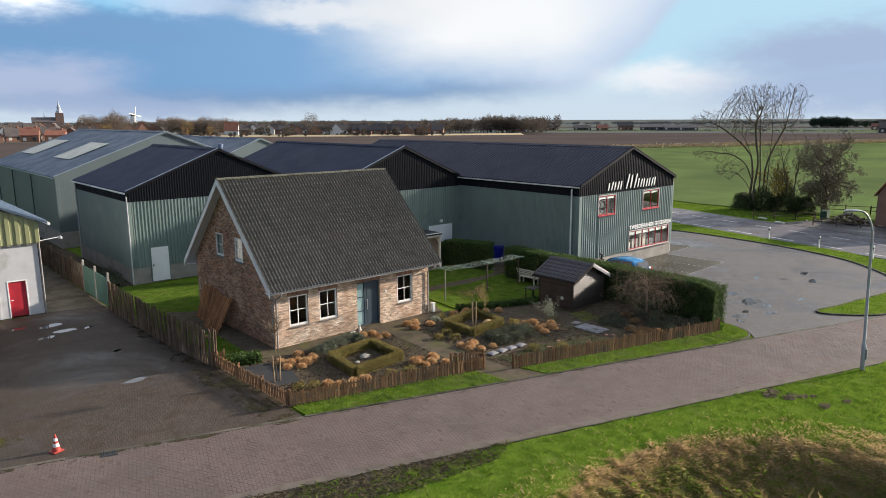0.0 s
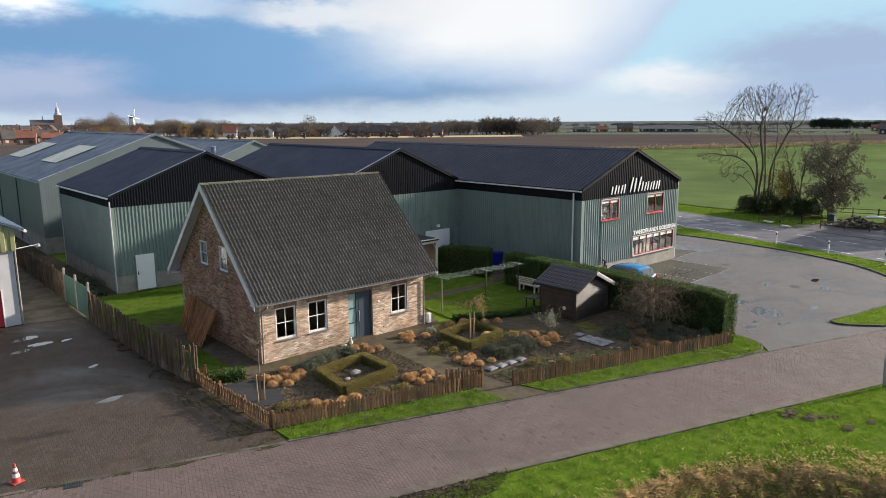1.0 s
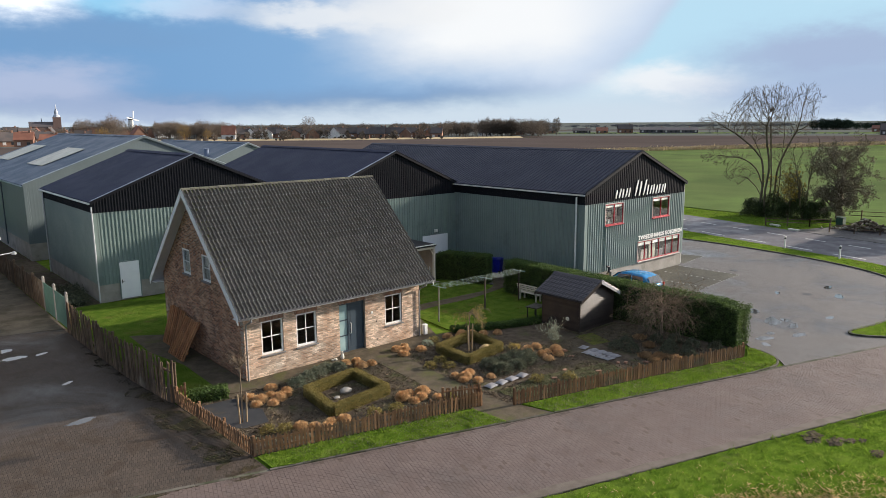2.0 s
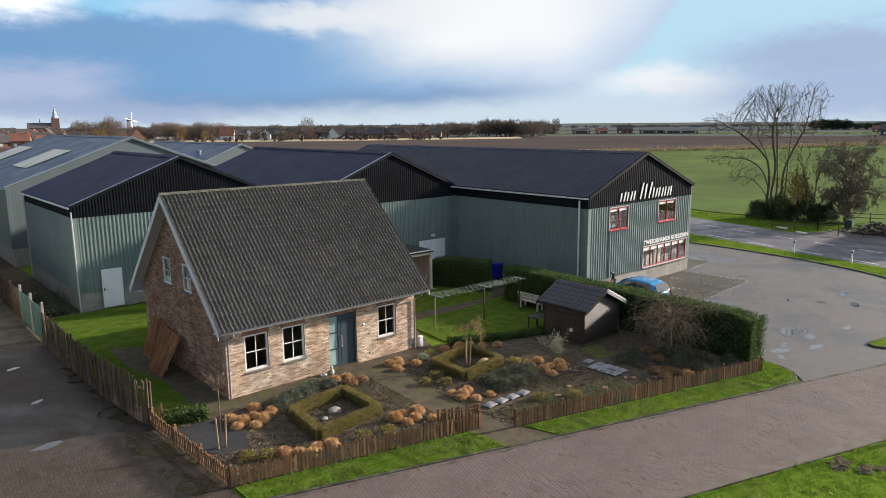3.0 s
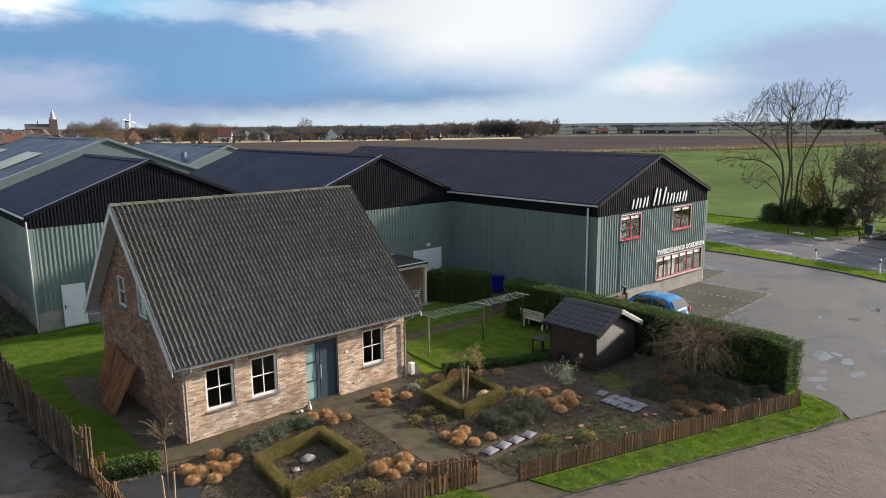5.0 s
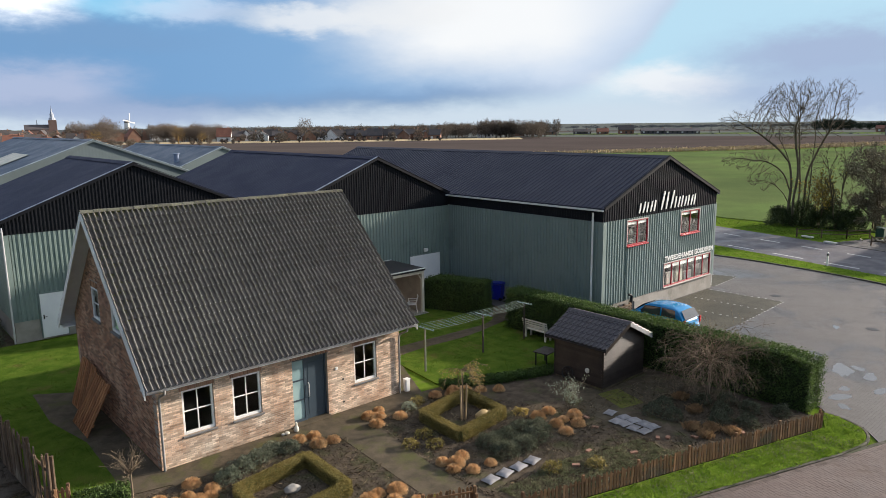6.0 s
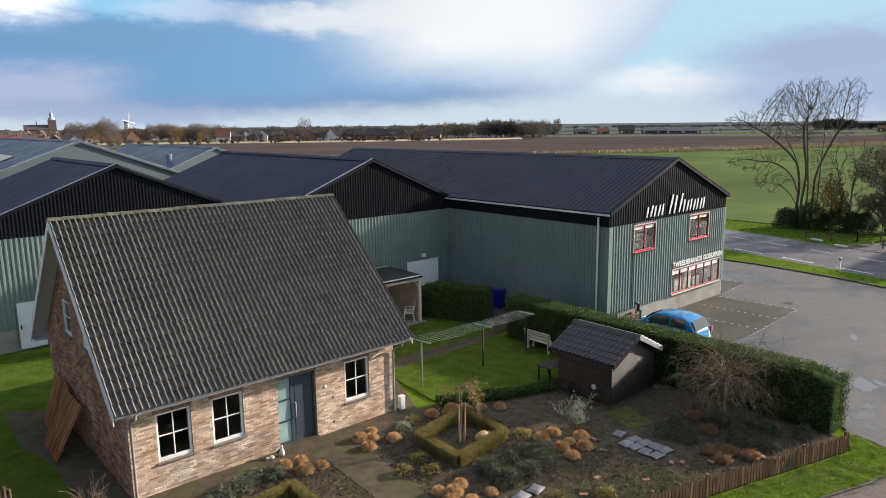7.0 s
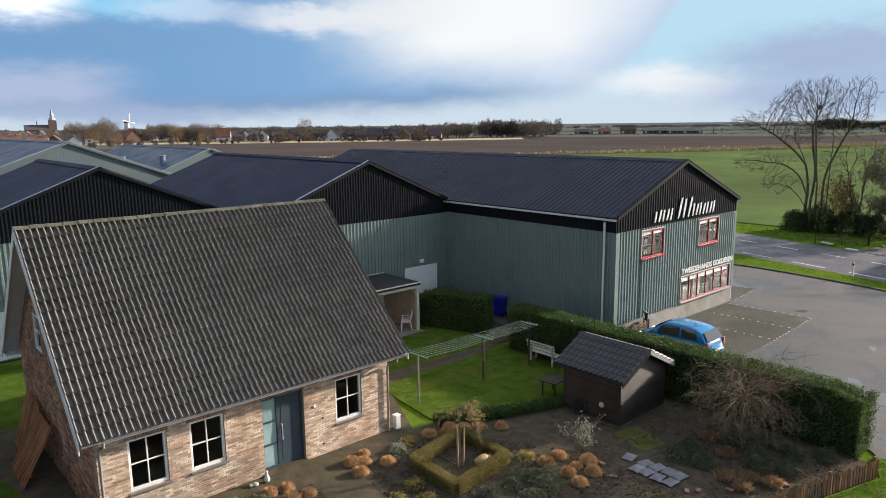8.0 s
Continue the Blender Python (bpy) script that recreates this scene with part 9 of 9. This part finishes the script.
def church():
    x, y = far_place(12.45, 940)
    c = thing("church", "red brick church with a square tower and pale spire", "church", pose(x, y, 0, 0, 0, -12) @ Matrix.Scale(0.72, 4))
    g = Geo()
    g.box((-6, -6, 0), (6, 6, 27), 0.1)
    part("tower", g, CHURCHBRICK, c)
    g = Geo()
    g.lathe([(5.2, 27), (4.6, 30), (3.0, 31.5), (2.8, 35), (3.2, 35.5), (1.2, 40), (0.35, 47), (0.1, 50)], 8)
    part("spire", g, mat("spire_lead", (0.42, 0.45, 0.50), rough=0.6, bump=0.1), c, "pale lead spire")
    g = Geo()
    g.prism([(-6, -7, 0), (-6, 7, 0), (-6, 7, 12), (-6, 0, 19), (-6, -7, 12)], (-34, 0, 0))
    part("nave", g, CHURCHBRICK, c)
    for s in (-1, 1):
        g = Geo()
        g.prism([(-6, 0, 19.2), (-6, s * 7.6, 11.6), (-6, s * 7.6, 12.1), (-6, 0, 19.8)], (-34.5, 0, 0))
        part("roof", g, SLATE, c)
    g = Geo()
    g.lathe([(0.6, 18), (0.5, 24), (0.1, 27)], 6, (-22, 0, 0))
    part("roof_turret", g, SLATE, c)


church()


def windmill():
    x, y = far_place(17.3, 860)
    m = thing("windmill", "white tower windmill with four resting sails", "windmill", pose(x, y, 0, 0, 0, 30) @ Matrix.Scale(0.74, 4))
    g = Geo()
    g.lathe([(5.2, 0), (4.6, 8), (3.4, 20), (3.3, 20.4)], 14)
    part("tower", g, FARWHITE, m, smooth=True)
    g = Geo()
    g.lathe([(6.6, 8.0), (6.8, 8.3), (6.6, 8.5)], 14)
    part("gallery", g, DARKROOF, m)
    g = Geo()
    g.lathe([(3.6, 20.4), (3.3, 22.5), (1.8, 24.3), (0.3, 25)], 12)
    part("cap", g, DARKROOF, m, smooth=True)
    for i in range(4):
        g = Geo()
        g.m = pose(0, -4.4, 22.0, 0, 8 + i * 90, 0)
        g.box((-0.25, -0.2, 0), (0.25, 0.2, 12.5))
        g.box((0.25, -0.08, 2.0), (1.2, 0.08, 12.2))
        part("sail", g, FARWHITE, m)


windmill()


def wood_mass(n, crowns, m, name, label, fat=1.0):
    """Leafless crowns as wisps of twigs; crowns: x, y, radius, height."""
    V, F = [], []
    base = 0
    for x, y, r, h in crowns:
        a = FR.normal(size=(n, 3))
        a /= np.linalg.norm(a, axis=1, keepdims=True)
        p = a * (FR.uniform(0.25, 1, (n, 1)) ** 0.5) * [[r, r, h * 0.42]] * (1 + 0.25 * np.sin(a[:, :1] * 5 + x) * np.cos(a[:, 1:2] * 4 + y))
        p += [[x, y, h * 0.57]]
        d = a * [[1, 1, 1.4]] + [[0, 0, 0.5]] + FR.normal(0, 0.35, (n, 3))
        d /= np.linalg.norm(d, axis=1, keepdims=True)
        s = np.cross(d, FR.normal(size=(n, 3)))
        s /= np.linalg.norm(s, axis=1, keepdims=True) + 1e-9
        ln = h * 0.034 * fat
        v = np.stack([p - d * ln - s * 0.10 * fat, p - d * ln + s * 0.10 * fat, p + d * ln * 1.4], 1).reshape(-1, 3)
        V.append(v)
        F.append(np.arange(n * 3).reshape(-1, 3) + base)
        base += n * 3
        t = np.array([[x - 0.35, y, 0], [x + 0.35, y, 0], [x, y, h * 0.8], [x, y - 0.35, 0], [x, y + 0.35, 0], [x, y, h * 0.8]])
        V.append(t)
        F.append(np.array([[0, 1, 2], [3, 4, 5]]) + base)
        base += 6
    return tagged(new(name, tri_mesh(name, np.concatenate(V), np.concatenate(F), m)), label, "trees", kind="stuff")


def belt(d0, d1, count, dist, spread, h0, h1, rr=(0.35, 0.55)):
    out = []
    for i in range(count):
        x, y = far_place(FR.uniform(d0, d1), dist + FR.uniform(-spread, spread))
        h = FR.uniform(h0, h1)
        out.append((x, y, h * FR.uniform(*rr), h))
    return out


wood_mass(1700, belt(6, 24, 26, 400, 15, 2.5, 4.5) + belt(6, 14, 26, 440, 40, 5, 8.5) + belt(13.6, 16.8, 14, 470, 15, 12, 14.5) + belt(19.0, 24.3, 34, 490, 18, 8.5, 12.8) + [(*far_place(30.5, 450), 5.5, 14.5), (*far_place(15.9, 600), 6, 19)], FARTREE, "village_trees", "leafless brown village trees", 0.75)
wood_mass(480, belt(17, 43, 170, 620, 50, 6.5, 10.5) + belt(24, 42, 60, 425, 8, 1.2, 3.0) + belt(24, 42, 26, 465, 25, 4.0, 7.5), FARWOOD, "village_trees", "leafless trees and garden shrubs behind the houses", 1.4)
wood_mass(750, belt(41, 50, 60, 500, 35, 7.5, 12) + belt(44.5, 47.5, 10, 480, 10, 11, 13.5) + [(*far_place(50.8, 520), 3.5, 13.0)], FARWOOD, "woods", "leafless wood at the end of the field", 1.3)
wood_mass(220, belt(-4, 50, 210, 1050, 160, 6, 10, (0.7, 1.1)) + belt(50, 78, 190, 1200, 120, 2.5, 5.5, (1.0, 1.8)), HAZYWOOD, "woods", "low tree line on the horizon", 2.2)
wood_mass(120, belt(43, 78, 150, 560, 4, 0.7, 1.5, (1.2, 2.6)) + belt(46, 78, 120, 760, 5, 1.0, 2.4, (1.2, 2.6)) + [(*far_place(d, 620), 1.8, 4.5) for d in (47.2, 49.1, 52.4, 54.8, 62.5, 63.1, 66.0, 68.2)], HAZYWOOD, "hedgerow", "thin dark hedgerows between the far fields")
wood_mass(260, [(*far_place(20.9, 440), 4.2, 10.5), (*far_place(15.2, 430), 4, 9), (*far_place(22.6, 450), 3, 7)], FARGOLD, "golden_trees", "trees with golden autumn leaves in the village")
wood_mass(420, belt(69.5, 71.9, 38, 780, 15, 7.0, 11.5, (0.32, 0.5)) + belt(71.9, 75.5, 24, 800, 25, 4.0, 8.0, (0.5, 0.8)), FARFIR, "conifer_row", "row of dark conifers on the horizon", 1.8)
for d0, d1, near_d, far_d, m, label in ((43, 82, 445, 490, PLOUGH, "far strip of bare brown soil"), (50, 82, 565, 640, FIELD, "far strip of green winter crop"), (43, 82, 765, 860, PLOUGH, "far strip of ploughed land")):
    ds = np.linspace(d0, d1, 14)
    structure("field_strip", [far_place(d, near_d) for d in ds] + [far_place(d, far_d) for d in ds[::-1]], -0.1, 0.07, m, label, "field")
# low dry bank at the far edge of the ploughed field
bank = [(40, 470), (148, 390), (215, 327), (276, 294), (318, 271)]
g = Geo()
for a, b in zip(bank, bank[1:]):
    d = (Vector((*b, 0)) - Vector((*a, 0))).normalized()
    nrm = Vector((-d.y, d.x, 0))
    if nrm.x + nrm.y < 0:
        nrm = -nrm
    p = [Vector((*a, 0)), Vector((*a, 0)) + nrm * 7, Vector((*b, 0)) + nrm * 7, Vector((*b, 0))]
    g.add([p[0], p[1] + Vector((0, 0, 0.9)), p[2] + Vector((0, 0, 0.9)), p[3]], [(0, 1, 2, 3)])
tagged(part("dry_bank", g, REED), "pale dry grass bank at the far field edge", "grass", kind="structure")

# ---- puddles, drains, bay studs ----


def puddle(x, y, r, stretch, turn, z, label="shallow rain puddle on the paving"):
    n = 40
    pts = []
    for i in range(n):
        a = 2 * math.pi * i / n
        k = 0.85 * r * (1 + 0.38 * noise.noise(Vector((math.cos(a) * 1.6 + x, math.sin(a) * 1.6 + y, 0.3))) + 0.3 * noise.noise(Vector((math.cos(a) * 4 + x, math.sin(a) * 4 + y, 4.0))))
        pts.append((k * math.cos(a) * stretch, k * math.sin(a), 0))
    g = Geo()
    g.add(pts, [tuple(range(n))])
    tagged(part("puddle", g, WATER, None, at=pose(x, y, z, 0, 0, turn)), label, "puddle", "rain puddles", "structure")


for x, y, r, s, t in ((24.6, -8.75, 0.30, 1.8, 30), (23.4, -10.25, 0.42, 2.2, 20), (24.1, -10.6, 0.22, 1.6, 60), (23.4, -11.25, 0.26, 2.4, 10), (20.5, -11.2, 0.28, 2.0, -20), (21.4, -11.0, 0.2, 1.7, 10), (19.6, -11.6, 0.2, 1.6, 40), (22.1, -12.0, 0.24, 2.2, -10), (31.2, -10.6, 0.25, 2.6, 20), (33.0, -9.4, 0.22, 2.8, 10), (26.2, -11.9, 0.18, 2.5, 5), (29.5, -7.9, 0.16, 2.5, 25)):
    puddle(x, y, r, s, t, -0.001)
for x, y, r, s, t in ((-6.2, 10.7, 0.32, 2.0, 20), (-5.85, 9.35, 0.3, 1.8, 0), (-6.8, 8.7, 0.26, 1.5, 10), (-4.85, 9.2, 0.16, 1.8, 20), (-5.45, 0.4, 0.24, 2.4, 10), (-7.5, 11.2, 0.2, 2.2, 0), (-4.9, 4.6, 0.14, 2.0, 30)):
    puddle(x, y, r, s, t, -0.001)
dr = thing("drain_grate", "cast iron drain grate in the kerb line", "drain", pose(-8.05, kerb_n(-8.05) - 0.2, 0.0, 0, 0, -17.9))
g = Geo()
g.box((-0.25, -0.2, -0.005), (0.25, 0.2, 0.004), 0.004)
part("plate", g, BLACKTRIM, dr)
for i in range(7):
    g = Geo()
    g.box((-0.2 + i * 0.06, -0.16, 0.004), (-0.17 + i * 0.06, 0.16, 0.012))
    part("bar", g, BLACKTRIM, dr)
for x, y in ((33.6, -3.3), (30.4, -9.2)):
    g = Geo()
    g.lathe([(0.27, -0.003), (0.27, 0.004), (0.22, 0.008)], 20)
    tagged(part("manhole_cover", g, BLACKTRIM, None, at=pose(x, y, -0.002)), "round iron manhole cover in the paving", "manhole cover", "manhole covers")
studs = thing("bay_marking", "rows of white marking stones round the parking bays", "road marking", kind="structure")
g = Geo()
g.box((-0.06, -0.03, 0), (0.06, 0.03, 0.006), 0.002)
STUD = g.mesh("marking_stone", MARK)
for a, b in (((32.35, 0.1), (32.6, -4.2)), ((32.6, -4.2), (26.3, -4.55)), ((36.1, 2.4), (36.8, 0.5)), ((36.8, 0.5), (33.3, 0.15)), ((30.0, -0.2), (30.1, -4.3)), ((27.6, -0.5), (27.7, -4.4))):
    a, b = Vector((*a, 0)), Vector((*b, 0))
    d = b - a
    n = int(d.length / 0.36)
    for i in range(n):
        p = a + d * ((i + 0.5) / n)
        part("marking_stone", STUD, None, studs, at=pose(p.x, p.y, 0.0, 0, 0, math.degrees(math.atan2(d.y, d.x))))

# ---- bricks of the house ----
BR = np.random.default_rng(77)
BOX5 = [(0, 1, 2), (0, 2, 3), (0, 4, 5), (0, 5, 1), (1, 5, 6), (1, 6, 2), (2, 6, 7), (2, 7, 3), (3, 7, 4), (3, 4, 0)]


def joined_boxes(name, boxes, place, m, parent):
    """Boxes (u0, u1, z0, z1, out) on a face, without their backs, as one mesh."""
    V, F = [], []
    for u0, u1, z0, z1, out in boxes:
        b = len(V)
        e = 0.002
        V += [place(u0 + e, out, z0 + e), place(u1 - e, out, z0 + e), place(u1 - e, out, z1 - e), place(u0 + e, out, z1 - e), place(u0, -0.014, z0), place(u1, -0.014, z0), place(u1, -0.014, z1), place(u0, -0.014, z1)]
        F += [tuple(b + i for i in f) for f in BOX5]
    ob = part(name, tri_mesh(name, V, F, m), None, parent)
    ob["kind"] = "stuff"
    return ob


def course_bricks(u0, u1, z0, top, holes, spans=None):
    """Stretcher bond with cut ends; returns (u0, u1, z0, z1, out)."""
    out, row, z = [], 0, z0
    while z < top:
        a0, a1 = (u0, u1) if spans is None else spans(z + 0.05)
        if a1 - a0 > 0.1:
            free = [(a0, a1)]
            for h in holes:
                if h[2] < z + 0.045 and h[3] > z + 0.008:
                    free = [q for s, e in free for q in ((s, min(e, h[0])), (max(s, h[1]), e)) if q[1] - q[0] > 0.03]
            for s, e in free:
                u = u0 - 1 + (0.11 if row % 2 else 0) - 0.22 * int((u0 - 1 - s) / 0.22 if s < u0 - 1 else 0)
                while u < e:
                    b0, b1 = max(u, s), min(u + 0.21, e)
                    if b1 - b0 > 0.035:
                        out.append((b0, b1, z, z + 0.051, BR.uniform(-0.001, 0.0015)))
                    u += 0.22
        z += 0.0625
        row += 1
    return out


soldiers = [(h[0] - 0.06, h[1] + 0.06, h[3], h[3] + 0.215) for h in FRONT_HOLES]
bricks = course_bricks(HX0, HX1, 0.0, 2.55, FRONT_HOLES + soldiers)
lintels = []
for h in soldiers:
    u = h[0]
    while u < h[1] - 0.03:
        lintels.append((u, min(u + 0.052, h[1]), h[2] + 0.006, h[3] - 0.004, BR.uniform(0, 0.003)))
        u += 0.0625
joined_boxes("soldier_course", lintels, lambda u, o, z: (u, -o, z), SOLDIER, front_wall)
near = [b for b in bricks if 0.9 < b[0] < 4.6 and b[2] < 0.86 and abs(b[1] - b[0] - 0.21) < 1e-6][:280]
chosen = {b[:3] for b in near}
joined_boxes("bricks", [b for b in bricks if b[:3] not in chosen], lambda u, o, z: (u, -o, z), BRICK, front_wall)
V = [(0.004, -0.001, 0.004), (0.206, -0.001, 0.004), (0.206, -0.001, 0.047), (0.004, -0.001, 0.047), (0, 0.014, 0), (0.21, 0.014, 0), (0.21, 0.014, 0.051), (0, 0.014, 0.051)]
BRICK_MESH = tri_mesh("brick", V, BOX5, BRICK)
for b in near:
    part("brick", BRICK_MESH, None, front_wall, at=Matrix.Translation((b[0], -b[4], b[2])))


def gable_span(z):
    half = (RIDGE_Z - 0.14 - z) / TANP
    return max(0.0, RIDGE_Y - half), min(HY1, RIDGE_Y + half)


gs = [(h[0] - 0.04, h[1] + 0.04, h[3], h[3] + 0.215) for h in GABLE_HOLES]
gb = course_bricks(0, HY1, 0.0, RIDGE_Z - 0.3, GABLE_HOLES + gs, gable_span)
for h in gs:
    u = h[0]
    while u < h[1] - 0.03:
        gb.append((u, min(u + 0.052, h[1]), h[2] + 0.006, h[3] - 0.004, 0.001))
        u += 0.0625
joined_boxes("bricks", gb, lambda u, o, z: (HX0 - o, u, z), SHADEBRICK, gable_wall)
joined_boxes("bricks", course_bricks(0, HY1, 0.0, RIDGE_Z - 0.3, [], gable_span), lambda u, o, z: (HX1 + o, u, z), BRICK, east_wall)

# ---- roof tiles ----
COLS, ROWS = 29, 19
TW = (RX1 - RX0) / COLS
GAUGE = math.hypot(RIDGE_Y - EAVE_Y, RIDGE_Z - EAVE_Z) / ROWS
WAVE = [(a + b * 0.5, h) for a in (0.0, 0.5) for b, h in ((0.0, 0.078), (0.07, 0.088), (0.15, 0.080), (0.25, 0.048), (0.37, 0.006), (0.60, 0.0), (0.82, 0.004), (0.92, 0.038))] + [(1.0, 0.078)]


def tile_points():
    vs = []
    for y, lift in ((-0.03, 0.066), (GAUGE + 0.02, 0.002)):
        vs += [(x * TW, y, h + lift) for x, h in WAVE]
    vs += [(x * TW, -0.03, h + 0.048) for x, h in WAVE]
    n = len(WAVE)
    fs = []
    for i in range(n - 1):
        fs += [(i, i + 1, n + i + 1), (i, n + i + 1, n + i), (2 * n + i, 2 * n + i + 1, i + 1), (2 * n + i, i + 1, i)]
    fs += [(0, n, 2 * n), (n - 1, 3 * n - 1, 2 * n - 1)]
    return np.array(vs), np.array(fs)


TV, TF = tile_points()
# worn, lichened roll tops, with their sunlit contrast put into the colour too
WORN_LIT = np.repeat([WAVE[i][1] + WAVE[i + 1][1] > 0.10 for i in range(len(WAVE) - 1)] , 4).astype(np.int32)
WORN_LIT = np.concatenate([WORN_LIT, [0, 0]]).astype(np.int32)


def worn_lit_crests(me, times=1):
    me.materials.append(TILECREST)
    me.polygons.foreach_set("material_index", np.tile(WORN_LIT, times))
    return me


TILE_MESH = worn_lit_crests(tri_mesh("tile", TV, TF, TILE))
for deck, sgn in ((roof_front, 1), (roof_back, -1)):
    origin = Vector((RX0 if sgn > 0 else RX1, EAVE_Y if sgn > 0 else 2 * RIDGE_Y - EAVE_Y, EAVE_Z - 0.035))
    up = Vector((0, sgn * math.cos(PITCH), math.sin(PITCH)))
    along = Vector((sgn, 0, 0))
    nrm = along.cross(up)
    m = Matrix((along, up, nrm)).transposed().to_4x4()
    m.translation = origin
    V, F = [], []
    for r in range(ROWS):
        for c in range(COLS):
            jig = Matrix.Translation((c * TW + BR.normal(0, 0.002), r * GAUGE + BR.normal(0, 0.004), BR.uniform(0, 0.006))) @ Matrix.Rotation(BR.normal(0, 0.006), 4, "Z") @ Matrix.Rotation(BR.normal(0, 0.006), 4, "X")
            mm = m @ jig
            if sgn > 0 and r < 9:
                part("tile", TILE_MESH, None, deck, at=mm)
            else:
                a = np.array(mm)
                F.append(TF + len(V) * len(TV))
                V.append(TV @ a[:3, :3].T + a[:3, 3])
    part("tiles", worn_lit_crests(tri_mesh("tiles", np.concatenate(V), np.concatenate(F), TILE), len(V)), None, deck)["kind"] = "stuff"
n = 24
rt = Geo()
prof = [(-0.125, -0.06), (-0.11, -0.01), (-0.065, 0.025), (0, 0.038), (0.065, 0.025), (0.11, -0.01), (0.125, -0.06)]
L = (RX1 - RX0 + 0.04) / n
vs = [(x, y * k, z * k + dz) for x, k, dz in ((-0.02, 0.98, 0.004), (L, 0.86, -0.004)) for y, z in prof] + [(-0.02, y * 0.83, z * 0.83 - 0.010) for y, z in prof]
rt.add(vs, [(i, i + 1, 8 + i, 7 + i) for i in range(6)] + [(14 + i, 15 + i, i + 1, i) for i in range(6)])
RIDGE_MESH = rt.mesh("ridge_tile", RIDGE, True)
for i in range(n):
    part("ridge_tile", RIDGE_MESH, None, roof_front, "half-round mossy ridge tile" if i == 0 else "", at=pose(RX0 - 0.01 + i * L, RIDGE_Y, RIDGE_Z + 0.045 + BR.normal(0, 0.004), 0, 0, BR.normal(0, 0.6)))

# moss cushions along the verge and under the ridge
up = Vector((0, math.cos(PITCH), math.sin(PITCH)))
out = Vector((0, -math.sin(PITCH), math.cos(PITCH)))
M = []
for _ in range(1500):
    pick = BR.uniform()
    if pick > 0.62:
        x, along_roof = RX0 + BR.uniform(0.2, RX1 - RX0 - 0.2), BR.uniform(0.02, 0.95)
        if noise.noise(Vector((x * 0.5, along_roof * 3.5, 8))) + BR.normal(0, 0.12) < 0.24:
            continue
    elif pick < 0.34:
        x, along_roof = RX0 + 0.12 + abs(BR.normal(0, 0.30)), BR.uniform(0.15, 1.0) ** 0.6
    else:
        x, along_roof = RX0 + BR.uniform(0.1, 4.5) ** 1.0, 1 - abs(BR.normal(0, 0.02))
    q = Vector((x, EAVE_Y, EAVE_Z - 0.035)) + up * (min(along_roof, 0.995) * GAUGE * ROWS) + out * (0.045 if pick <= 0.62 else 0.06)
    for _ in range(9):
        M.append(q + Vector((BR.normal(0, 0.022), 0, 0)) + up * BR.normal(0, 0.022))
v, f = leaves(np.array([tuple(q) for q in M]), 0.011, BR, length=1.0)
tagged(new("roof_moss", tri_mesh("roof_moss", v, f, MOSS)), "yellow-green moss cushions on the roof tiles", "moss", kind="stuff")

# ---- bricks of the road ----
road_turn = Matrix.Translation((0, -7.72, 0)) @ Matrix.Rotation(math.atan(SLOPE), 4, "Z")
WIDTH = 4.70 * math.cos(math.atan(SLOPE)) - 0.12
per_row = int(WIDTH / 0.2135)
a = np.array(road_turn)
V, F = [], []
BV = np.array([(0.003, 0.003, 0.0), (0.099, 0.003, 0.0), (0.099, 0.205, 0.0), (0.003, 0.205, 0.0), (0, 0, -0.016), (0.102, 0, -0.016), (0.102, 0.208, -0.016), (0, 0.208, -0.016)])
BF = np.array(BOX5)
ROAD_MESH = tri_mesh("road_brick", BV, BF, ROADBRICK)
road_bricks = thing("road_bricks", "worn red-brown paving bricks laid in courses across the road", "paving", kind="structure")
for r in range(405):
    u = -14.6 + r * 0.109
    for c in range(per_row + 1):
        w0 = -0.07 - WIDTH + c * 0.2135 - (0.107 if r % 2 else 0)
        w = max(w0, -0.07 - WIDTH)
        k = (min(w0 + 0.208, -0.07) - w) / 0.208          # cut bricks at the edges
        if k < 0.2:
            continue
        z = BR.normal(0, 0.0012) + 0.002 * noise.noise(Vector((u * 0.7, w * 0.7, 0)))
        jig = BR.normal(0, 0.0025)
        if k > 0.99 and c < 6 and -0.9 < u < 4.6:
            part("road_brick", ROAD_MESH, None, road_bricks, at=road_turn @ Matrix.Translation((u + jig, w, z)))
        else:
            F.append(BF + len(V) * 8)
            V.append((BV * [[1, k, 1]] + [[u + jig, w, z]]) @ a[:3, :3].T + a[:3, 3])
part("bricks", tri_mesh("bricks", np.concatenate(V), np.concatenate(F), ROADBRICK), None, road_bricks)["kind"] = "stuff"
